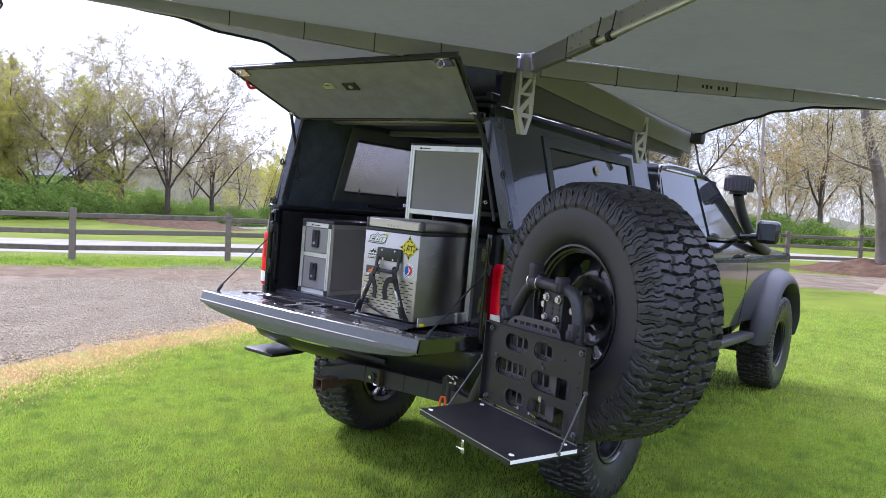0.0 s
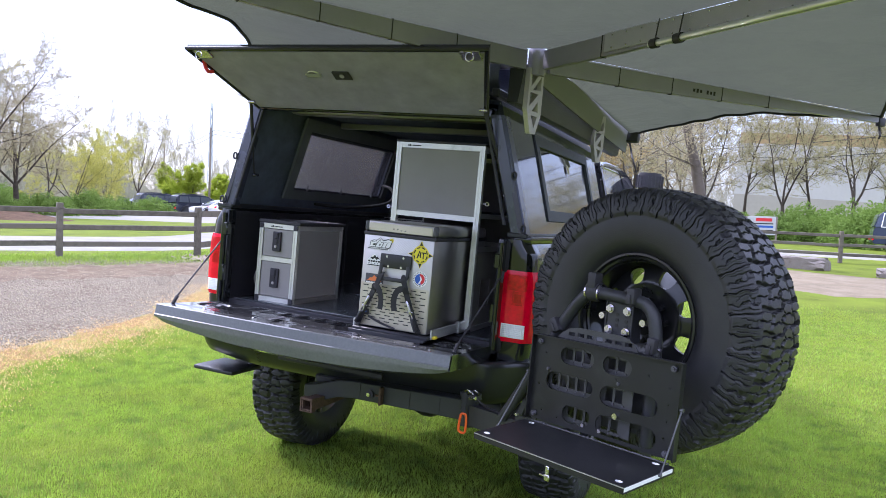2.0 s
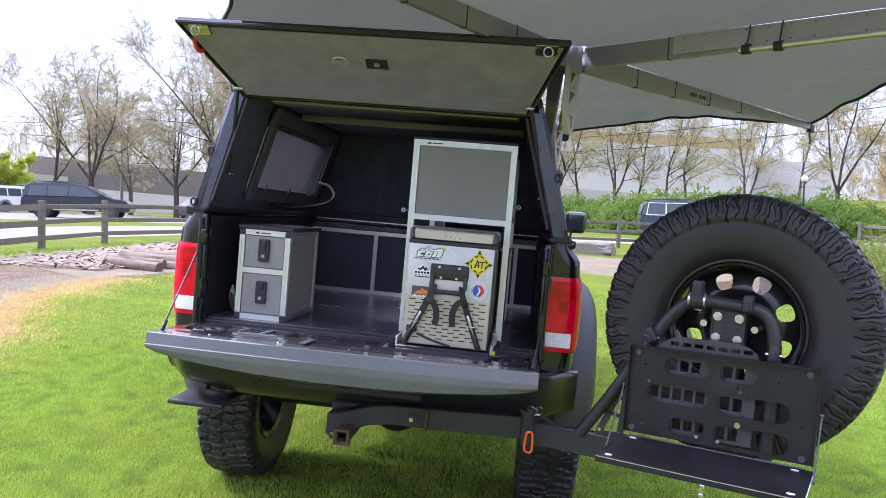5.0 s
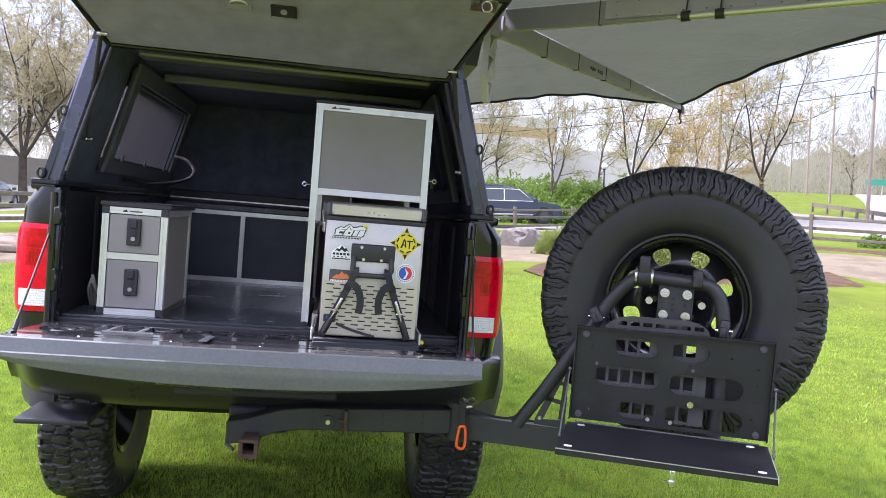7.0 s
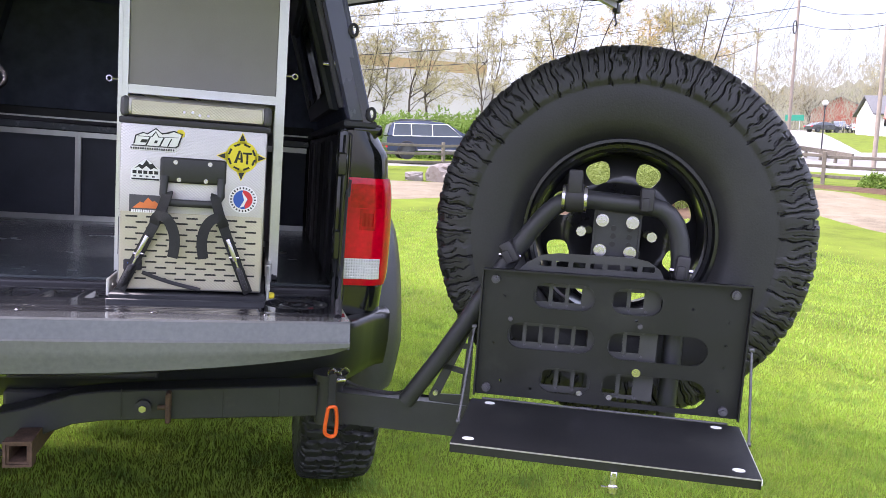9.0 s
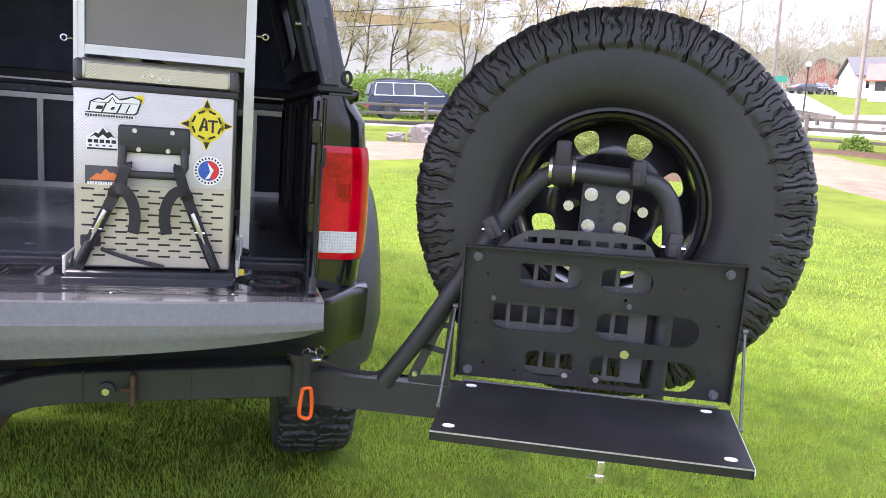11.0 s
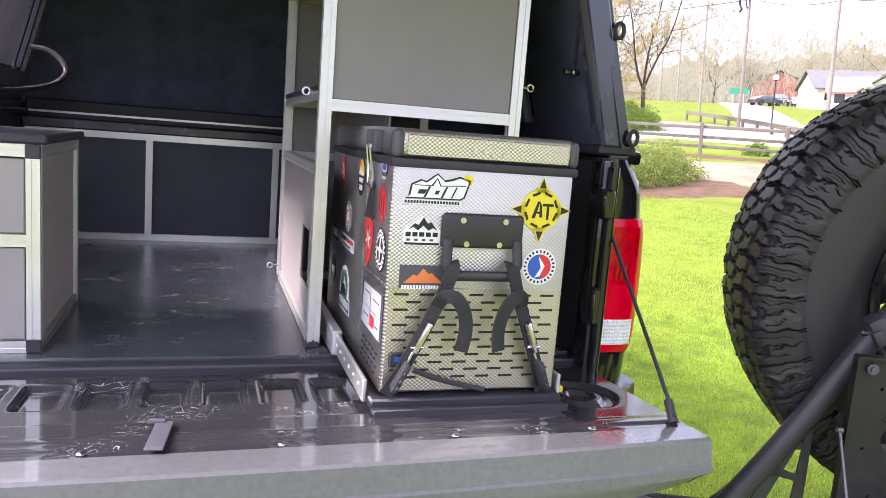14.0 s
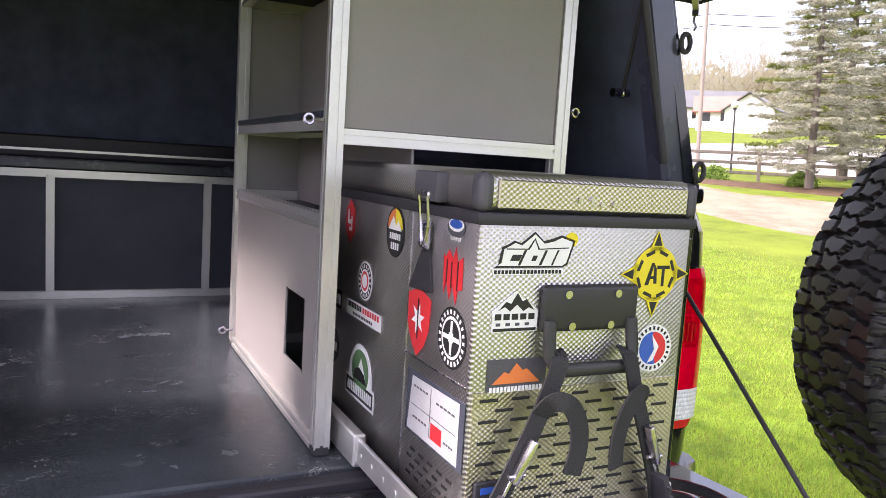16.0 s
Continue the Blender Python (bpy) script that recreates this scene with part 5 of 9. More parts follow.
# fridge on its slide
fs = thing("fridge_slide", "steel drawer slide pulled out over the tailgate", "fridge slide")
FX0, FX1, FY0, FY1, FZ0, FZ1 = 0.138, 0.488, -0.197, 0.440, 1.118, 1.588
bm = B()
box(bm, (FX0 - 0.018, FY0 - 0.018, 1.092), (FX1 + 0.012, FY1 + 0.05, 1.112), 0.004)
box(bm, (FX0 - 0.018, FY0 - 0.046, 1.092), (FX1 + 0.012, FY0 - 0.016, 1.098), 0.002)
box(bm, (FX0 - 0.018, FY0 - 0.050, 1.088), (FX1 + 0.012, FY0 - 0.045, 1.104), 0.002)
part("tray", bm, "powder", fs, "black folded tray", True)
for x in (FX0 + 0.012, FX1 - 0.062):
    bm = B()
    prism(bm, stadium(x, FY0 - 0.039, x + 0.05, FY0 - 0.024), lambda u, v, w: Vector((u, v, 1.0982 + w)), 0.0008)
    part("slot", bm, "black_ink", fs, "long slot in the tray")
for x, s in ((FX0 - 0.024, -1), (FX1 + 0.018, 1)):
    bm = B()
    box(bm, (x - 0.004, FY0 + 0.01, 1.098), (x + 0.004, 0.30, 1.142), 0.002)
    box(bm, (x - 0.011, 0.12, 1.092), (x + 0.011, 0.68, 1.148), 0.003)
    for k in range(6):
        rod(bm, (x - 0.006, FY0 + 0.05 + k * 0.05, 1.12), (x + 0.006, FY0 + 0.05 + k * 0.05, 1.12), 0.005, seg=8)
    part("runner", bm, "alu", fs, "zinc runner")
bm = B()
box(bm, (FX1 + 0.018, FY0 + 0.02, 1.100), (FX1 + 0.036, FY0 + 0.05, 1.113), 0.004, 2)
part("lock_lever", bm, "yellow", fs, "yellow release lever")


def embossed(name, base, rough):
    """Steel sheet pressed with a small diamond grain."""
    m = mat(name, base, rough, 1.0, 0.08, 8, 300, 0.0)
    n, l = m.node_tree.nodes, m.node_tree.links
    b = n["Principled BSDF"]
    tx = n.new("ShaderNodeTexCoord")
    sp_ = n.new("ShaderNodeSeparateXYZ")
    l.new(tx.outputs["Object"], sp_.inputs[0])
    def op(kind, a, c):
        q = n.new("ShaderNodeMath")
        q.operation = kind
        for i, v in enumerate((a, c)):
            if v is None:
                continue
            if isinstance(v, float):
                q.inputs[i].default_value = v
            else:
                l.new(v, q.inputs[i])
        return q.outputs[0]
    u = op("MULTIPLY", op("ADD", sp_.outputs[0], sp_.outputs[1]), 2 * math.pi / 0.0088)
    v = op("MULTIPLY", sp_.outputs[2], 2 * math.pi / 0.0070)
    h = op("MULTIPLY", op("SINE", u, None), op("SINE", v, None))
    bn = n.new("ShaderNodeBump")
    bn.inputs["Strength"].default_value, bn.inputs["Distance"].default_value = 0.85, 0.00042
    l.new(h, bn.inputs["Height"])
    l.new(bn.outputs[0], b.inputs["Normal"])


embossed("embossed_steel", (0.51, 0.49, 0.475), 0.36)
embossed("embossed_brass", (0.50, 0.46, 0.37), 0.37)

fr = thing("fridge", "embossed-steel camping fridge covered in stickers on the pulled-out slide", "fridge")
BZ = 1.534
bm = B()
box(bm, (FX0, FY0, FZ0), (FX1, FY1, BZ), 0.005, 2)
part("body", bm, "embossed_steel", fr, "embossed steel body", True)
bm = B()
box(bm, (FX0 - 0.004, FY0 - 0.003, BZ - 0.002), (FX1 + 0.008, FY1 + 0.003, BZ + 0.014), 0.004, 2)
part("gasket", bm, "plastic", fr, "black gasket band", True)
bm = B()
box(bm, (FX0 + 0.001, FY0 + 0.002, BZ + 0.013), (FX1 + 0.006, FY1 - 0.002, 1.600), 0.016, 4)
lid = part("lid", bm, "embossed_steel", fr, "embossed steel lid", True)
for x, s in ((FX0 - 0.002, 1), (FX1 + 0.008, -1)):
    bm = B()
    box(bm, (min(x - s * 0.001, x + s * 0.022), FY0 - 0.003, BZ + 0.0135), (max(x - s * 0.001, x + s * 0.022), FY0 + 0.03, 1.5985), 0.012, 3)
    part("corner_cap", bm, "plastic_grey", lid, "black corner cap", True)
bm = B()
box(bm, (FX0 + 0.024, FY0 - 0.002, BZ + 0.019), (FX1 - 0.014, FY0 + 0.003, 1.590), 0.0015)
strip = part("front_strip", bm, "embossed_brass", lid, "champagne-coloured front strip")
bm = B()
for x in (0.285, 0.305, 0.322, 0.342):
    rod(bm, (x, FY0 - 0.0045, 1.566 + 0.004 * math.sin(x * 90)), (x, FY0 - 0.001, 1.566 + 0.004 * math.sin(x * 90)), 0.0035, seg=10)
part("rivet", bm, "steel", strip, "", True)
# lower vent panel on the front with staggered slots, and smaller slots on the side
VZ = 1.316
bm = B()
box(bm, (FX0 + 0.004, FY0 - 0.0018, FZ0 + 0.004), (FX1 - 0.004, FY0 + 0.002, VZ), 0.001)
vent = part("vent_panel", bm, "embossed_brass", fr, "champagne-coloured vent panel")
k = 0
for r in range(12):
    z = VZ - 0.012 - r * 0.0142
    x = FX0 + 0.016 + (0.024 if r % 2 else 0.0)
    while x + 0.028 < FX1 - 0.006:
        bm = B()
        box(bm, (x, FY0 - 0.0030, z - 0.0022), (x + 0.028, FY0 - 0.0010, z + 0.0022), 0.0009)
        part("slot", bm, "black_ink", vent)
        x += 0.048
for r in range(4):
    for c in range(5):
        bm = B()
        y = FY0 + 0.03 + c * 0.030 + (0.012 if r % 2 else 0)
        box(bm, (FX0 - 0.0012, y, 1.180 - r * 0.013), (FX0 + 0.001, y + 0.016, 1.1845 - r * 0.013))
        part("side_slot", bm, "black_ink", fr)
bm = B()
box(bm, (FX0 - 0.0012, 0.0075, FZ0 + 0.01), (FX0 + 0.001, 0.0095, BZ - 0.004))
box(bm, (FX0 - 0.0012, FY0 + 0.005, 1.3185), (FX0 + 0.001, 0.0075, 1.3205))
part("seam", bm, "steel", fr, "sheet seams")
bm = B()
box(bm, (FX0 + 0.014, FY0 - 0.006, 1.168), (FX0 + 0.058, FY0 - 0.0005, 1.196), 0.003)
disp = part("display", bm, "plastic", fr, "small black control display")
bm = B()
box(bm, (FX0 + 0.024, FY0 - 0.0068, 1.179), (FX0 + 0.046, FY0 - 0.0058, 1.188))
part("readout", bm, "blue", disp, "blue readout")

# stickers; the marks on them are plain shapes and bars


def on_front(u, v, w):
    return Vector((FX0 + u, FY0 - 0.0008 - w, BZ - v))


def on_side(u, v, w):
    return Vector((FX0 - 0.0006 - w, u - 0.028, v))


def disc(cu, cv, ru, rv=None, n=28):
    rv = rv or ru
    return [(cu + ru * math.cos(2 * math.pi * k / n), cv + rv * math.sin(2 * math.pi * k / n)) for k in range(n)]


def rect(u0, v0, u1, v1, skew=0.0):
    return [(u0 - skew, v0), (u1 - skew, v0), (u1 + skew, v1), (u0 + skew, v1)]


def sticker(place, base, colour, marks, label):
    bm = B()
    prism(bm, base, place, 0.0006)
    st = part("sticker", bm, colour, fr, label)
    for n_, (shape, col, lift) in enumerate(marks):
        bm = B()
        prism(bm, shape, lambda u, v, w: place(u, v, 0.0006 + 0.0002 * lift + w), 0.0003)
        part("mark", bm, col, st)
    return st


def bars(u0, u1, v0, v1, n, col, lift=1, skew=0.0, gap=0.3):
    w = (u1 - u0) / n
    return [(rect(u0 + i * w, v0, u0 + (i + 1 - gap) * w, v1, skew), col, lift) for i in range(n)]


# mountain and big slanted mark
pk = [(0.030, 0.052), (0.034, 0.030), (0.052, 0.021), (0.062, 0.024), (0.082, 0.009), (0.096, 0.021), (0.110, 0.018), (0.124, 0.013), (0.146, 0.020), (0.136, 0.052), (0.128, 0.056), (0.024, 0.056)]
inner = [(0.034, 0.050), (0.037, 0.032), (0.053, 0.024), (0.063, 0.027), (0.082, 0.0125), (0.097, 0.0245), (0.112, 0.0215), (0.124, 0.0165), (0.142, 0.022), (0.133, 0.050), (0.127, 0.0535), (0.028, 0.0535)]
sticker(on_front, pk, "black_ink",
        [(inner, "white", 1), ([(0.040, 0.031), (0.072, 0.031), (0.082, 0.017), (0.090, 0.031), (0.136, 0.029), (0.136, 0.0305), (0.088, 0.0325), (0.082, 0.020), (0.0745, 0.0325), (0.040, 0.0325)], "black_ink", 2),
         ([(0.067, 0.033), (0.071, 0.033), (0.062, 0.053), (0.058, 0.053)], "black_ink", 2), ([(0.099, 0.033), (0.103, 0.033), (0.094, 0.053), (0.090, 0.053)], "black_ink", 2), ([(0.050, 0.039), (0.064, 0.039), (0.060, 0.047), (0.046, 0.047)], "black_ink", 2), ([(0.081, 0.040), (0.088, 0.040), (0.085, 0.047), (0.078, 0.047)], "black_ink", 2), ([(0.118, 0.033), (0.121, 0.033), (0.112, 0.053), (0.109, 0.053)], "black_ink", 2)], "white mountain-shaped sticker with slanted block marks")
sticker(on_front, rect(0.022, 0.0575, 0.130, 0.0655, 0.001), "white", bars(0.024, 0.128, 0.0590, 0.0640, 19, "black_ink", 1), "thin white strip with small dark bars")
sticker(on_front, disc(0.140, 0.019, 0.010), "yellow", [], "round yellow sun sticker")
# peak with wordmark bars on a clear pale backing
sticker(on_front, [(0.026, 0.140), (0.026, 0.112), (0.060, 0.086), (0.095, 0.112), (0.095, 0.140)], "white",
        [([(0.034, 0.112), (0.046, 0.100), (0.053, 0.103), (0.062, 0.089), (0.070, 0.100), (0.076, 0.097), (0.089, 0.112), (0.080, 0.108), (0.072, 0.113), (0.062, 0.104), (0.052, 0.113), (0.044, 0.107)], "black_ink", 1)]
        + bars(0.030, 0.093, 0.116, 0.124, 5, "black_ink", 1, gap=0.25) + bars(0.032, 0.090, 0.128, 0.132, 4, "plastic_grey", 1, gap=0.55) + [(rect(0.028, 0.135, 0.093, 0.139), "black_ink", 1)], "clear sticker with a dark mountain peak")
sticker(on_front, rect(0.024, 0.176, 0.115, 0.224), "plastic_grey",
        [([(0.032, 0.209), (0.050, 0.193), (0.057, 0.196), (0.068, 0.182), (0.078, 0.192), (0.084, 0.190), (0.106, 0.209)], "sticker_orange", 1)] + bars(0.029, 0.111, 0.213, 0.220, 15, "white", 1, gap=0.25), "dark sticker with an orange mountain")
cu, cv = 0.289, 0.066
sticker(on_front, disc(cu, cv, 0.040), "yellow",
        [([(cu - 0.019, cv + 0.016), (cu - 0.008, cv - 0.016), (cu - 0.003, cv - 0.016), (cu - 0.012, cv + 0.016)], "black_ink", 1), ([(cu - 0.004, cv - 0.016), (cu + 0.001, cv - 0.008), (cu + 0.003, cv + 0.014), (cu - 0.003, cv + 0.014)], "black_ink", 1),
         (rect(cu - 0.010, cv + 0.003, cu + 0.001, cv + 0.007), "black_ink", 2), (rect(cu + 0.002, cv - 0.012, cu + 0.025, cv - 0.007), "black_ink", 1), (rect(cu + 0.011, cv - 0.008, cu + 0.016, cv + 0.018), "black_ink", 2)]
        + [([(cu + r * math.cos(a + da), cv + r * math.sin(a + da)) for r, da in ((0.030, -0.25), (0.030, 0.25), (0.035, 0.25), (0.035, -0.25))], "black_ink", 1) for a in [math.pi / 4 * k + math.pi / 8 for k in range(8)]], "round yellow compass sticker with dark marks")
for k in range(4):
    a = math.pi / 2 * k
    tri_ = [(cu + r * math.cos(a + da), cv + r * math.sin(a + da)) for r, da in ((0.036, -0.42), (0.062, 0), (0.036, 0.42))]
    sticker(on_front, tri_, "yellow", [([(cu + r * math.cos(a + da), cv + r * math.sin(a + da)) for r, da in ((0.041, -0.18), (0.059, 0), (0.041, 0.18))], "black_ink", 1)], "yellow compass point with a dark tip")
cu, cv = 0.296, 0.174
sticker(on_front, disc(cu, cv, 0.035), "white",
        [(disc(cu, cv, 0.024), "blue", 1), ([(cu + 0.024 * math.cos(a), cv + 0.024 * math.sin(a)) for a in [-1.6 + 0.29 * k for k in range(11)]] + [(cu + 0.004, cv + 0.012), (cu + 0.012, cv - 0.002), (cu - 0.002, cv - 0.012)], "red", 2),
         ([(cu - 0.003, cv - 0.020), (cu + 0.011, cv - 0.002), (cu + 0.002, cv + 0.018), (cu - 0.008, cv + 0.021), (cu + 0.003, cv + 0.002)], "white", 3)]
        + [([(cu + r * math.cos(a + da), cv + r * math.sin(a + da)) for r, da in ((0.027, -0.06), (0.027, 0.06), (0.032, 0.06), (0.032, -0.06))], "black_ink", 1) for a in [2 * math.pi * k / 24 for k in range(24)]], "round white, red and blue sticker")
# side stickers
sticker(on_side, [(0.316 + 0.028 * math.cos(a), 1.491 + 0.040 * math.sin(a)) for a in [math.pi / 3 * k + math.pi / 6 for k in range(6)]], "red",
        [(rect(0.322, 1.490, 0.328, 1.512), "white", 1), (rect(0.310, 1.486, 0.328, 1.494), "white", 2), (rect(0.304, 1.474, 0.310, 1.500), "white", 1), (rect(0.304, 1.474, 0.320, 1.480), "white", 2)], "red six-sided sticker with white marks")
sticker(on_side, disc(0.101, 1.494, 0.036, 0.040), "black_ink",
        [([(0.070, 1.500), (0.075, 1.516), (0.088, 1.527), (0.101, 1.531), (0.101, 1.500)], "yellow", 1), ([(0.101, 1.500), (0.101, 1.531), (0.114, 1.527), (0.127, 1.516), (0.132, 1.500)], "sticker_orange", 1),
         ([(0.074, 1.497), (0.088, 1.513), (0.097, 1.503), (0.108, 1.519), (0.128, 1.497)], "white", 2)] + bars(0.078, 0.124, 1.482, 1.492, 6, "white", 1) + bars(0.084, 0.118, 1.466, 1.477, 4, "white", 1), "oval black sticker with a sunset mountain")
sticker(on_side, disc(-0.108, 1.523, 0.026, 0.014), "plastic_grey", [(disc(-0.108, 1.526, 0.022, 0.009), "white", 1), (disc(-0.108, 1.527, 0.018, 0.006), "blue", 2)] + bars(-0.124, -0.092, 1.505, 1.510, 6, "white", 1), "small oval silver badge")
sticker(on_side, [(-0.135, 1.443), (-0.133, 1.486), (-0.118, 1.478), (-0.112, 1.497), (-0.104, 1.480), (-0.092, 1.492), (-0.083, 1.480), (-0.076, 1.484), (-0.080, 1.430), (-0.088, 1.448), (-0.098, 1.424), (-0.106, 1.446), (-0.118, 1.420), (-0.122, 1.440)], "red",
        [(rect(-0.122, 1.440, -0.119, 1.478), "black_ink", 1), (rect(-0.104, 1.440, -0.101, 1.476), "black_ink", 1), (rect(-0.090, 1.446, -0.087, 1.478), "black_ink", 1)], "jagged red cut-out sticker")
sticker(on_side, [(-0.045, 1.412), (-0.004, 1.424), (0.034, 1.412), (0.032, 1.365), (0.018, 1.342), (-0.004, 1.322), (-0.028, 1.342), (-0.042, 1.368)], "red",
        [([(-0.004 + r * math.cos(a), 1.378 + r * math.sin(a)) for a, r in [(math.pi / 6 * k + math.pi / 12, 0.024 if (k // 1) % 2 else 0.010) for k in range(12)]], "white", 1), (rect(-0.006, 1.348, -0.002, 1.408), "black_ink", 2)], "red shield sticker with a white star")
sticker(on_side, disc(-0.114, 1.375, 0.042, 0.042), "black_ink",
        [(disc(-0.114, 1.375, 0.029), "white", 1), (disc(-0.114, 1.375, 0.025), "black_ink", 2), (rect(-0.117, 1.352, -0.111, 1.398), "white", 3), (rect(-0.137, 1.372, -0.091, 1.378), "white", 3), (disc(-0.114, 1.375, 0.008), "white", 4)]
        + [([(-0.114 + r * math.cos(a + da), 1.375 + r * math.sin(a + da)) for r, da in ((0.032, -0.06), (0.032, 0.06), (0.038, 0.06), (0.038, -0.06))], "white", 1) for a in [2 * math.pi * k / 22 for k in range(22)]], "round black and white compass-wheel sticker")
sticker(on_side, disc(0.224, 1.395, 0.034), "white",
        [(disc(0.224, 1.395, 0.031), "black_ink", 1), (disc(0.224, 1.395, 0.021), "white", 2), (disc(0.224, 1.395, 0.017), "red", 3), (disc(0.224, 1.395, 0.012), "white", 4)]
        + [([(0.224 + r * math.cos(a + da), 1.395 + r * math.sin(a + da)) for r, da in ((0.023, -0.07), (0.023, 0.07), (0.029, 0.07), (0.029, -0.07))], "white", 2) for a in [2 * math.pi * k / 18 for k in range(18)]], "round badge sticker in black, white and red")
sticker(on_side, rect(0.140, 1.322, 0.312, 1.350), "white", bars(0.235, 0.306, 1.337, 1.347, 8, "black_ink") + bars(0.150, 0.232, 1.337, 1.347, 7, "red") + bars(0.180, 0.28, 1.326, 1.331, 12, "plastic_grey"), "long white sticker with dark and red bars")
sticker(on_side, [(0.155, 1.178), (0.300, 1.178), (0.300, 1.216), (0.286, 1.216)] + [(0.226 + 0.058 * math.cos(a), 1.222 + 0.060 * math.sin(a)) for a in [0.1 + 0.3 * k for k in range(10)]] + [(0.168, 1.216), (0.155, 1.216)], "white",
        [(rect(0.160, 1.183, 0.295, 1.211), "black_ink", 1), (disc(0.226, 1.234, 0.042, 0.038), "sticker_green", 1), ([(0.196, 1.222), (0.222, 1.258), (0.246, 1.222)], "white", 2), ([(0.192, 1.216), (0.258, 1.216), (0.252, 1.232), (0.230, 1.240), (0.204, 1.232)], "black_ink", 3)] + bars(0.166, 0.290, 1.188, 1.206, 13, "white", 2), "white and green off-road sticker with a dark banner")
sticker(on_side, rect(0.345, 1.32, 0.420, 1.355), "black_ink", bars(0.35, 0.415, 1.328, 1.347, 5, "white"), "black sticker with white bars")
sticker(on_side, disc(0.385, 1.245, 0.035), "black_ink", bars(0.36, 0.41, 1.235, 1.252, 4, "white") + [(disc(0.385, 1.225, 0.012), "sticker_green", 1)], "round black sticker")
bm = B()
prism(bm, [(-0.165, 1.206), (0.020, 1.206), (0.020, 1.300), (-0.165, 1.300)], lambda u, v, w: on_side(u, v, w - 0.0003), 0.001)
part("plate", bm, "panel_dark", fr, "dark rating plate backing")
sticker(lambda u, v, w: on_side(u, v, w + 0.001), [(-0.152, 1.210), (0.012, 1.210), (0.000, 1.292), (-0.152, 1.296)], "label_grey",
        [(rect(-0.105, 1.220, -0.070, 1.243), "red", 1), (rect(-0.066, 1.219, -0.065, 1.290), "plastic_grey", 1), (rect(-0.145, 1.250, 0.0, 1.251), "plastic_grey", 1)] + bars(-0.055, -0.005, 1.278, 1.281, 5, "plastic_grey") + bars(-0.055, -0.005, 1.232, 1.235, 5, "plastic_grey") + bars(-0.140, -0.08, 1.274, 1.277, 5, "plastic_grey") + bars(-0.140, -0.110, 1.228, 1.231, 4, "plastic_grey"), "white instruction label with a red square")
# side catch: bracket, steel wire catch, rubber flap
bm = B()
box(bm, (FX0 - 0.016, -0.098, 1.552), (FX0 + 0.004, -0.024, 1.594), 0.004, 2)
catch = part("side_catch", bm, "plastic_grey", fr, "toggle catch on a dark bracket", True)
bm = B()
box(bm, (FX0 - 0.019, -0.080, 1.556), (FX0 - 0.012, -0.044, 1.566), 0.002)
tube(bm, [(FX0 - 0.018, -0.075, 1.560), (FX0 - 0.012, -0.073, 1.520), (FX0 - 0.014, -0.062, 1.488), (FX0 - 0.014, -0.054, 1.488), (FX0 - 0.012, -0.046, 1.520), (FX0 - 0.018, -0.048, 1.560)], 0.0026, 6, smooth_steps=2)
box(bm, (FX0 - 0.013, -0.068, 1.482), (FX0 - 0.004, -0.050, 1.524), 0.003)
part("wire", bm, "steel", catch, "bright wire catch", True)
bm = B()
prism(bm, [(-0.048, 1.424), (0.030, 1.420), (-0.018, 1.492), (-0.032, 1.492)], lambda u, v, w: on_side(u, v, w), 0.004)
part("flap", bm, "plastic", catch, "black rubber flap")
# front handle
bm = B()
box(bm, (FX0 + 0.095, FY0 - 0.014, BZ - 0.141), (FX0 + 0.253, FY0 - 0.001, BZ - 0.078), 0.007, 3)
handle = part("handle", bm, "handle_black", fr, "dark carrying handle", True)
bm = B()
tube(bm, [(FX0 + 0.107, FY0 - 0.014, BZ - 0.125), (FX0 + 0.105, FY0 - 0.020, BZ - 0.17), (FX0 + 0.113, FY0 - 0.024, BZ - 0.190), (FX0 + 0.235, FY0 - 0.024, BZ - 0.190), (FX0 + 0.243, FY0 - 0.020, BZ - 0.17), (FX0 + 0.241, FY0 - 0.014, BZ - 0.125)], 0.0095, 10, flat=0.7)
part("grip", bm, "handle_black", handle, "", True)
for x, z in ((0.132, 0.090), (0.214, 0.090), (0.141, 0.133), (0.205, 0.133)):
    bm = B()
    rod(bm, (FX0 + x, FY0 - 0.017, BZ - z), (FX0 + x, FY0 - 0.012, BZ - z), 0.0055, seg=14)
    part("screw", bm, "steel", handle, "", True)

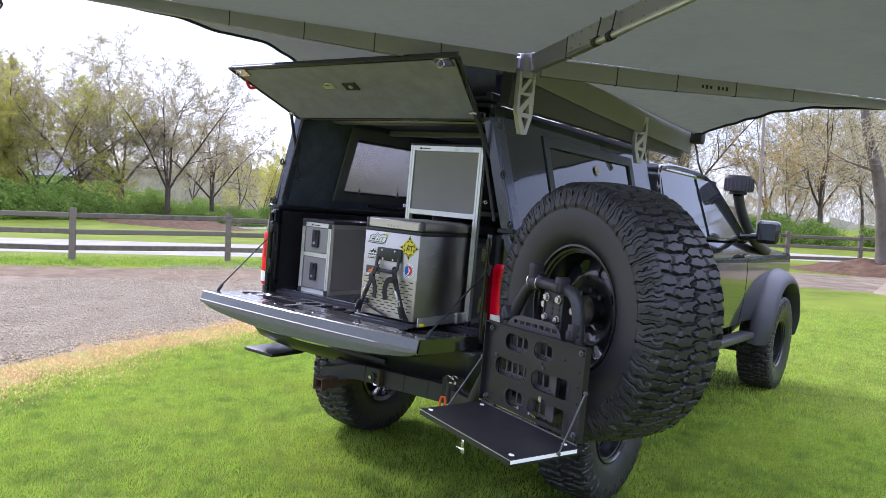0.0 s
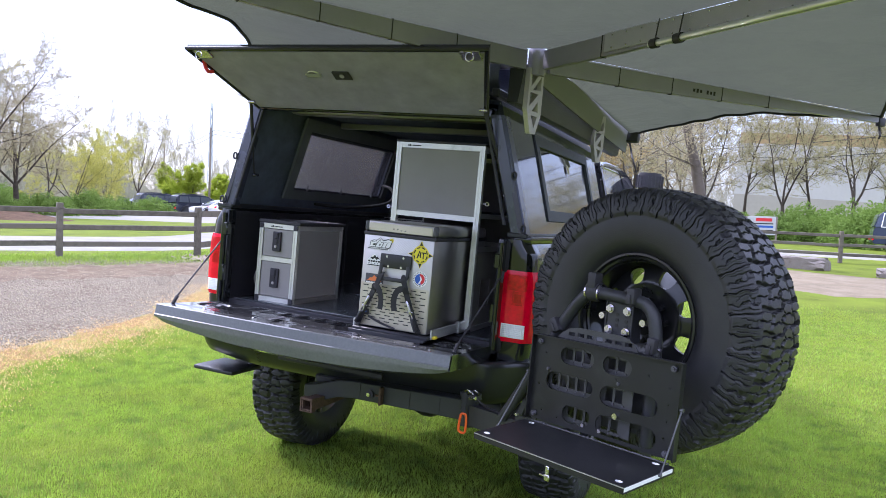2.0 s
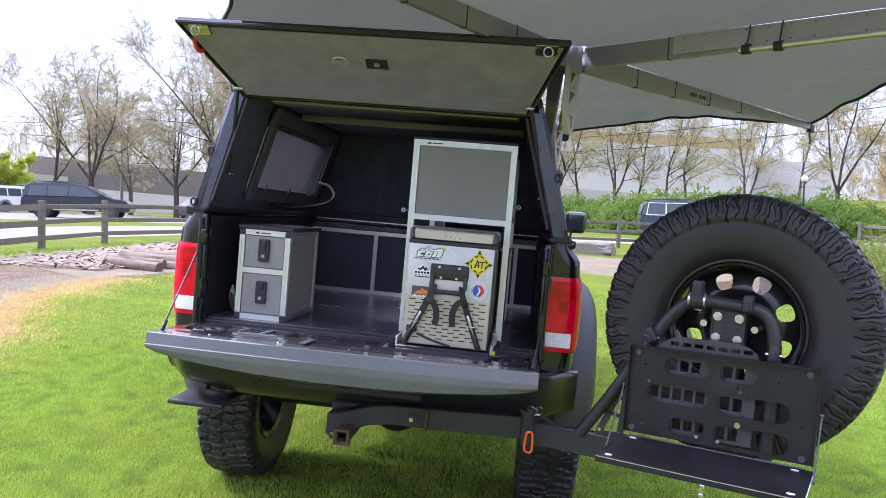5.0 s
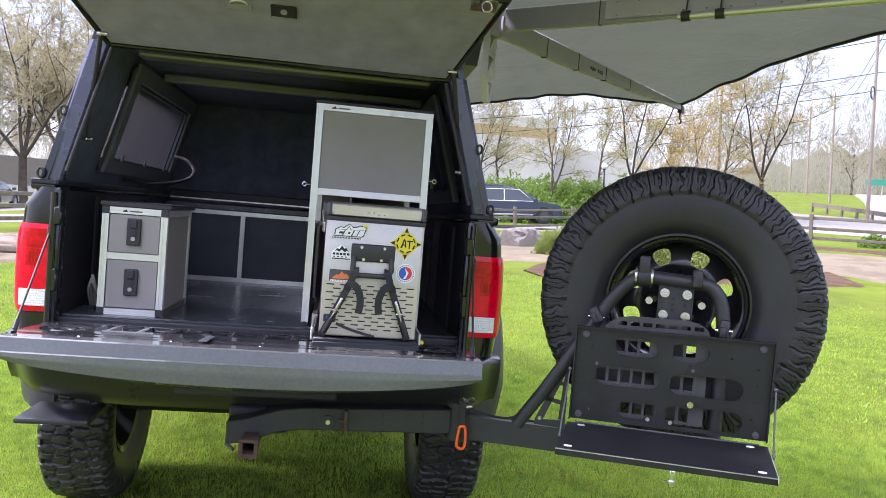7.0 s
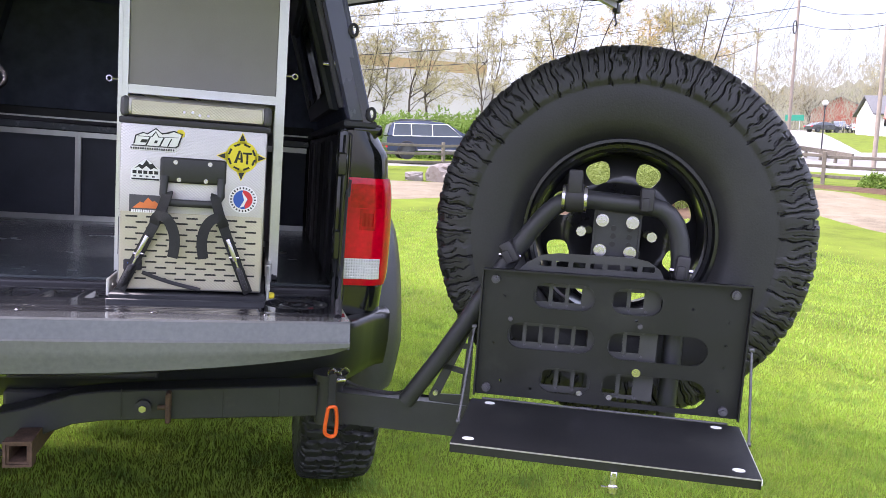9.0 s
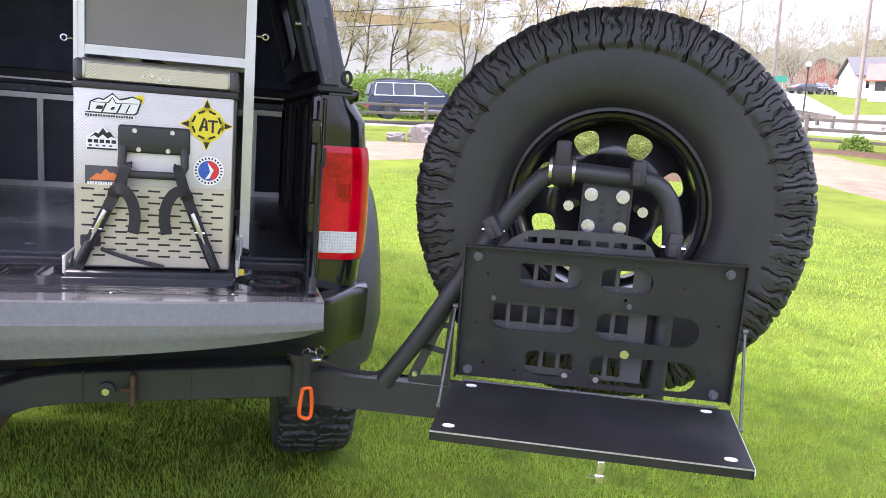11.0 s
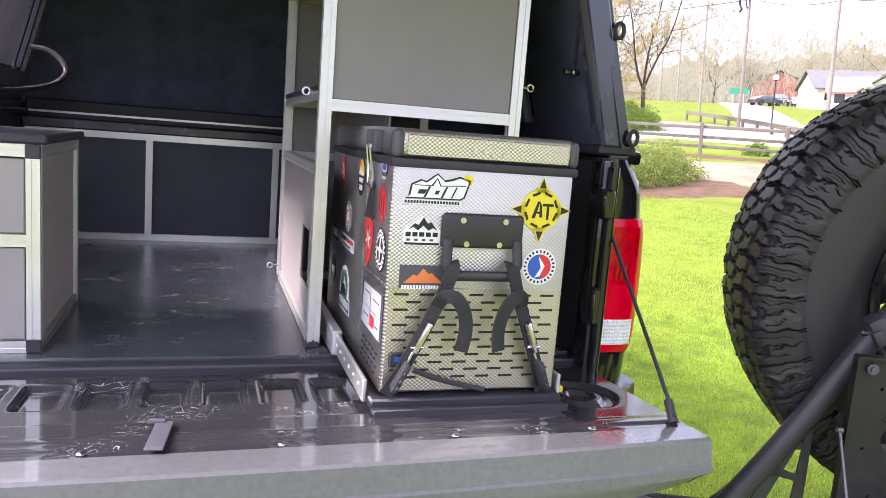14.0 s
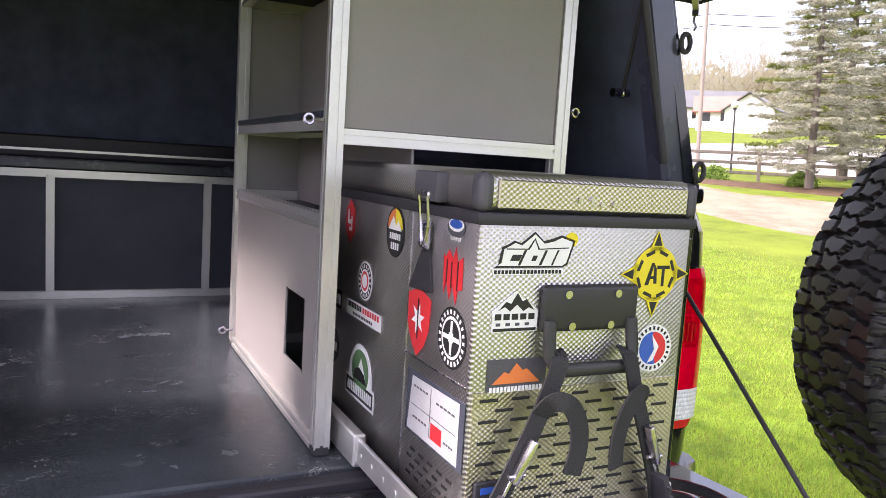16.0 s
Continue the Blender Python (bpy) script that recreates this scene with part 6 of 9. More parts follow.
# tie-down straps
for s, (x0, x1, xt) in ((-1, (0.116, 0.010, 0.175)), (1, (0.230, 0.318, 0.222))):
    st = thing("tie_down_strap", "black webbing cam-buckle strap tied from the fridge handle to the slide", "strap", "fridge tie-downs")
    def ribbon(pts, w, name, mt="webbing", label="", parent=None, d=0.0022):
        bm = B()
        pts = [Vector(p) for p in pts]
        for _ in range(2):
            q = [pts[0]]
            for a, b in zip(pts, pts[1:]):
                q += [a.lerp(b, 0.25), a.lerp(b, 0.75)]
            pts = q + [pts[-1]]
        rings = []
        for i, p in enumerate(pts):
            t = (pts[min(i + 1, len(pts) - 1)] - pts[max(i - 1, 0)]).normalized()
            side = t.cross(Vector((0.15 * s, -1, 0.1))).normalized()
            nn = side.cross(t)
            rings.append([p + side * w / 2 * a + nn * d * b for a, b in ((-1, -1), (1, -1), (1, 1), (-1, 1))])
        loft(bm, rings)
        return part(name, bm, mt, parent or st, label, True, 50)
    top = Vector((FX0 + x0, FY0 - 0.026, BZ - 0.186))
    bot = Vector((FX0 + x1, FY0 - 0.012, 1.120))
    mid = top.lerp(bot, 0.36) + Vector((0, -0.012, 0))
    low = top.lerp(bot, 0.78) + Vector((0, -0.014, 0))
    ribbon([top + Vector((0, 0.012, 0.02)), top + Vector((0, -0.008, 0.012)), top.lerp(bot, 0.15) + Vector((0, -0.008, 0)), mid], 0.024, "upper_web")
    ribbon([mid, low, bot], 0.024, "lower_web")
    tb = top.lerp(bot, 0.20)
    ribbon([tb + Vector((0.006 * s, -0.010, -0.012)), tb + Vector((0, -0.026, 0.010)), tb + Vector((-s * 0.022, -0.034, 0.010)), tb + Vector((-s * 0.040, -0.034, -0.018)), tb + Vector((-s * 0.046, -0.030, -0.055)), tb + Vector((-s * 0.040, -0.026, -0.092))], 0.025, "loose_tail", label="curling loose end")
    dirv = (bot - top).normalized()
    rot = dirv.to_track_quat("-Z", "Y").to_matrix().to_4x4()
    bm = B()
    obox(bm, Matrix.Translation(mid + dirv * 0.035 + Vector((0, -0.012, 0))) @ rot, (0.016, 0.010, 0.062), 0.003, 2)
    rod(bm, mid + dirv * 0.055 + Vector((-0.012, -0.012, 0)), mid + dirv * 0.055 + Vector((0.012, -0.012, 0)), 0.003, seg=8)
    obox(bm, Matrix.Translation(mid + dirv * 0.075 + Vector((0, -0.006, 0))) @ rot, (0.006, 0.005, 0.05), 0.001)
    part("buckle", bm, "steel", st, "bright metal buckle", True)
    bm = B()
    obox(bm, Matrix.Translation(low + Vector((0, -0.008, 0)) + dirv * 0.01) @ rot, (0.036, 0.012, 0.058), 0.004, 2)
    for k in (-0.012, 0.004, 0.018):
        obox(bm, Matrix.Translation(low + Vector((0, -0.015, 0)) + dirv * (0.01 + k)) @ rot, (0.034, 0.005, 0.007), 0.001)
    part("ladder_lock", bm, "plastic", st, "black ladder-lock buckle", True)
bm = B()
tube(bm, [(FX0 + 0.06, FY0 - 0.012, 1.165), (FX0 + 0.10, FY0 - 0.016, 1.150), (FX0 + 0.15, FY0 - 0.012, 1.135), (FX0 + 0.20, FY0 - 0.016, 1.125)], 0.005, 8, flat=0.6, smooth_steps=2)
solo("power_cord", bm, "plastic", "short black cord hanging at the fridge front", "cord", smooth=True)

# wire and hose at the bed's left side
bm = B()
tube(bm, [(-0.86, 0.9, 1.63), (-0.80, 1.2, 1.62), (-0.70, 1.55, 1.66), (-0.66, 1.62, 1.72), (-0.72, 1.66, 1.79), (-0.80, 1.68, 1.80)], 0.010, 8, smooth_steps=2)
solo("cable_conduit", bm, "webbing", "looping dark conduit along the shell wall", "cable", smooth=True)
bm = B()
for k in range(3):
    tube(bm, [(-0.80 + 0.01 * k, 0.33, 1.10), (-0.79 + 0.008 * k, 0.25, 1.17 + 0.02 * k), (-0.77, 0.22, 1.22 + 0.012 * k), (-0.755, 0.26, 1.15), (-0.748, 0.35, 1.10)], 0.006, 6, smooth_steps=2)
solo("hose_coil", bm, "panel_grey", "pale hose looped beside the drawer cabinet", "hose", smooth=True)

# ---- swing-out wheel carrier ----
U2 = Vector((0.9063, -0.4226, 0))
N2 = Vector((0.4226, 0.9063, 0))
ST = Vector((1.353, -0.452, 1.338))     # middle of the four wheel bolts


def cp(u, v, w):
    """Carrier axes: along the plate, up, and forward through the wheel, from the middle of the wheel bolts."""
    return ST + U2 * u + Vector((0, 0, v)) + N2 * w


CM = Matrix(((U2.x, N2.x, 0, ST.x), (U2.y, N2.y, 0, ST.y), (0, 0, 1, ST.z), (0, 0, 0, 1)))
hit_ = thing("tow_hitch", "rusty square hitch receiver under the bumper", "tow hitch", at=TRUCK)
bm = B()
for a, b, c, d in ((-0.026, -0.020, -0.026, 0.026), (0.020, 0.026, -0.026, 0.026), (-0.020, 0.020, 0.020, 0.026), (-0.020, 0.020, -0.026, -0.020)):
    box(bm, (a, -0.23, 0.705 + c), (b, 0.2, 0.705 + d))
for a, b, c, d in ((-0.033, -0.026, -0.033, 0.033), (0.026, 0.033, -0.033, 0.033), (-0.026, 0.026, 0.026, 0.033), (-0.026, 0.026, -0.033, -0.026)):
    box(bm, (a, -0.235, 0.705 + c), (b, -0.20, 0.705 + d))
part("receiver", bm, "rust", hit_, "rusty receiver tube")
bm = B()
box(bm, (-0.10, -0.02, 0.735), (0.10, 0.10, 0.80), 0.008)
tube(bm, [(-0.07, -0.06, 0.70), (-0.09, -0.12, 0.685), (-0.06, -0.15, 0.675)], 0.007, 6)
part("bracket", bm, "powder", hit_, "", True)

car = thing("spare_wheel_carrier", "black steel spare-wheel carrier swung open behind the truck", "wheel carrier")
# fixed beam under the bumper
bm = B()
rings = []
for x, z, h in ((-0.17, 0.725, 0.085), (-0.10, 0.735, 0.09), (0.02, 0.778, 0.082), (0.10, 0.788, 0.082), (0.64, 0.800, 0.092), (0.665, 0.800, 0.092)):
    rings.append([(x, -0.118, z - h / 2), (x, -0.118, z + h / 2), (x, -0.04, z + h / 2), (x, -0.04, z - h / 2)])
loft(bm, rings)
bmesh.ops.bevel(bm, geom=bm.edges[:], offset=0.004, segments=1, affect="EDGES")
beam = part("fixed_beam", bm, "powder", car, "black welded beam", True, 30)
for x in (0.14, 0.40, 0.55):
    bm = B()
    box(bm, (x, -0.1205, 0.755), (x + 0.0025, -0.117, 0.835))
    part("weld_seam", bm, "black_ink", beam)
bm = B()
rod(bm, (0.197, -0.132, 0.786), (0.197, -0.117, 0.786), 0.021, seg=20)
part("collar", bm, "plastic", beam)
bm = B()
rod(bm, (0.197, -0.142, 0.786), (0.197, -0.131, 0.786), 0.010, seg=6)
part("bolt", bm, "steel", beam, "bright bolt head")
bm = B()
box(bm, (0.255, -0.150, 0.748), (0.268, -0.118, 0.832), 0.003)
rod(bm, (0.235, -0.138, 0.79), (0.258, -0.138, 0.79), 0.006)
part("tab", bm, "rust", beam, "rust-stained tab")
# pivot
bm = B()
rod(bm, (0.690, -0.105, 0.735), (0.690, -0.105, 0.865), 0.038, seg=24)
rod(bm, (0.690, -0.105, 0.862), (0.690, -0.105, 0.880), 0.048, seg=24)
box(bm, (0.655, -0.13, 0.845), (0.73, -0.06, 0.858), 0.004)
part("pivot", bm, "powder", car, "pivot post", True)
bm = B()
for dx, dz in ((0.0, 0.0), (0.02, 0.012), (-0.014, 0.008)):
    tube(bm, [(0.69 + dx, -0.14, 0.875), (0.70 + dx, -0.16, 0.900 + dz), (0.72 + dx, -0.15, 0.885 + dz), (0.71 + dx, -0.12, 0.875)], 0.003, 6, smooth_steps=1)
rod(bm, (0.70, -0.145, 0.868), (0.73, -0.15, 0.872), 0.008)
part("latch_pin", bm, "steel", car, "", True)
# swinging arm
A0, A1 = Vector((0.715, -0.115, 0.790)), Vector((1.30, -0.395, 0.812))
d = (A1 - A0)
q = d.to_track_quat("Y", "Z").to_matrix().to_4x4()
bm = B()
obox(bm, Matrix.Translation((A0 + A1) / 2) @ q, (0.062, d.length, 0.078), 0.005, 2)
part("swing_arm", bm, "powder", car, "black box-section arm", True)
bm = B()
tube(bm, [cp(-0.515, -0.50, 0.0), cp(-0.395, -0.315, 0.0), cp(-0.275, -0.10, 0.0), cp(-0.20, 0.02, 0), cp(-0.145, 0.078, 0), cp(-0.085, 0.088, 0), cp(0.0, 0.084, 0), cp(0.075, 0.082, 0), cp(0.115, 0.074, 0), cp(0.150, 0.030, 0), cp(0.165, -0.07, 0), cp(0.165, -0.25, 0), cp(0.165, -0.50, 0.0)], 0.0235, 16, smooth_steps=1)
part("hoop", bm, "powder", car, "bent tube hoop", True)
bm = B()
obox(bm, CM @ pose(0.0, 0.01, 0.0), (0.115, 0.010, 0.15), 0.002)
obox(bm, CM @ pose(-0.056, 0.03, 0.0), (0.006, 0.06, 0.15), 0.001)
obox(bm, CM @ pose(0.056, 0.03, 0.0), (0.006, 0.06, 0.15), 0.001)
obox(bm, CM @ pose(0.0, 0.02, -0.23), (0.10, 0.03, 0.34), 0.004)
mount = part("wheel_mount", bm, "powder", car, "bolted wheel mount")
for u in (-0.037, 0.037):
    for v in (-0.038, 0.038):
        bm = B()
        rod(bm, cp(u, v, 0.0), cp(u, v, -0.014), 0.0125, seg=6)
        rod(bm, cp(u, v, 0.004), cp(u, v, -0.004), 0.016, seg=18)
        part("bolt", bm, "steel", mount, "bright hex bolt")
for u in (-0.02, 0.02):
    for v in (-0.02, 0.0, 0.02):
        bm = B()
        rod(bm, cp(u + 0.012, v, 0.004), cp(u + 0.012, v, 0.002), 0.007, seg=14)
        part("hole", bm, "black_ink", mount)
for u in (-0.088, 0.088):
    bm = B()
    rod(bm, cp(u, 0.004, 0.05), cp(u, 0.004, 0.018), 0.013, seg=8)
    part("lug_nut", bm, "steel", mount, "bright lug nut")
# clamps on the hoop
for u, v, r, big in ((-0.112, 0.090, 0, 1), (0.065, 0.098, 0, 0), (-0.262, -0.062, -32, 0), (0.164, -0.060, 5, 0)):
    bm = B()
    if big:
        rod(bm, cp(u - 0.020, v - 0.004, 0), cp(u + 0.024, v, 0), 0.036, seg=20)
        obox(bm, CM @ pose(u, -0.01, v + 0.04, 0, r, 0), (0.036, 0.05, 0.06), 0.006, 2)
    else:
        obox(bm, CM @ pose(u, -0.015, v, 0, r, 0), (0.034, 0.052, 0.058), 0.008, 2)
        obox(bm, CM @ pose(u - 0.004, -0.036, v - 0.012, 0, r, 0), (0.020, 0.02, 0.034), 0.004, 2)
    clamp = part("tool_clamp", bm, "plastic", car, "black quick-release clamp", True)
    bm = B()
    rod(bm, cp(u - 0.028, v - 0.01, -0.012), cp(u + 0.028, v - 0.01, -0.012), 0.006, seg=8)
    if big:
        for uu in (-0.026, 0.028):
            rod(bm, cp(u + uu - 0.004, v - 0.004, 0), cp(u + uu + 0.004, v - 0.004, 0), 0.034, seg=20)
    part("pin", bm, "steel", clamp, "", True)
# gusset at the foot of the hoop
bm = B()
G0 = Vector((0.955, -0.235, 0))
for q in ([(0.0, 0.845), (0.11, 0.845), (0.11, 0.875), (0.0, 0.865)], [(0.085, 0.875), (0.11, 0.875), (0.11, 1.10), (0.10, 1.10)], [(0.0, 0.865), (0.03, 0.868), (0.105, 1.06), (0.10, 1.10)], [(0.03, 0.94), (0.09, 0.93), (0.09, 0.945), (0.036, 0.955)], [(0.05, 1.0), (0.095, 1.0), (0.1, 1.015), (0.056, 1.015)]):
    prism(bm, q, lambda u, v, w: G0 + U2 * u + Vector((0, 0, v)) + N2 * (w - 0.02), 0.006)
part("gusset", bm, "powder", car, "slotted gusset plate")
for k, (u, v) in enumerate(((-0.06, 0.862), (-0.035, 0.862), (0.02, 0.875))):
    bm = B()
    p = G0 + U2 * u + Vector((0, 0, v)) - N2 * 0.03
    rod(bm, p, p - N2 * 0.012, 0.007, seg=6)
    part("bolt", bm, "steel", car, "bright bolt head")
# cable along the arm
bm = B()
tube(bm, [(0.70, -0.12, 0.875), (0.76, -0.14, 0.850), (0.82, -0.18, 0.842), (0.88, -0.21, 0.850), (0.93, -0.22, 0.90), (0.99, -0.25, 0.98)], 0.005, 6, smooth_steps=2)
part("wiring", bm, "plastic", car, "thin black wiring", True)

# folding table: a slotted back plate and a let-down tray
tab = thing("folding_table", "black slotted steel plate with a let-down tray on the wheel carrier", "folding table")
P0 = Vector((1.036, -0.381, 0.909))      # lower left corner of the back plate
PW, PH = 0.640, 0.325


def pp(u, v, w):
    return P0 + U2 * u + Vector((0, 0, v + 0.020 * u / PW)) + N2 * w


SL = [(0.20, 0.08, 0.44, 0.28), (0.50, 0.08, 0.69, 0.28), (0.11, 0.40, 0.45, 0.61), (0.50, 0.41, 0.87, 0.63), (0.25, 0.74, 0.45, 0.94), (0.49, 0.74, 0.88, 0.96)]
SLOTS = [(a * PW, (1 - d_) * PH, c * PW, (1 - b) * PH) for a, b, c, d_ in SL]
bm = B()
tiny = []
for u, v in ((0.09, 0.80), (0.12, 0.60), (0.10, 0.12), (0.80, 0.80), (0.93, 0.72), (0.93, 0.38), (0.92, 0.20), (0.22, 0.08), (0.06, 0.42), (0.60, 0.68), (0.93, 0.55)):
    tiny.append([(u * PW + 0.004 * math.cos(a), v * PH + 0.004 * math.sin(a)) for a in [2 * math.pi * k / 6 for k in range(6)]])
holed(bm, [(0, 0), (PW, 0), (PW, PH), (0, PH)], [stadium(*s_) for s_ in SLOTS] + tiny, pp, 0.004)
backplate = part("back_plate", bm, "table_coat", tab, "black plate with long rounded slots")
bm = B()
for u0, u1, v0, v1 in ((0, PW, PH - 0.002, PH + 0.002), (-0.002, 0.002, 0, PH), (PW - 0.002, PW + 0.002, 0, PH)):
    a, b, c, e = pp(u0, v0, -0.02), pp(u1, v0, -0.02), pp(u1, v1, -0.02), pp(u0, v1, -0.02)
    f_ = N2 * 0.024
    vs = [bm.verts.new(p) for p in (a, b, c, e, a + f_, b + f_, c + f_, e + f_)]
    for i in ((0, 1, 2, 3), (7, 6, 5, 4), (0, 4, 5, 1), (1, 5, 6, 2), (2, 6, 7, 3), (3, 7, 4, 0)):
        bm.faces.new([vs[j] for j in i])
part("flange", bm, "table_coat", backplate)
for u, v in ((0.05, 0.925), (0.945, 0.93), (0.045, 0.06), (0.945, 0.055)):
    bm = B()
    rod(bm, pp(u * PW, v * PH, 0), pp(u * PW, v * PH, -0.010), 0.011, seg=18)
    rod(bm, pp(u * PW, v * PH, -0.008), pp(u * PW, v * PH, -0.016), 0.006, seg=6)
    part("screw", bm, "plastic_grey", backplate, "grey pan-head screw", True)
for u, v, r in ((0.617, 0.285, 0.0105), (0.525, 0.075, 0.007), (0.41, 0.085, 0.007), (0.12, 0.62, 0.006), (0.615, 0.64, 0.006)):
    bm = B()
    rod(bm, pp(u * PW, v * PH, 0), pp(u * PW, v * PH, -0.007), r, seg=18)
    part("bolt", bm, "steel" if r > 0.0065 else "plastic_grey", backplate, "bright bolt head", True)
# grid panel behind the plate, its arched top showing above
bm = B()
gw = []
for u0, u1, v in ((0.16, 0.64, 0.345),):
    n_ = 7
    for k in range(n_):
        a = 0.135 + k * 0.042
        gw.append([(a, 0.338), (a + 0.030, 0.338), (a + 0.030, 0.352), (a, 0.352)])
for (a, b, c, e) in SLOTS:
    k = a + 0.006
    while k + 0.038 < min(c, 0.425):
        gw.append([(k, b + 0.013), (k + 0.031, b + 0.013), (k + 0.031, e - 0.013), (k, e - 0.013)])
        k += 0.041
for v0, v1 in ((0.102, 0.116), (0.208, 0.222)):
    for k in range(8):
        gw.append([(0.085 + k * 0.041, v0), (0.110 + k * 0.041, v0), (0.110 + k * 0.041, v1), (0.085 + k * 0.041, v1)])
outer = [(0.06, 0.015), (0.44, 0.015), (0.44, 0.325), (0.43, 0.345), (0.40, 0.365), (0.36, 0.372), (0.18, 0.372), (0.14, 0.365), (0.105, 0.345), (0.085, 0.325), (0.06, 0.30)]
holed(bm, outer, gw, lambda u, v, w: pp(u, v, 0.026 + w), 0.004)
part("grid_panel", bm, "grid_coat", tab, "black gear grid panel")
for (a, b, c, e) in SLOTS:
    k = a + 0.0435
    while k < min(c, 0.42):
        for v in (b + 0.006, e - 0.006):
            bm = B()
            rod(bm, pp(k, v, 0.026), pp(k, v, 0.021), 0.0035, seg=6)
            part("stud", bm, "plastic_grey", tab)
        k += 0.041
# tray
TD, TZ = 0.285, 0.893
def tp(u, v, w):
    return P0 + U2 * u - N2 * v + Vector((0, 0, TZ - P0.z - 0.018 * v / TD + 0.018 * u / PW + w))
bm = B()
prism(bm, [(-0.005, 0.008), (PW + 0.005, 0.008), (PW + 0.005, TD), (-0.005, TD)], lambda u, v, w: tp(u, v, w), 0.004)
tray = part("tray", bm, "table_coat", tab, "let-down black tray")
bm = B()
for q in ([(-0.005, TD - 0.004), (PW + 0.005, TD - 0.004), (PW + 0.005, TD), (-0.005, TD)], [(PW + 0.001, 0.01), (PW + 0.005, 0.01), (PW + 0.005, TD), (PW + 0.001, TD)], [(-0.005, 0.01), (-0.001, 0.01), (-0.001, TD), (-0.005, TD)]):
    prism(bm, q, lambda u, v, w: tp(u, v, w - 0.018), 0.0175)
part("lip", bm, "table_coat", tray)
bm = B()
prism(bm, [(-0.005, TD + 0.0002), (PW + 0.005, TD + 0.0002), (PW + 0.005, TD + 0.0012), (-0.005, TD + 0.0012)], lambda u, v, w: tp(u, v, w + 0.0005), 0.003)
part("edge_strip", bm, "bracket", tray, "bright worn front edge")
bm = B()
prism(bm, [(PW + 0.0052, 0.02), (PW + 0.0072, 0.02), (PW + 0.0072, TD), (PW + 0.0052, TD)], lambda u, v, w: tp(u, v, w - 0.010), 0.012)
part("edge_strip", bm, "white", tray, "pale worn edge")
for u, v in ((0.03, TD - 0.03), (PW - 0.035, TD - 0.03), (0.045, 0.03), (PW - 0.05, 0.03)):
    bm = B()
    prism(bm, disc(u, v, 0.013, 0.008, 18), lambda a, b, w: tp(a, b, 0.004 + w), 0.0012)
    part("pad", bm, "white", tray, "small white pad")
bm = B()
for k in (0.10, 0.125, 0.42, 0.445):
    rod(bm, tp(k * PW, 0.004, 0.006), tp(k * PW + 0.012, 0.004, 0.006), 0.004, seg=8)
rod(bm, tp(0.02, 0.0, 0.004), tp(PW - 0.02, 0.0, 0.004), 0.003, seg=8)
part("hinge", bm, "plastic_grey", tray, "", True)
bm = B()
obox(bm, Matrix.Translation(tp(0.55 * PW, TD + 0.006, -0.03)) @ CM.to_3x3().to_4x4(), (0.014, 0.006, 0.03), 0.002)
obox(bm, Matrix.Translation(tp(0.55 * PW, TD + 0.004, -0.055)) @ CM.to_3x3().to_4x4(), (0.020, 0.010, 0.022), 0.003)
rod(bm, tp(0.55 * PW - 0.025, TD + 0.012, -0.048), tp(0.55 * PW + 0.01, TD + 0.012, -0.048), 0.003, seg=6)
part("toggle_catch", bm, "steel", tray, "bright toggle catch", True)
for u, v0, v1 in ((-0.012, 0.16, 0.20), (PW + 0.012, 0.13, 0.17)):
    bm = B()
    a, b = pp(u, 0.175, -0.012), tp(u, 0.155 if u < 0 else 0.10, 0.0)
    rod(bm, a, b, 0.0032, seg=10)
    rod(bm, a - U2 * 0.006, a + U2 * 0.006, 0.0065, seg=10)
    rod(bm, b - U2 * 0.004, b + U2 * 0.004, 0.006, seg=10)
    part("stay", bm, "stay_metal", tray, "slim metal stay", True)

# orange clip on the beam
bm = B()
c0 = Vector((0.690, -0.172, 0.757))
pts = [(-0.008, 0.045), (0.010, 0.049), (0.016, 0.036), (0.019, -0.026), (0.010, -0.040), (-0.010, -0.033), (-0.016, -0.020), (-0.008, 0.045)]
tube(bm, [c0 + Vector((u, -0.01 + 0.1 * u, v)) for u, v in pts], 0.0055, 8, smooth_steps=2)
clip = thing("carabiner", "orange carabiner clipped to a black webbing loop", "carabiner")
part("ring", bm, "orange", clip, "orange ring", True)
bm = B()
obox(bm, Matrix.Translation(c0 + Vector((0.0, -0.008, 0.095))), (0.022, 0.006, 0.09), 0.002)
part("loop", bm, "webbing", clip, "black webbing loop")

# the spare wheel
spare = thing("spare_tyre_and_wheel", "large mud-terrain spare tyre hung on the carrier", "spare tyre", at=Matrix.Translation((1.451, -0.258, 1.336)) @ CM.to_3x3().to_4x4() @ Matrix.Rotation(radians(-9), 4, "Y"))
part("tyre", TYRE, "", spare, "black tyre with deep worn lugs")
rim = part("rim", RIM, "", spare, "dark steel rim")
rim.matrix_basis = Matrix.Rotation(radians(9), 4, "Y")

# ---- ground ----
mat("turf", (0.092, 0.120, 0.012), 0.9, 0.0, 0.40, 0.9, 70, 0.8, dirt=(0.115, 0.138, 0.018), dirt_at=0.60, bump_scale=45)


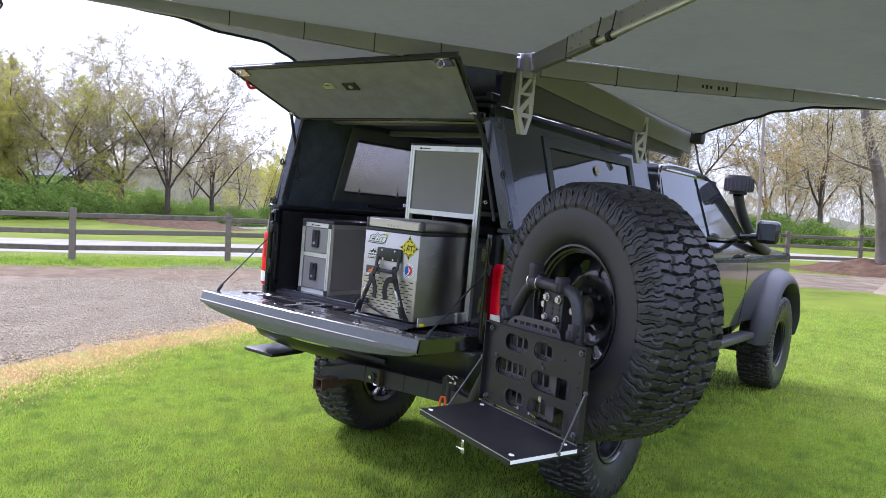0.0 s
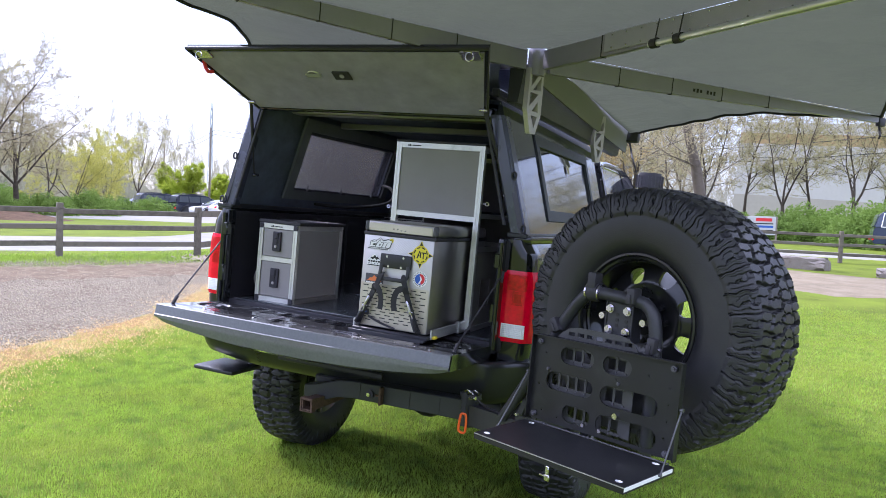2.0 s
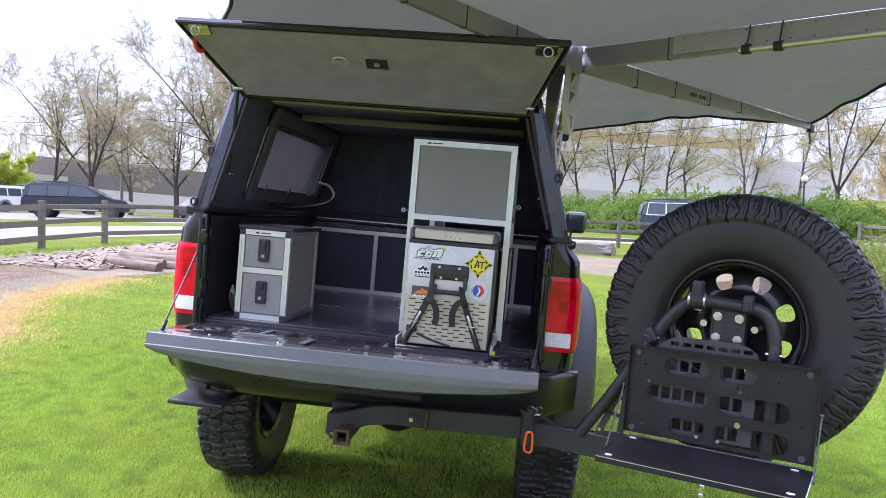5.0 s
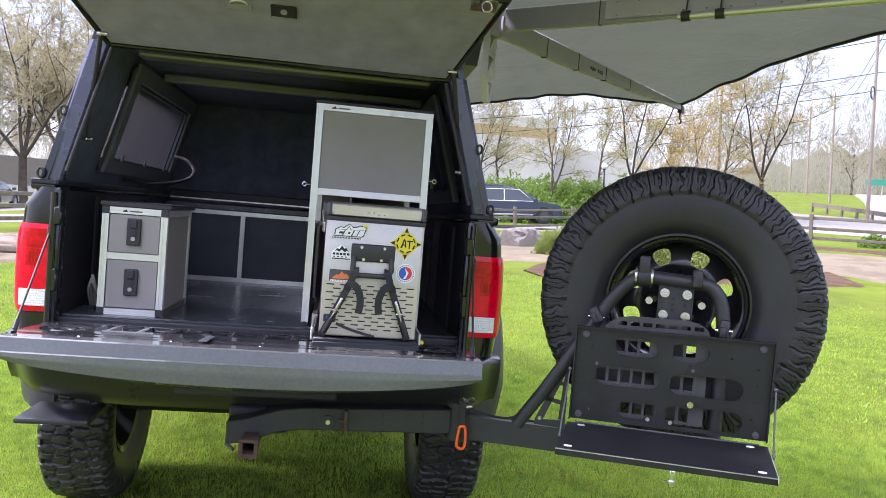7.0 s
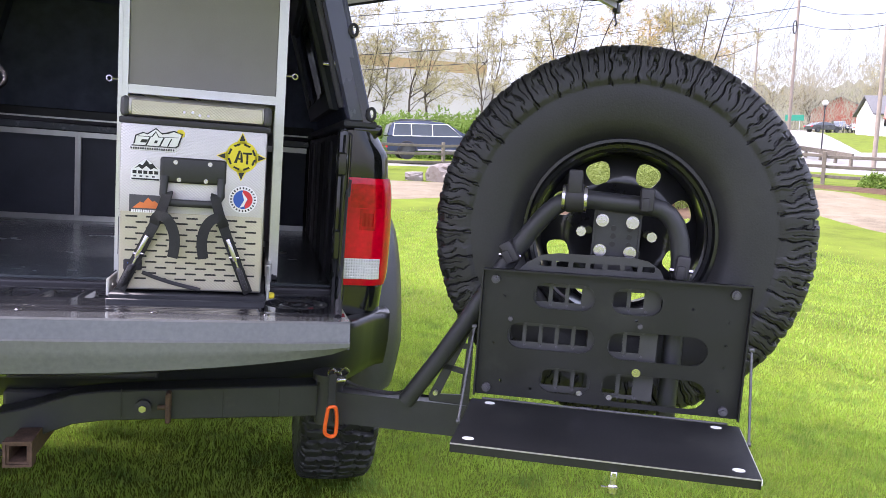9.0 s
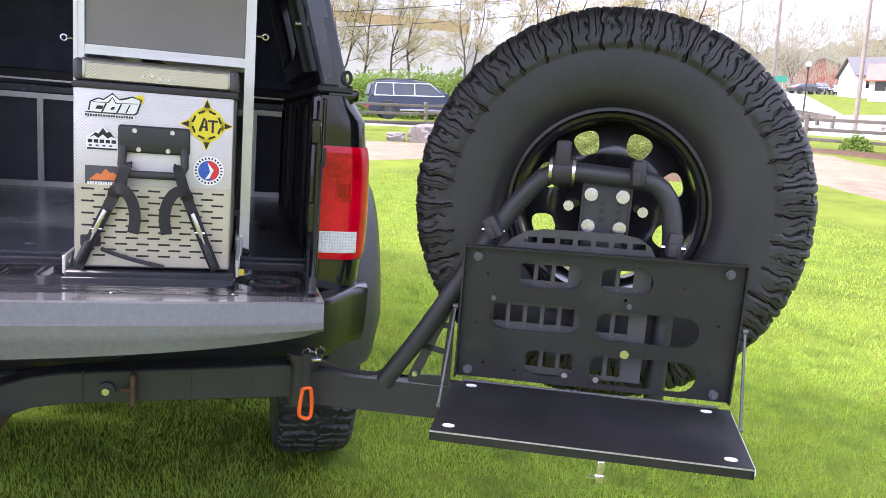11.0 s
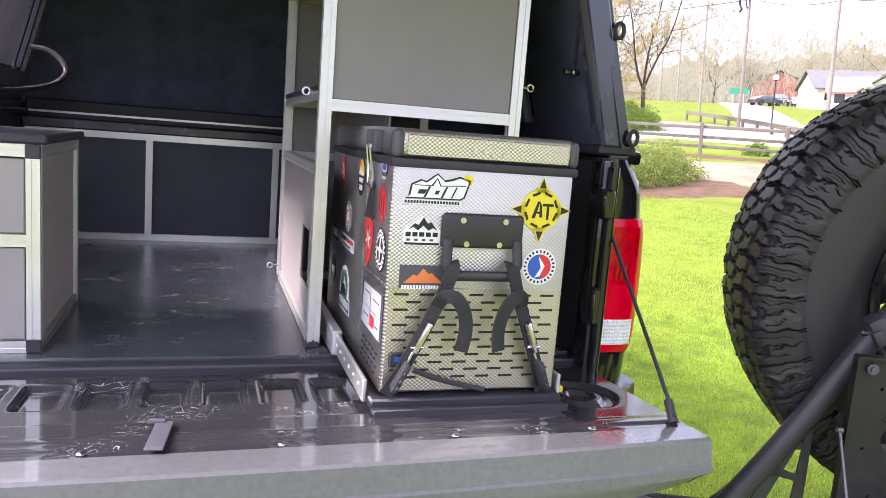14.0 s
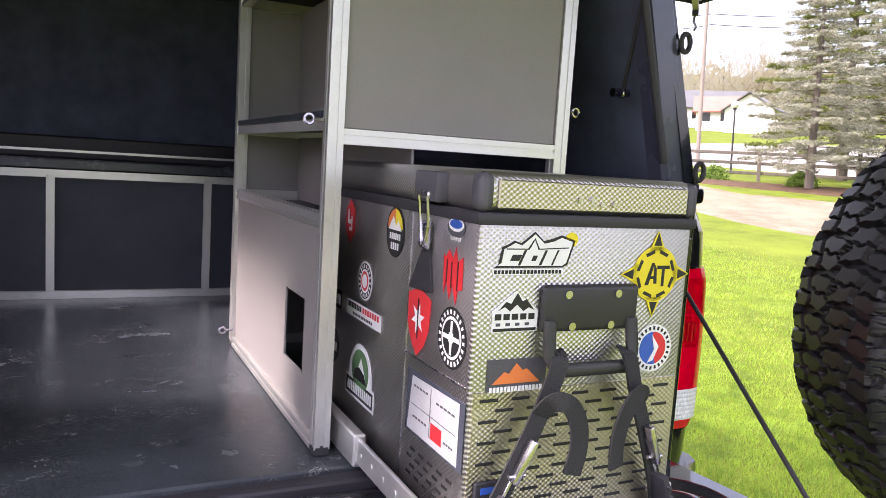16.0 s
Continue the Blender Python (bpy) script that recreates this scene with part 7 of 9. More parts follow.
def lawn(name, base, pale, deep):
    """Grass blades: broad drifts, palm-sized tufts and single blades each differ in tone."""
    leafy(name, base, 0.42, 0.5, 0.5, 0.7, 0.9, 0.0)
    m = MATS[name]
    n, l = m.node_tree.nodes, m.node_tree.links
    b = n["Principled BSDF"]
    b.inputs["Specular IOR Level"].default_value = 0.35
    src = b.inputs["Base Color"].links[0].from_socket
    tx = n.new("ShaderNodeTexCoord")
    for scale, colour, lo, hi, most in ((5.5, deep, 0.46, 0.70, 0.85), (1.1, pale, 0.50, 0.72, 0.7), (14.0, pale, 0.54, 0.74, 0.6)):
        q = n.new("ShaderNodeTexNoise")
        q.inputs["Scale"].default_value, q.inputs["Detail"].default_value = scale, 3
        l.new(tx.outputs["Object"], q.inputs["Vector"])
        r = n.new("ShaderNodeMapRange")
        r.inputs["From Min"].default_value, r.inputs["From Max"].default_value, r.inputs["To Max"].default_value = lo, hi, most
        l.new(q.outputs["Fac"], r.inputs[0])
        x = n.new("ShaderNodeMix")
        x.data_type = "RGBA"
        l.new(r.outputs[0], x.inputs[0]), l.new(src, x.inputs[6])
        x.inputs[7].default_value = (*colour, 1)
        src = x.outputs[2]
    l.new(src, b.inputs["Base Color"])
    l.new(src, n["Translucent BSDF"].inputs[0])


lawn("blade", (0.195, 0.285, 0.034), (0.32, 0.385, 0.056), (0.100, 0.180, 0.034))
leafy("straw_blade", (0.42, 0.29, 0.12), 0.3, 0.6, 0.5, 2.0, 0.9, 0.0)
mat("gravel_bed", (0.150, 0.124, 0.088), 0.95, 0.0, 0.40, 0.8, 45, 1.0, dirt=(0.085, 0.060, 0.040), dirt_at=0.54, bump_scale=60)
mat("straw", (0.20, 0.125, 0.052), 0.95, 0.0, 0.30, 3, 60, 0.8, dirt=(0.16, 0.20, 0.06), dirt_at=0.60, bump_scale=60)
mat("pebble", (0.155, 0.134, 0.095), 0.85, 0.0, 0.75, 4, 60, 0.3, island=1.6)
mat("dirt", (0.125, 0.095, 0.062), 0.95, 0.0, 0.45, 2.5, 35, 1.0, dirt=(0.075, 0.046, 0.030), dirt_at=0.56, bump_scale=40)
mat("mulch", (0.075, 0.046, 0.028), 0.95, 0.0, 0.45, 3, 50, 1.0, dirt=(0.115, 0.075, 0.046), dirt_at=0.6, bump_scale=40)
mat("asphalt", (0.200, 0.190, 0.168), 0.85, 0.0, 0.12, 0.5, 60, 0.5, dirt=(0.250, 0.240, 0.215), dirt_at=0.55)
mat("path_tan", (0.158, 0.128, 0.085), 0.95, 0.0, 0.30, 0.6, 40, 0.8, dirt=(0.21, 0.175, 0.125), dirt_at=0.56)
mat("bark", (0.075, 0.062, 0.050), 0.9, 0.0, 0.35, 4, 40, 0.8, obj_var=0.3)
mat("bark_pale", (0.105, 0.090, 0.074), 0.9, 0.0, 0.35, 4, 40, 0.8, obj_var=0.3)
leafy("bud_leaf", (0.265, 0.240, 0.125))
leafy("bud_gold", (0.34, 0.25, 0.085))
leafy("bud_green", (0.31, 0.30, 0.07))
leafy("bud_brown", (0.250, 0.220, 0.135))
leafy("spring_leaf", (0.26, 0.31, 0.03))
leafy("bush_leaf", (0.115, 0.175, 0.035))
leafy("juniper", (0.135, 0.165, 0.040), 0.3)
leafy("pine_needle", (0.10, 0.115, 0.030), 0.3)
leafy("spruce", (0.225, 0.225, 0.165), 0.3)
mat("rock", (0.22, 0.19, 0.165), 0.9, 0.0, 0.25, 3, 40, 1.0, dirt=(0.13, 0.105, 0.085), dirt_at=0.55, bump_scale=12)
mat("log_wood", (0.15, 0.115, 0.085), 0.9, 0.0, 0.35, 6, 60, 0.8, obj_var=0.5)
mat("chip", (0.19, 0.15, 0.115), 0.9, 0.0, 0.35, 6, 60, 0.3, island=0.9)
mat("end_grain", (0.085, 0.062, 0.05), 0.9, 0.0, 0.3, 15, 80, 0.4)
mat("brick_red", (0.28, 0.085, 0.06), 0.85, 0.0, 0.2, 2, 20, 0.3)
mat("siding", (0.72, 0.71, 0.68), 0.7, 0.0, 0.06, 0.6, 20, 0.1)
mat("roof_dark", (0.035, 0.037, 0.042), 0.8, 0.0, 0.2, 1, 10, 0.3)
mat("roof_grey", (0.10, 0.098, 0.096), 0.85, 0.0, 0.2, 1, 10, 0.3)
mat("roof_red", (0.30, 0.12, 0.09), 0.85, 0.0, 0.2, 1, 10, 0.3)
mat("hall_grey", (0.36, 0.33, 0.28), 0.7, 0.0, 0.08, 0.15, 3, 0.1)
mat("hall_white", (0.46, 0.44, 0.41), 0.7, 0.0, 0.06, 0.15, 3, 0.1)
mat("hall_orange", (0.36, 0.25, 0.12), 0.7, 0.0, 0.08, 0.15, 3, 0.1)
mat("pole_wood", (0.24, 0.20, 0.165), 0.9, 0.0, 0.25, 2, 30, 0.4)
mat("wire", (0.05, 0.05, 0.055), 0.6, 0.0, 0.1)
mat("galv", (0.45, 0.48, 0.50), 0.5, 0.5, 0.1)
mat("car_dark", (0.018, 0.022, 0.035), 0.2, 0.0, 0.2, 2, 30, 0.0, coat=1.0)
mat("car_white", (0.72, 0.72, 0.72), 0.25, 0.0, 0.04, 2, 30, 0.0, coat=1.0)
mat("car_grey", (0.07, 0.073, 0.078), 0.25, 0.3, 0.1, 2, 30, 0.0, coat=1.0)
mat("sign_green", (0.02, 0.22, 0.14), 0.6, 0.0, 0.05)
for name in ("turf", "gravel_bed", "straw", "pebble", "dirt", "mulch", "asphalt", "path_tan", "bark", "bark_pale"):
    # loose, porous ground has no sheen at a low angle
    MATS[name].node_tree.nodes["Principled BSDF"].inputs["Specular IOR Level"].default_value = 0.08


def gz_np(x, y):
    r = np.hypot(x, y - 1.5)
    t = np.clip((r - 4) / 12, 0, 1)
    k = t * t * (3 - 2 * t)
    d = np.hypot(x, y)
    h = np.clip(((0.68 * x + 0.733 * y) / np.maximum(d, 0.01) - 0.80) / 0.15, 0, 1)
    hill = (0.055 * np.clip(d - 42, 0, 63) + 0.028 * np.maximum(0, d - 105)) * h * h * (3 - 2 * h)
    c = np.clip(((-0.643 * x + 0.766 * y) / np.maximum(d, 0.01) - 0.93) / 0.035, 0, 1)
    dip = 0.030 * np.clip(d - 28, 0, 60) * c * c * (3 - 2 * c)
    w = 0.72 * x + 0.69 * y
    b0, b1 = np.clip((w - 15) / 12, 0, 1), np.clip((w / np.maximum(d, 0.01) - 0.86) / 0.09, 0, 1)
    berm = 0.40 * b0 * b0 * (3 - 2 * b0) * b1 * b1 * (3 - 2 * b1)
    return (0.022 * x + 0.022 * y - 0.022) * (1 - k) + (0.033 * x + 0.031 * y - 0.02) * k + hill - dip + berm


def fast_mesh(name, co, faces, material, smooth=False):
    me = bpy.data.meshes.new(name)
    co = np.asarray(co, dtype=np.float32)
    faces = np.asarray(faces, dtype=np.int32)
    k = faces.shape[1]
    me.vertices.add(len(co)), me.loops.add(faces.size), me.polygons.add(len(faces))
    me.vertices.foreach_set("co", co.ravel())
    me.loops.foreach_set("vertex_index", faces.ravel())
    me.polygons.foreach_set("loop_start", np.arange(0, faces.size, k, dtype=np.int32))
    if smooth:
        me.polygons.foreach_set("use_smooth", np.ones(len(faces), dtype=bool))
    me.update(calc_edges=True)
    me.materials.append(MATS[material])
    return me


def axis(reach, near, fine, grow):
    out = [0.0]
    for sign in (-1, 1):
        x, s = 0.0, fine
        while abs(x) < reach:
            s = fine if abs(x) < near else s * grow
            x += sign * s
            out.append(x)
    return np.array(sorted(out))


xs, ys = axis(600, 40, 0.7, 1.2), axis(600, 44, 0.7, 1.2)
gx_, gy_ = np.meshgrid(xs, ys, indexing="ij")
rr_ = np.hypot(gx_, gy_)
cap = np.minimum(1, 130 / np.maximum(rr_, 1e-6))
gzz = gz_np(gx_ * cap, gy_ * cap) + (rr_ > 130) * (0.056 * gx_ + 0.010 * gy_) * (1 - cap)
co = np.stack([gx_, gy_, gzz], -1).reshape(-1, 3)
ii, jj = np.meshgrid(np.arange(len(xs) - 1), np.arange(len(ys) - 1), indexing="ij")
n2 = len(ys)
fc = np.stack([ii * n2 + jj, (ii + 1) * n2 + jj, (ii + 1) * n2 + jj + 1, ii * n2 + jj + 1], -1).reshape(-1, 4)
solo("ground", fast_mesh("ground", co, fc, "turf", True), "", "mown bright green lawn round the truck", "lawn", kind="structure")


def band(name, inner, outer, material, lift, label, category, sub=10, rag=0.12, seed=0):
    """A strip of ground cover between two lines, lying just over the lawn, with ragged edges."""
    def dense(line):
        line = [Vector((*p, 0)) for p in line]
        out = []
        for i in range(len(line) - 1):
            p0, p1, p2, p3 = line[max(0, i - 1)], line[i], line[i + 1], line[min(len(line) - 1, i + 2)]
            for k in range(sub):
                t = k / sub
                out.append(0.5 * (2 * p1 + (p2 - p0) * t + (2 * p0 - 5 * p1 + 4 * p2 - p3) * t * t + (3 * p1 - p0 - 3 * p2 + p3) * t ** 3))
        return out + [line[-1]]
    a, b = dense(inner), dense(outer)
    bm = B()
    rows = []
    for i, (p, q) in enumerate(zip(a, b)):
        j = rag * noise.noise(Vector((i * 0.45, seed, 0.0)))
        d = (q - p).normalized()
        p, q = p - d * j, q + d * rag * noise.noise(Vector((i * 0.45, seed + 9, 0.0)))
        n = 10
        rows.append([bm.verts.new((v.x, v.y, ground_z(v.x, v.y) + (lift if 0 < k < n else -0.01))) for k, v in ((k, p.lerp(q, k / n)) for k in range(n + 1))])
    for u, v in zip(rows, rows[1:]):
        for k in range(10):
            bm.faces.new((u[k], u[k + 1], v[k + 1], v[k]))
    return solo(name, bm, material, label, category, kind="structure", smooth=True)


LAWN_EDGE = [(-3.2, -6.0), (-3.6, -2.5), (-3.85, -0.2), (-4.25, 1.1), (-4.6, 2.9), (-5.1, 4.4), (-6.3, 6.8), (-6.5, 9.0), (-5.4, 11.6), (-4.0, 14.0), (-1.6, 16.2), (0.6, 16.9)]
FAR_EDGE = [(-19.0, -4.0), (-15.5, 0.6), (-13.2, 3.7), (-12.2, 4.9), (-10.9, 6.4), (-10.2, 7.9), (-9.6, 9.4), (-9.2, 11.2), (-8.8, 14.0), (-6.5, 18.4), (-3.0, 21.2), (0.2, 23.0)]
band("gravel_drive", LAWN_EDGE, FAR_EDGE, "gravel_bed", 0.012, "grey gravel drive beside the lawn", "gravel drive", rag=0.5, seed=1)
band("dirt_strip", [(x + 2.0, y - 1.2) for x, y in FAR_EDGE[1:9]], [(x - 0.1, y + 0.1) for x, y in FAR_EDGE[1:9]], "dirt", 0.019, "brown bare dirt between gravel and verge", "dirt", rag=0.5, seed=2)
band("straw_edge", [(x + 0.25, y - 0.1) for x, y in LAWN_EDGE[:8]], [(x - 0.55, y + 0.2) for x, y in LAWN_EDGE[:8]], "straw", 0.016, "strip of dry straw-coloured turf at the gravel edge", "dry grass", rag=0.45, seed=3)
band("mulch_strip", [(-6.6, 8.8), (-5.6, 11.4), (-4.3, 13.8), (-2.0, 16.0)], [(-10.2, 11.0), (-9.9, 14.8), (-8.6, 18.0), (-5.8, 20.6)], "path_tan", 0.020, "bare tan soil under the log pile", "bare soil", rag=0.3, seed=4)
band("path", [(0.4, 16.8), (3.3, 15.0), (4.8, 15.6), (9.0, 16.2), (12.6, 13.6), (12.4, 10.4), (12.4, 8.2), (14.0, 2.0)], [(0.2, 23.0), (3.4, 22.2), (6.5, 21.6), (13.5, 20.5), (17.6, 18.2), (17.4, 15.2), (18.4, 13.4), (21.0, 5.0)], "path_tan", 0.014, "pale dirt and gravel path curving behind the lawn", "path", rag=0.3, seed=5)
band("mulch_bed", [(14.0, 22.0), (17.2, 19.4), (18.2, 17.2), (19.0, 15.0), (20.4, 12.0), (23.0, 5.0)], [(15.5, 23.4), (18.6, 20.8), (20.3, 19.4), (21.6, 17.6), (24.0, 14.6), (28.0, 5.0)], "mulch", 0.03, "brown mulch planting bed", "mulch bed", rag=0.3, seed=6)
band("hedge_bed", [(4.6, 12.4), (5.2, 12.0), (6.4, 12.0), (9.0, 12.2), (12.0, 12.4)], [(4.4, 13.8), (5.6, 16.0), (7.5, 17.2), (10.5, 16.8), (12.8, 15.0)], "mulch", 0.028, "brown soil under the hedge", "soil", rag=0.25, seed=7)
ROAD_IN = [(-30, -6), (-19.5, 2.0), (-15.2, 6.8), (-13.0, 9.6), (-11.8, 12.2), (-12.4, 16.4), (-11.0, 20.4), (-8.0, 25.0), (-3.0, 28.8), (4.0, 31.4), (12.0, 33.0), (24.0, 36.0), (38.0, 44.0)]
ROAD_OUT = [(-36, -2), (-24.0, 5.0), (-19.4, 9.6), (-17.0, 12.6), (-16.0, 15.4), (-16.6, 19.0), (-15.0, 24.2), (-11.0, 30.0), (-4.5, 34.6), (4.0, 37.0), (12.0, 39.0), (22.0, 43.0), (34.0, 51.0)]
band("road", ROAD_IN, ROAD_OUT, "asphalt", 0.022, "pale grey asphalt road beyond the fence", "road", rag=0.05, seed=8)
band("car_park", [(-50, 8), (-36, 18), (-24, 26), (-17.5, 31), (-12.5, 36)], [(-70, 30), (-52, 44), (-36, 52), (-26, 54), (-16, 52)], "asphalt", 0.022, "grey asphalt car park", "car park", rag=0.1, seed=9)
band("side_road", [(23, 38), (30, 30), (33, 24), (36, 16), (44, 0)], [(31, 46), (46, 47), (56, 45), (63, 36), (70, 16)], "asphalt", 0.024, "grey side road", "road", rag=0.1, seed=10)
band("far_road", [(36, 44), (52, 66), (70, 92), (95, 125)], [(41.5, 42.5), (57.5, 64.5), (76, 90.5), (101, 123)], "asphalt", 0.03, "grey road running away uphill", "road", rag=0.1, seed=11)

# ---- grass, gravel and litter ----


def in_gravel(x, y):
    """How far inside the drive a place lies, roughly, from the lawn's edge line."""
    ey = np.array([p[1] for p in LAWN_EDGE])
    ex = np.array([p[0] for p in LAWN_EDGE])
    return np.interp(y, ey, ex) - x


def blades(n, x0, x1, y0, y1, h, w, seed, edge=True):
    g = np.random.default_rng(seed)
    x, y = g.uniform(x0, x1, n), g.uniform(y0, y1, n)
    x, y = x + g.normal(0, 0.45, n), y + g.normal(0, 0.45, n)
    patch = np.sin(x * 2.1 + 1.3 * np.sin(y * 1.7)) * np.sin(y * 2.4 + x) * 0.5 + 0.5
    keep = np.ones(n, bool)
    if edge:
        keep = in_gravel(x, y) < g.uniform(-0.35, 0.45, n)
    x, y, patch = x[keep], y[keep], patch[keep]
    n = len(x)
    z = gz_np(x, y)
    a = g.uniform(0, 2 * np.pi, n)
    tuft = np.sin(x * 17 + 3 * np.sin(y * 5.1)) * np.sin(y * 19 + 3 * np.sin(x * 6.3)) * 0.5 + 0.5
    hh = h * g.uniform(0.5, 1.2, n) * (0.65 + 0.3 * patch + 0.45 * tuft)
    lean = g.uniform(0.1, 0.9, n) * hh
    la = 2.6 * np.sin(x * 3.3 + 1.7 * np.sin(y * 2.3)) + 1.9 * np.sin(y * 7.7 + x * 2.9) + g.normal(0, 1.3, n)
    ww = w * g.uniform(0.7, 1.3, n) / 2
    dx, dy = np.cos(a) * ww, np.sin(a) * ww
    p0 = np.stack([x - dx, y - dy, z - 0.004], -1)
    p1 = np.stack([x + dx, y + dy, z - 0.004], -1)
    p2 = np.stack([x + np.cos(la) * lean, y + np.sin(la) * lean, z + hh], -1)
    co = np.stack([p0, p1, p2], 1).reshape(-1, 3)
    return co, np.arange(3 * n).reshape(-1, 3)


co1, f1 = blades(520000, -5.2, 4.4, -1.9, 4.2, 0.032, 0.0050, 1)
co2, f2 = blades(160000, -7.0, 9.0, 4.2, 12.5, 0.036, 0.010, 2)
co3, f3 = blades(60000, -4.6, 5.5, -4.5, -1.9, 0.034, 0.008, 3)
co4, f4 = blades(50000, 4.4, 12.0, -2.0, 4.2, 0.036, 0.012, 4)
solo("grass", fast_mesh("grass", np.concatenate([co1, co2, co3, co4]), np.concatenate([f1, f2 + len(co1), f3 + len(co1) + len(co2), f4 + len(co1) + len(co2) + len(co3)]), "blade"), "", "short fresh green grass blades on the lawn", "grass", kind="stuff")
# dry straw lying along the gravel's edge
g = np.random.default_rng(21)
n = 42000
y = g.uniform(-4.0, 9.5, n)
x = np.interp(y, [p[1] for p in LAWN_EDGE], [p[0] for p in LAWN_EDGE]) + 0.05 + g.normal(0, 0.33, n) + 0.22 * np.sin(y * 2.7) * np.sin(y * 1.1)
z = gz_np(x, y) + 0.014
a, r = g.uniform(0, 6.28, n), g.uniform(0.012, 0.035, n)
dx, dy = np.cos(a), np.sin(a)
co = np.stack([np.stack([x - dy * 0.0035, y + dx * 0.0035, z], -1), np.stack([x + dy * 0.0035, y - dx * 0.0035, z], -1), np.stack([x + dx * r, y + dy * r, z + g.uniform(0.002, 0.022, n)], -1)], 1).reshape(-1, 3)
solo("straw", fast_mesh("straw", co, np.arange(3 * n).reshape(-1, 3), "straw_blade"), "", "dry tan straw scattered along the gravel edge", "straw", kind="stuff")
# thin grass strip along the fence
g = np.random.default_rng(12)
n = 30000
t = g.uniform(0, 1, n)
fx = np.interp(t, np.linspace(0, 1, 7), [-18, -14.6, -13.0, -11.2, -10.4, -10.0, -9.4]) + g.normal(0, 0.5, n)
fy = np.interp(t, np.linspace(0, 1, 7), [-1, 4.0, 6.2, 8.9, 10.8, 13.6, 17.0]) + g.normal(0, 0.5, n)
a = g.uniform(0, 6.28, n)
z = gz_np(fx, fy)
w, h = 0.010, g.uniform(0.03, 0.075, n)
co = np.stack([np.stack([fx - w * np.cos(a), fy - w * np.sin(a), z], -1), np.stack([fx + w * np.cos(a), fy + w * np.sin(a), z], -1), np.stack([fx + g.normal(0, 0.03, n), fy + g.normal(0, 0.03, n), z + h], -1)], 1).reshape(-1, 3)
solo("verge_grass", fast_mesh("verge_grass", co, np.arange(3 * n).reshape(-1, 3), "blade"), "", "rough grass verge along the fence", "grass", kind="stuff")


def pebbles(n, seed, r0, r1):
    g = np.random.default_rng(seed)
    y = g.uniform(-3.0, 11.5, n)
    ex = np.interp(y, [p[1] for p in LAWN_EDGE], [p[0] for p in LAWN_EDGE])
    x = ex - 0.35 - g.uniform(0, 1, n) ** 1.3 * 5.2
    r = g.uniform(r0, r1, n)
    z = gz_np(x, y) + 0.012
    base = np.array([(1, 0, 0), (-1, 0, 0), (0, 1, 0), (0, -1, 0), (0, 0, 0.8), (0, 0, -0.6)], float)
    rot = g.uniform(0, 6.28, n)
    v = base[None] * g.uniform(0.6, 1.3, (n, 6, 1)) * r[:, None, None]
    c, s = np.cos(rot)[:, None], np.sin(rot)[:, None]
    vx, vy = v[..., 0] * c - v[..., 1] * s, v[..., 0] * s + v[..., 1] * c
    co = np.stack([vx + x[:, None], vy + y[:, None], v[..., 2] + z[:, None]], -1).reshape(-1, 3)
    f = np.array([(0, 2, 4), (2, 1, 4), (1, 3, 4), (3, 0, 4), (2, 0, 5), (1, 2, 5), (3, 1, 5), (0, 3, 5)])
    return co, (np.arange(n)[:, None, None] * 6 + f[None]).reshape(-1, 3)


co, f = pebbles(58000, 5, 0.006, 0.019)
solo("gravel", fast_mesh("gravel", co, f, "pebble"), "", "loose pale grey gravel stones", "gravel", kind="stuff")


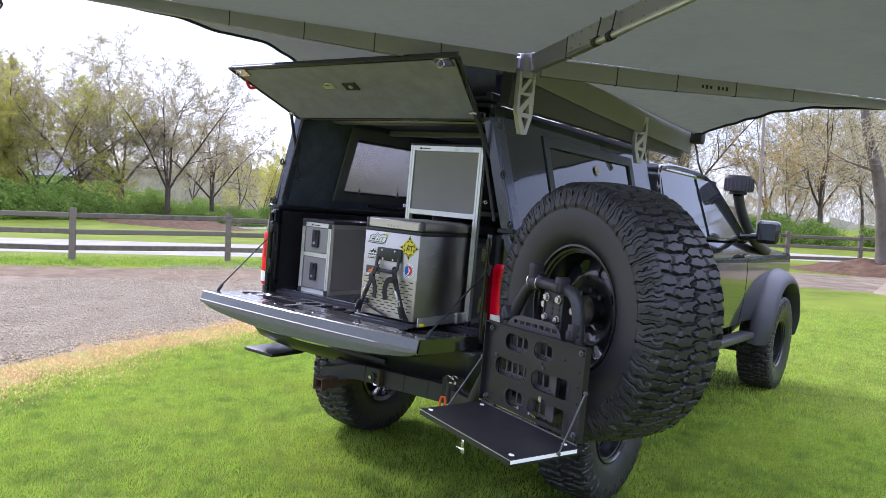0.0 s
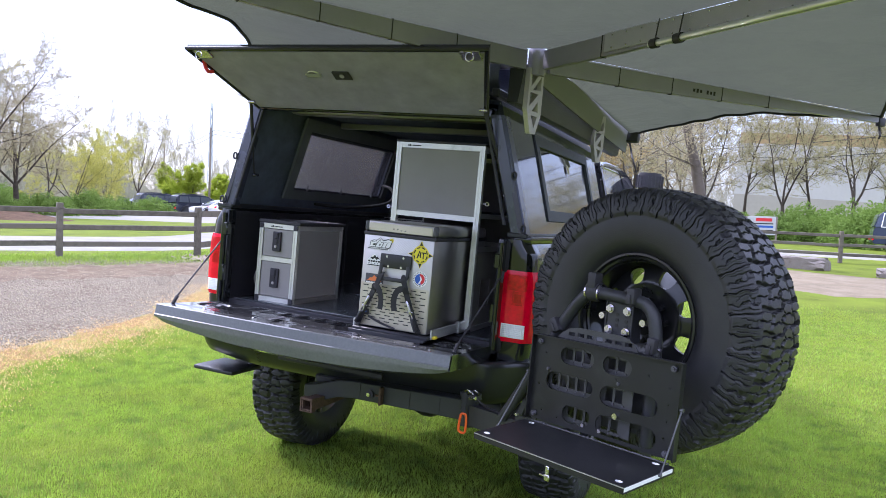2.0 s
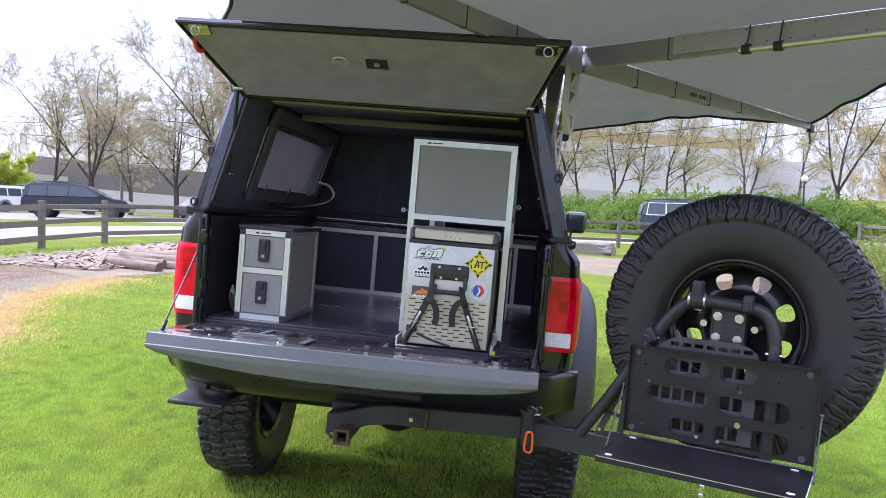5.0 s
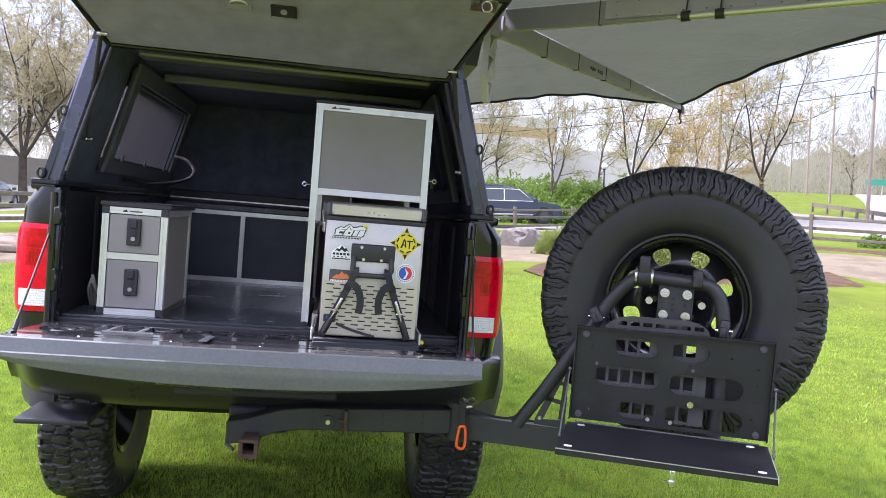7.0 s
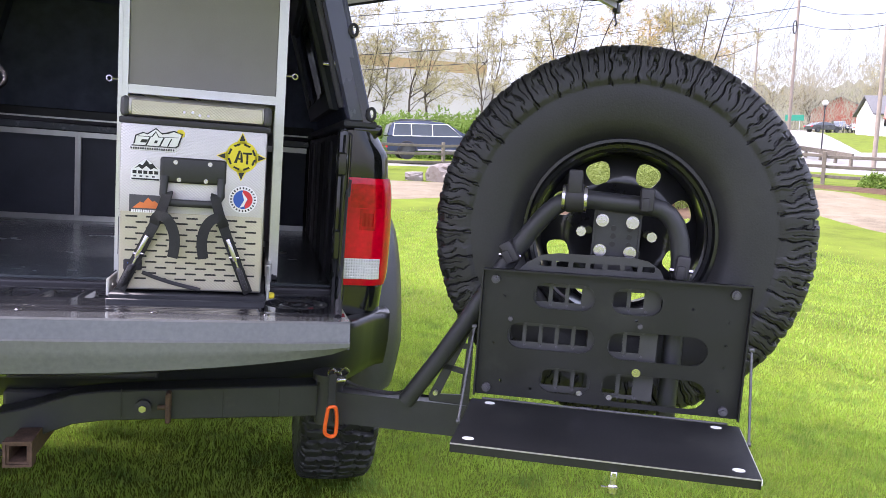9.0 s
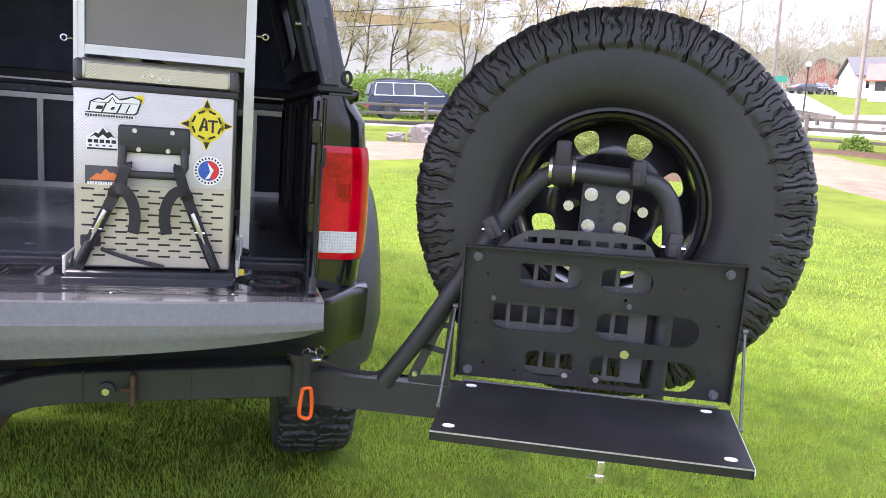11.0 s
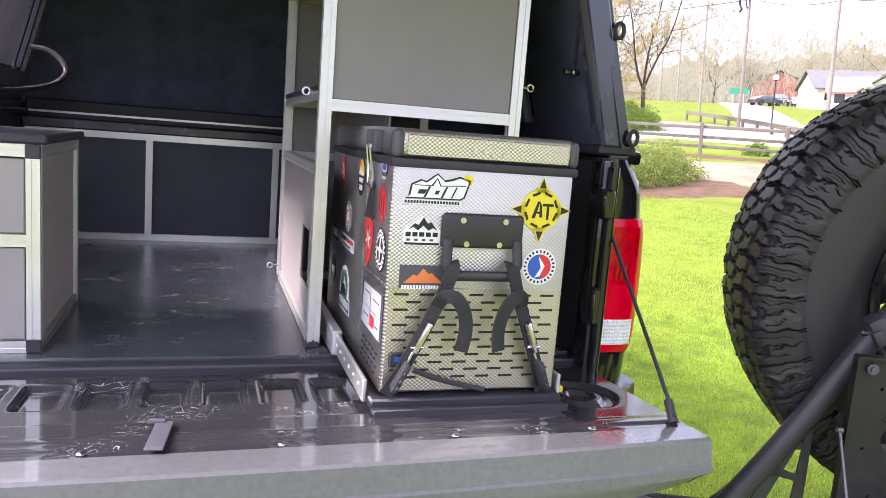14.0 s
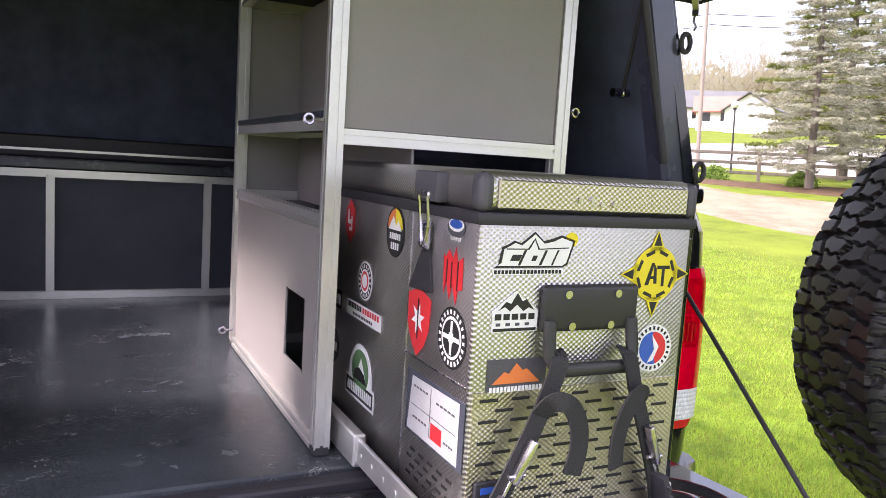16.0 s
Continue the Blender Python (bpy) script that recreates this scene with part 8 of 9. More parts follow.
# ---- trees ----
def tree_meshes(seed, height, leaders=3, fork=0.2, lean=18, side=42, density=1.0, leaf=0.05, leaves=0, bark="bark", leaf_mat="bud_leaf", trunk=0.02, lift=0.10, kids=2, droop=0.0, twig=0.009, limb=0.52):
    """A trunk that forks into leaders with spreading limbs as one mesh, and a hazy crown of fine twigs and small leaves as another."""
    g = random.Random(seed)
    segs, tips = [], []      # (p, q, r0, r1, level)

    def grow(p, d, length, r, level):
        n = (7, 5, 4, 2, 1)[level]
        q, rr = p, r
        for k in range(n):
            t = (k + 1) / n
            wob = (0.17, 0.24, 0.30, 0.34, 0.2)[level]
            up = lift * 0.6 if level < 3 else -droop
            d = (d + Vector((g.uniform(-wob, wob), g.uniform(-wob, wob), g.uniform(-wob, wob) * 0.6 + (up if level else 0)))).normalized()
            e = q + d * length / n
            r1 = max(0.0006, r * (1 - 0.86 * t))
            segs.append((q, e, rr, r1, level))
            if level >= 2:
                tips.append((q, e))
            if level < 4:
                m = (kids, 2, 2, 2)[level] if g.random() < density else 1
                if level == 0 and k == 0 or level == 1 and k == 0:
                    m = 1 if level else 0
                for _ in range(m):
                    ang, az = radians(g.uniform(0.6, 1.3) * side), g.uniform(0, 2 * math.pi)
                    o = d.orthogonal().normalized()
                    o.rotate(Matrix.Rotation(az, 3, d))
                    b = (d * math.cos(ang) + o * math.sin(ang)).normalized()
                    ln = length * g.uniform(0.32, 0.58) * (1.15 - 0.55 * t)
                    grow(q.lerp(e, g.uniform(0.1, 1.0)), b, ln, max(0.0006, r1 * (limb if level == 0 else 0.52)), level + 1)
            q, rr = e, r1

    top = Vector((g.uniform(-.04, .04), g.uniform(-.04, .04), 1)) * fork
    segs.append((Vector((0, 0, -0.02)), top * 0.5, trunk * 1.3, trunk * 1.0, 0))
    segs.append((top * 0.5, top, trunk * 1.0, trunk * 0.92, 0))
    for m in range(leaders):
        a = 2 * math.pi * (m + g.uniform(-.2, .2)) / leaders
        b = radians(lean * (0.15 if m == 0 and leaders > 2 else g.uniform(0.55, 1.25))) if leaders > 1 else 0.03
        grow(top - Vector((0, 0, 0.02)), Vector((math.sin(b) * math.cos(a), math.sin(b) * math.sin(a), math.cos(b))), (1 - fork) * g.uniform(0.72, 0.9), trunk * (0.46 if leaders > 3 else 0.58 if leaders > 1 else 0.9), 0)
    k_ = height / max(e.z for _, e, *_ in segs)
    co, fc = [], []
    fine = np.array([[*p, *q, lv] for p, q, r0, r1, lv in segs if lv >= 3])
    for p, q, r0, r1, lv in segs:
        if lv >= 3:
            continue
        k = 7 if lv == 0 else 4 if lv == 1 else 3
        d = (q - p).normalized()
        u = d.orthogonal().normalized()
        v = d.cross(u)
        b = len(co)
        for c, r in ((p, r0), (q, r1)):
            for i in range(k):
                t = 2 * math.pi * i / k
                co.append(c * k_ + (u * math.cos(t) + v * math.sin(t)) * max(0.007, r * k_))
        for i in range(k):
            fc.append((b + i, b + (i + 1) % k, b + k + (i + 1) % k, b + k + i))
    wood = fast_mesh("trunk", [tuple(c) for c in co], fc, bark, False)
    g2 = np.random.default_rng(seed)
    P, Q = fine[:, :3] * k_, fine[:, 3:6] * k_
    w_ = np.cross(Q - P, g2.normal(0, 1, P.shape))
    w_ *= (np.where(fine[:, 6] == 3, twig * 1.35, twig) / np.maximum(np.linalg.norm(w_, axis=1), 1e-6))[:, None]
    cc = np.stack([P - w_, P + w_, Q + w_ * 0.6, Q - w_ * 0.6], 1).reshape(-1, 3)
    if leaves:
        pick = g2.integers(0, len(tips), leaves)
        T = np.array([[*(a * k_), *(b * k_)] for a, b in tips])[pick]
        t = g2.uniform(0, 1, (leaves, 1))
        c = T[:, :3] * (1 - t) + T[:, 3:] * t + g2.normal(0, leaf * 1.6, (leaves, 3))
        u = g2.normal(0, 1, (leaves, 3))
        u /= np.linalg.norm(u, axis=1, keepdims=True)
        w = np.cross(u, g2.normal(0, 1, (leaves, 3)))
        w /= np.linalg.norm(w, axis=1, keepdims=True)
        s = leaf * g2.uniform(0.6, 1.4, (leaves, 1))
        cc = np.concatenate([cc, np.stack([c - u * s, c + w * s * 0.6, c + u * s, c - w * s * 0.6], 1).reshape(-1, 3)])
    return wood, fast_mesh("crown", cc, np.arange(len(cc)).reshape(-1, 4), leaf_mat)


# every kind is built ten metres tall
KINDS = {
    "big": tree_meshes(3, 10.0, 4, 0.17, 30, 50, 0.9, 0.030, 21000, "bark_pale", trunk=0.016, lift=0.05),
    "oak": tree_meshes(23, 10.0, 5, 0.20, 36, 50, 0.92, 0.023, 12000, "bark", "bud_brown", trunk=0.016, lift=0.05),
    "bushy": tree_meshes(5, 10.0, 6, 0.12, 44, 54, 0.8, 0.042, 32000, "bark", "bud_green", trunk=0.013, lift=0.02),
    "bare": tree_meshes(8, 10.0, 3, 0.22, 22, 50, 0.95, 0.018, 7000, "bark", trunk=0.012, lift=0.05),
    "slim": tree_meshes(11, 10.0, 1, 0.16, 0, 52, 0.95, 0.016, 4000, "bark", trunk=0.010, lift=0.04, kids=3),
    "larch": tree_meshes(31, 10.0, 1, 0.10, 0, 72, 0.7, 0.016, 5000, "bark_pale", "bud_brown", trunk=0.024, lift=0.0, kids=6, droop=0.05, twig=0.006, limb=0.13),
    "willow": tree_meshes(14, 10.0, 6, 0.06, 36, 44, 0.9, 0.020, 16000, "bark_pale", "bud_gold", trunk=0.010, lift=0.04, droop=0.10),
    "maple": tree_meshes(17, 5.5, 3, 0.22, 30, 50, 0.5, 0.07, 16000, "bark", "spring_leaf", trunk=0.02),
}


def plant(kind, x, y, s=1.0, turn=0.0, label="", name="tree"):
    t = thing(name, label, "tree", at=upright(x, y, turn, s=s))
    w, c = KINDS[kind]
    part("trunk", w, "", t)
    if c:
        part("crown", c, "", t)
    return t


def polar(az, d, ox=1.0, oy=-2.6):
    return ox + d * math.sin(radians(az)), oy + d * math.cos(radians(az))


BARE, BUD = "bare early-spring tree with fine grey branches", "early-spring tree with pale yellow-green buds"
GOLD = "golden-budded tree of many thin stems"
# kind, bearing, distance, height
for kind, az, d, tall, lab in (
        ("bare", -72.4, 60, 10.0, BARE), ("bare", -69.0, 62, 9.6, BUD), ("bare", -66.0, 58, 9.8, BARE), ("bare", -62.6, 60, 9.6, BUD), ("bare", -54.6, 64, 9.0, BUD),
        ("bushy", -75.0, 44, 8.6, BUD), ("bushy", -72.0, 43, 8.8, BUD), ("bushy", -69.2, 42, 8.2, BUD), ("oak", -67.0, 44, 8.6, BARE), ("bushy", -64.6, 43, 8.6, BUD), ("oak", -62.0, 45, 8.8, BARE), ("big", -59.4, 44, 10.4, BARE),
        ("oak", -56.2, 44, 9.2, BARE), ("oak", -53.0, 47, 8.4, BUD), ("bare", -51.2, 52, 6.6, BARE), ("bushy", -49.6, 60, 6.6, BUD), ("bushy", -47.5, 70, 7.4, BUD), ("bare", -45.4, 74, 9.5, BARE),
        ("bare", -34.4, 62, 12.0, BARE), ("oak", -32.2, 60, 12.6, BARE), ("big", -29.6, 66, 10.5, BARE), ("oak", -26.6, 58, 11.0, BUD), ("bare", -24.6, 56, 11.5, BARE), ("oak", -22.4, 54, 14.6, BUD), ("big", -20.0, 57, 14.8, BARE), ("oak", -17.6, 60, 13.4, BARE),
        ("willow", -10.4, 58, 9.6, GOLD), ("oak", -8.8, 70, 12.4, BARE), ("oak", -5.2, 72, 12.0, BARE), ("bare", -12.2, 62, 12.0, BUD), ("bare", -8.4, 56, 12.2, BUD), ("slim", -6.0, 60, 12.0, BARE), ("bare", -3.6, 58, 12.0, BARE), ("slim", -0.8, 60, 11.8, BUD), ("bare", 1.8, 58, 11.2, BARE), ("slim", 3.4, 60, 11.6, BARE), ("bare", 6.0, 58, 12.2, BARE), ("slim", 7.8, 60, 11.2, BUD), ("slim", 9.8, 58, 11.2, BARE), ("slim", 11.2, 60, 11.6, BARE), ("bare", 15.0, 46, 10.0, BARE), ("slim", 18.7, 58, 10.6, BARE), ("bare", 21.2, 52, 12.6, BARE),
        ("willow", 25.6, 54, 10.4, GOLD), ("slim", 27.6, 58, 12.4, BARE), ("bare", 30.2, 54, 13.0, BARE),
        ("oak", 38.4, 190, 15, BARE), ("oak", 36.0, 165, 13, BARE), ("big", 42.2, 185, 16, BUD), ("oak", 45.0, 142, 13, BARE), ("oak", 47.0, 136, 12.5, BARE), ("oak", 48.6, 140, 12, BARE), ("oak", 50.4, 134, 12.5, BARE), ("oak", 52.4, 138, 13, BARE)):
    x, y = polar(az, d)
    plant(kind, x, y, tall / 10.0, (az * 37) % 360, lab)
for az, d, s in ((-43.4, 82, 0.85), (-41.6, 80, 0.95), (-40.0, 84, 0.8), (-37.6, 78, 1.0)):
    x, y = polar(az, d)
    plant("maple", x, y, s, az * 50, "small round tree in fresh green leaf")


plant("larch", -0.2, 24.2, 1.05, 20, "bare single-stemmed larch on a mulch mound")


def leaf_cloud(name, n, leaf, shape, seed, material):
    """Leaves scattered through an uneven mound: shape gives its half sizes."""
    g = np.random.default_rng(seed)
    d = g.normal(0, 1, (n, 3))
    d /= np.linalg.norm(d, axis=1, keepdims=True)
    d[:, 2] = np.abs(d[:, 2]) * 1.0 - 0.05
    lump = 1 + 0.22 * np.sin(d[:, 0] * 5 + seed) * np.sin(d[:, 1] * 6 + 1) + 0.15 * np.sin(d[:, 0] * 11) * np.cos(d[:, 1] * 13 + d[:, 2] * 9)
    r = (g.uniform(0.35, 1.0, n) ** 0.35) * lump
    c = d * r[:, None] * np.array(shape)
    u = g.normal(0, 1, (n, 3))
    u /= np.linalg.norm(u, axis=1, keepdims=True)
    w = np.cross(u, g.normal(0, 1, (n, 3)))
    w /= np.linalg.norm(w, axis=1, keepdims=True)
    s = leaf * g.uniform(0.6, 1.4, (n, 1))
    cc = np.stack([c - u * s, c + w * s * 0.6, c + u * s, c - w * s * 0.6], 1).reshape(-1, 3)
    return fast_mesh(name, cc, np.arange(4 * n).reshape(-1, 4), material)


BUSH = [leaf_cloud("bush", 9500, 0.052, (1.9, 1.7, 1.5), k, "bush_leaf") for k in (1, 2)]
for az, d, s in ((-71, 38, 1.3), (-67.5, 38, 1.2), (-64.6, 39, 1.05), (-63.0, 41, 1.1), (-61.6, 40, 0.9), (-59.6, 41, 0.7), (-57.4, 47, 1.0), (-56.2, 46, 0.55), (-54.4, 44, 0.75), (-66, 50, 1.6), (-69.5, 50, 1.7), (-63.5, 54, 1.4), (-60.5, 56, 1.3), (-57.6, 58, 1.2), (-54, 58, 1.2), (-51.2, 46, 0.8), (-48.6, 50, 1.0), (-46.6, 56, 0.8), (-44.5, 60, 0.9),
                 (1.0, 50, 1.2), (3.4, 52, 1.5), (5.6, 51, 1.5), (7.8, 48, 1.6), (9.2, 50, 1.7), (11.0, 48, 1.7), (12.8, 49, 1.7), (14.8, 48, 1.8), (16.6, 49, 1.7), (18.2, 48, 1.6), (20.4, 49, 1.6), (23, 47, 1.3), (26.8, 50, 1.2), (29.0, 52, 1.15), (-11.5, 52, 1.2), (-8.6, 50, 1.0), (-3.8, 54, 1.2), (-1.4, 52, 1.1)):
    x, y = polar(az, d)
    solo("shrub", BUSH[int(d) % 2], "", "rounded green shrub in leaf", "shrub", "shrubs beyond the road", at=upright(x, y, az * 31, s=s))
# low spreading juniper hedge on the lawn's far side
for k, (x, y, sx_, sz_) in enumerate(((6.9, 14.7, 1.35, 0.85), (8.5, 14.4, 1.3, 0.82), (10.0, 14.9, 1.25, 0.80), (7.6, 16.2, 1.5, 0.95), (9.4, 16.5, 1.4, 0.95), (11.2, 15.8, 1.1, 0.75), (6.7, 18.4, 0.75, 0.62), (7.7, 17.9, 1.1, 0.8))):
    me = leaf_cloud("hedge", 12000, 0.026, (sx_, sx_ * 0.9, sz_ * 1.25), 20 + k, "juniper")
    solo("hedge_shrub", me, "", "dense clipped juniper hedge shrub", "shrub", "juniper hedge", at=upright(x, y))


def boulder(x, y, sx_, sy_, sz_, seed):
    bm = B()
    bmesh.ops.create_icosphere(bm, subdivisions=4, radius=1.0)
    for v in bm.verts:
        n = noise.noise(v.co * 1.3 + Vector((seed, 0, 0))) * 0.35 + noise.noise(v.co * 4 + Vector((seed, 3, 0))) * 0.16 + noise.noise(v.co * 11 + Vector((seed, 9, 0))) * 0.05
        p = v.co * (1 + n)
        for ax in range(3):
            p[ax] = max(-0.75, min(0.75, p[ax]))
        v.co = Vector((p.x * sx_, p.y * sy_, p.z * sz_))
    solo("boulder", bm, "rock", "pale rough limestone boulder beside the hedge", "boulder", "boulders", at=upright(x, y, seed * 40, sz_ * 0.3), smooth=True, angle=25)


boulder(6.35, 22.0, 0.98, 0.60, 0.56, 1)
boulder(5.2, 22.2, 0.50, 0.40, 0.26, 2)
boulder(7.6, 21.4, 0.55, 0.45, 0.40, 3)
boulder(5.75, 13.45, 0.44, 0.40, 0.80, 5)
boulder(2.6, 23.6, 1.5, 0.6, 0.35, 4)

# spruce by the right-hand fence
g = random.Random(4)
wood, leafv = B(), []
rod(wood, (0, 0, -0.1), (0, 0, 8.6), 0.16, 0.02, 8)
gg = np.random.default_rng(44)
for k in range(95):
    z = 0.7 + 7.6 * (k / 95) ** 0.9
    L = (1 - z / 9.2) * 3.1 * g.uniform(0.65, 1.1)
    a = k * 2.4
    out = Vector((math.cos(a), math.sin(a), 0))
    tip = Vector((0, 0, z - 0.02 * L)) + out * L
    rod(wood, (0, 0, z), tip, 0.020, 0.005, 4)
    # flat sprays of side twigs along each branch, drooping a little
    for j in range(int(17 * L) + 6):
        t = g.uniform(0.18, 1.0)
        q = Vector((0, 0, z)).lerp(tip, t)
        sd = out.cross(Vector((0, 0, 1))) * g.choice((-1, 1))
        e = q + (sd * 0.8 + out * 0.6 + Vector((0, 0, g.uniform(-0.35, 0.1)))).normalized() * (0.75 * (1.05 - t) * min(1.0, L * 0.6) + 0.16)
        m = 34
        f_ = gg.uniform(0, 1, (m, 1))
        leafv.append(np.array(q) * (1 - f_) + np.array(e) * f_ + gg.normal(0, 0.022, (m, 3)))
P = np.concatenate(leafv)
u = gg.normal(0, 1, P.shape) * np.array([1, 1, 0.8])
u /= np.linalg.norm(u, axis=1, keepdims=True)
w = np.cross(u, gg.normal(0, 1, P.shape))
w /= np.linalg.norm(w, axis=1, keepdims=True)
cc = np.stack([P - u * 0.042, P + w * 0.012, P + u * 0.042, P - w * 0.012], 1).reshape(-1, 3)
SPRUCE = (mesh_of("trunk", wood, "bark_pale"), fast_mesh("crown", cc, np.arange(len(cc)).reshape(-1, 4), "spruce"))
KINDS["spruce"] = SPRUCE
KINDS["pine"] = (SPRUCE[0], fast_mesh("crown", cc * np.array([1.1, 1.1, 1.0]), np.arange(len(cc)).reshape(-1, 4), "pine_needle"))
for kind, az, d, s, lab in (("spruce", 51.9, 27, 0.95, "grey-green thin spruce behind the fence"), ("spruce", 56.4, 30, 1.05, "grey-green thin spruce behind the fence"), ("pine", 53.8, 36, 1.5, "tall dark green conifer behind the fence")):
    x, y = polar(az, d, -0.4, -1.1)
    plant(kind, x, y, s, az, lab)
SMALL = leaf_cloud("bush", 900, 0.05, (0.5, 0.5, 0.55), 33, "bush_leaf")
for az, d in ((45.7, 29.5), (51.4, 27.5), (40.6, 32)):
    x, y = polar(az, d, -0.4, -1.1)
    solo("young_shrub", SMALL, "", "small green shrub in the mulch bed", "shrub", "mulch bed shrubs", at=upright(x, y, az))

# ---- fences ----
POST = B()
box(POST, (-0.065, -0.065, -0.2), (0.065, 0.065, 1.18), 0.012)
POST = mesh_of("post", POST, "wood_grey")


def fence(line, label):
    f = thing("split_rail_fence", label, "fence")
    for i, (x, y) in enumerate(line):
        o = part("post", POST, "", f)
        nxt = line[min(i + 1, len(line) - 1)]
        prv = line[max(i - 1, 0)]
        a = math.degrees(math.atan2(nxt[1] - prv[1], nxt[0] - prv[0]))
        o.matrix_basis = upright(x, y, a)
        if i + 1 < len(line):
            x1, y1 = line[i + 1]
            for h in (0.30, 0.66, 1.02):
                bm = B()
                p, q = Vector((x, y, ground_z(x, y) + h)), Vector((x1, y1, ground_z(x1, y1) + h))
                d = q - p
                g = random.Random(i * 7 + int(h * 100))
                obox(bm, Matrix.Translation((p + q) / 2 + Vector((0, 0, g.uniform(-0.02, 0.02)))) @ d.to_track_quat("X", "Z").to_matrix().to_4x4() @ pose(0, 0, 0, 0, g.uniform(-0.6, 0.6), 0), (d.length + 0.1, 0.04, 0.115), 0.012)
                part("rail", bm, "wood_grey", f)


fence([(-25.5, -7.0), (-22.4, -3.8), (-19.4, -0.8), (-16.4, 2.4), (-13.7, 5.4), (-12.05, 8.3), (-10.5, 10.8), (-10.8, 13.4), (-10.7, 15.9), (-9.2, 18.6), (-7.5, 20.8), (-5.2, 22.9), (-3.2, 24.9), (-1.2, 26.6), (1.1, 27.6), (4.4, 28.2), (8.0, 30.1), (11.4, 32.4), (15.0, 34.2)], "weathered grey three-rail timber fence along the road")
fence([(13.2, 26.8), (15.4, 24.8), (17.6, 22.9), (19.8, 20.9), (22.1, 18.7), (24.4, 16.4), (26.8, 14.1), (29.2, 11.7), (31.5, 9.0)], "weathered grey three-rail timber fence by the side road")

# log pile: short logs side by side, with a few on top
for k in range(17):
    g = random.Random(k + 50)
    L = g.uniform(0.9, 1.7)
    r = g.uniform(0.095, 0.145)
    y = 10.75 + 0.275 * k
    x = -6.35 + 0.14 * (y - 10.8) + g.uniform(-0.30, 0.12) - L / 2
    log = thing("log", "short grey-brown log lying on the mulch", "log", "log pile", at=Matrix.Translation((x, y, ground_z(x, y) + r - 0.01)) @ pose(0, 0, 0, 0, 90, g.uniform(-22, 12)))
    bm = B()
    knot = [[1 + 0.09 * math.sin(j * 2.1 + q * 1.3 + k) + g.uniform(-0.05, 0.05) for j in range(14)] for q in range(8)]
    loft(bm, [[(r * knot[q][j] * math.cos(2 * math.pi * j / 14), r * knot[q][j] * math.sin(2 * math.pi * j / 14), L * (q / 7 - 0.5)) for j in range(14)] for q in range(8)], caps=False)
    part("bark", bm, "log_wood", log, "", True)
    for z_ in (-L / 2, L / 2):
        bm = B()
        rod(bm, (0, 0, z_ - 0.004), (0, 0, z_ + 0.004), r * 0.97, seg=12)
        part("cut_end", bm, "end_grain", log, "brown sawn end")

# bark chips and broken sticks on the mulch behind the logs
g2 = np.random.default_rng(71)
n = 2600
y = g2.uniform(10.0, 16.5, n)
x = -7.2 + 0.14 * (y - 10.8) - g2.uniform(0, 1, n) ** 1.2 * 3.2
z = gz_np(x, y) + g2.uniform(0.01, 0.13, n) * np.exp(-((x + 8.2) / 1.2) ** 2) + 0.015
a = g2.uniform(0, 6.28, n)
L = g2.uniform(0.03, 0.16, n)
W = g2.uniform(0.010, 0.035, n)
U = np.stack([np.cos(a), np.sin(a), g2.normal(0, 0.25, n)], -1) * L[:, None]
V = np.stack([-np.sin(a), np.cos(a), g2.normal(0, 0.4, n)], -1) * W[:, None]
P = np.stack([x, y, z], -1)
T = np.array([0, 0, 0.016])
cc = np.stack([P - U - V, P + U - V * 0.6, P + U + V * 0.6, P - U + V, P - U * 0.8 + T, P + U * 0.8 + T], 1).reshape(-1, 3)
f = np.array([(0, 1, 5), (0, 5, 4), (2, 3, 4), (2, 4, 5), (1, 2, 5), (3, 0, 4)])
solo("bark_chips", fast_mesh("bark_chips", cc, (np.arange(n)[:, None, None] * 6 + f[None]).reshape(-1, 3), "chip"), "", "broken bark chips and sticks on the mulch", "wood chips", kind="stuff")


# ---- vehicles ----
mat("car_blue", (0.030, 0.042, 0.075), 0.22, 0.0, 0.1, 2, 30, 0.0, coat=1.0)
mat("car_glass", (0.055, 0.065, 0.075), 0.08, 0.0, 0.1, 2, 30, 0.0, rough_var=0.03)
CAR_WHEEL = B()
rod(CAR_WHEEL, (0, -0.11, 0), (0, 0.11, 0), 0.35, seg=24)
CAR_WHEEL = mesh_of("tyre", CAR_WHEEL, "rubber", True)
CAR_RIM = B()
rod(CAR_RIM, (0, -0.118, 0), (0, 0.118, 0), 0.22, seg=10)
CAR_RIM = mesh_of("rim", CAR_RIM, "car_grey", True, 20)


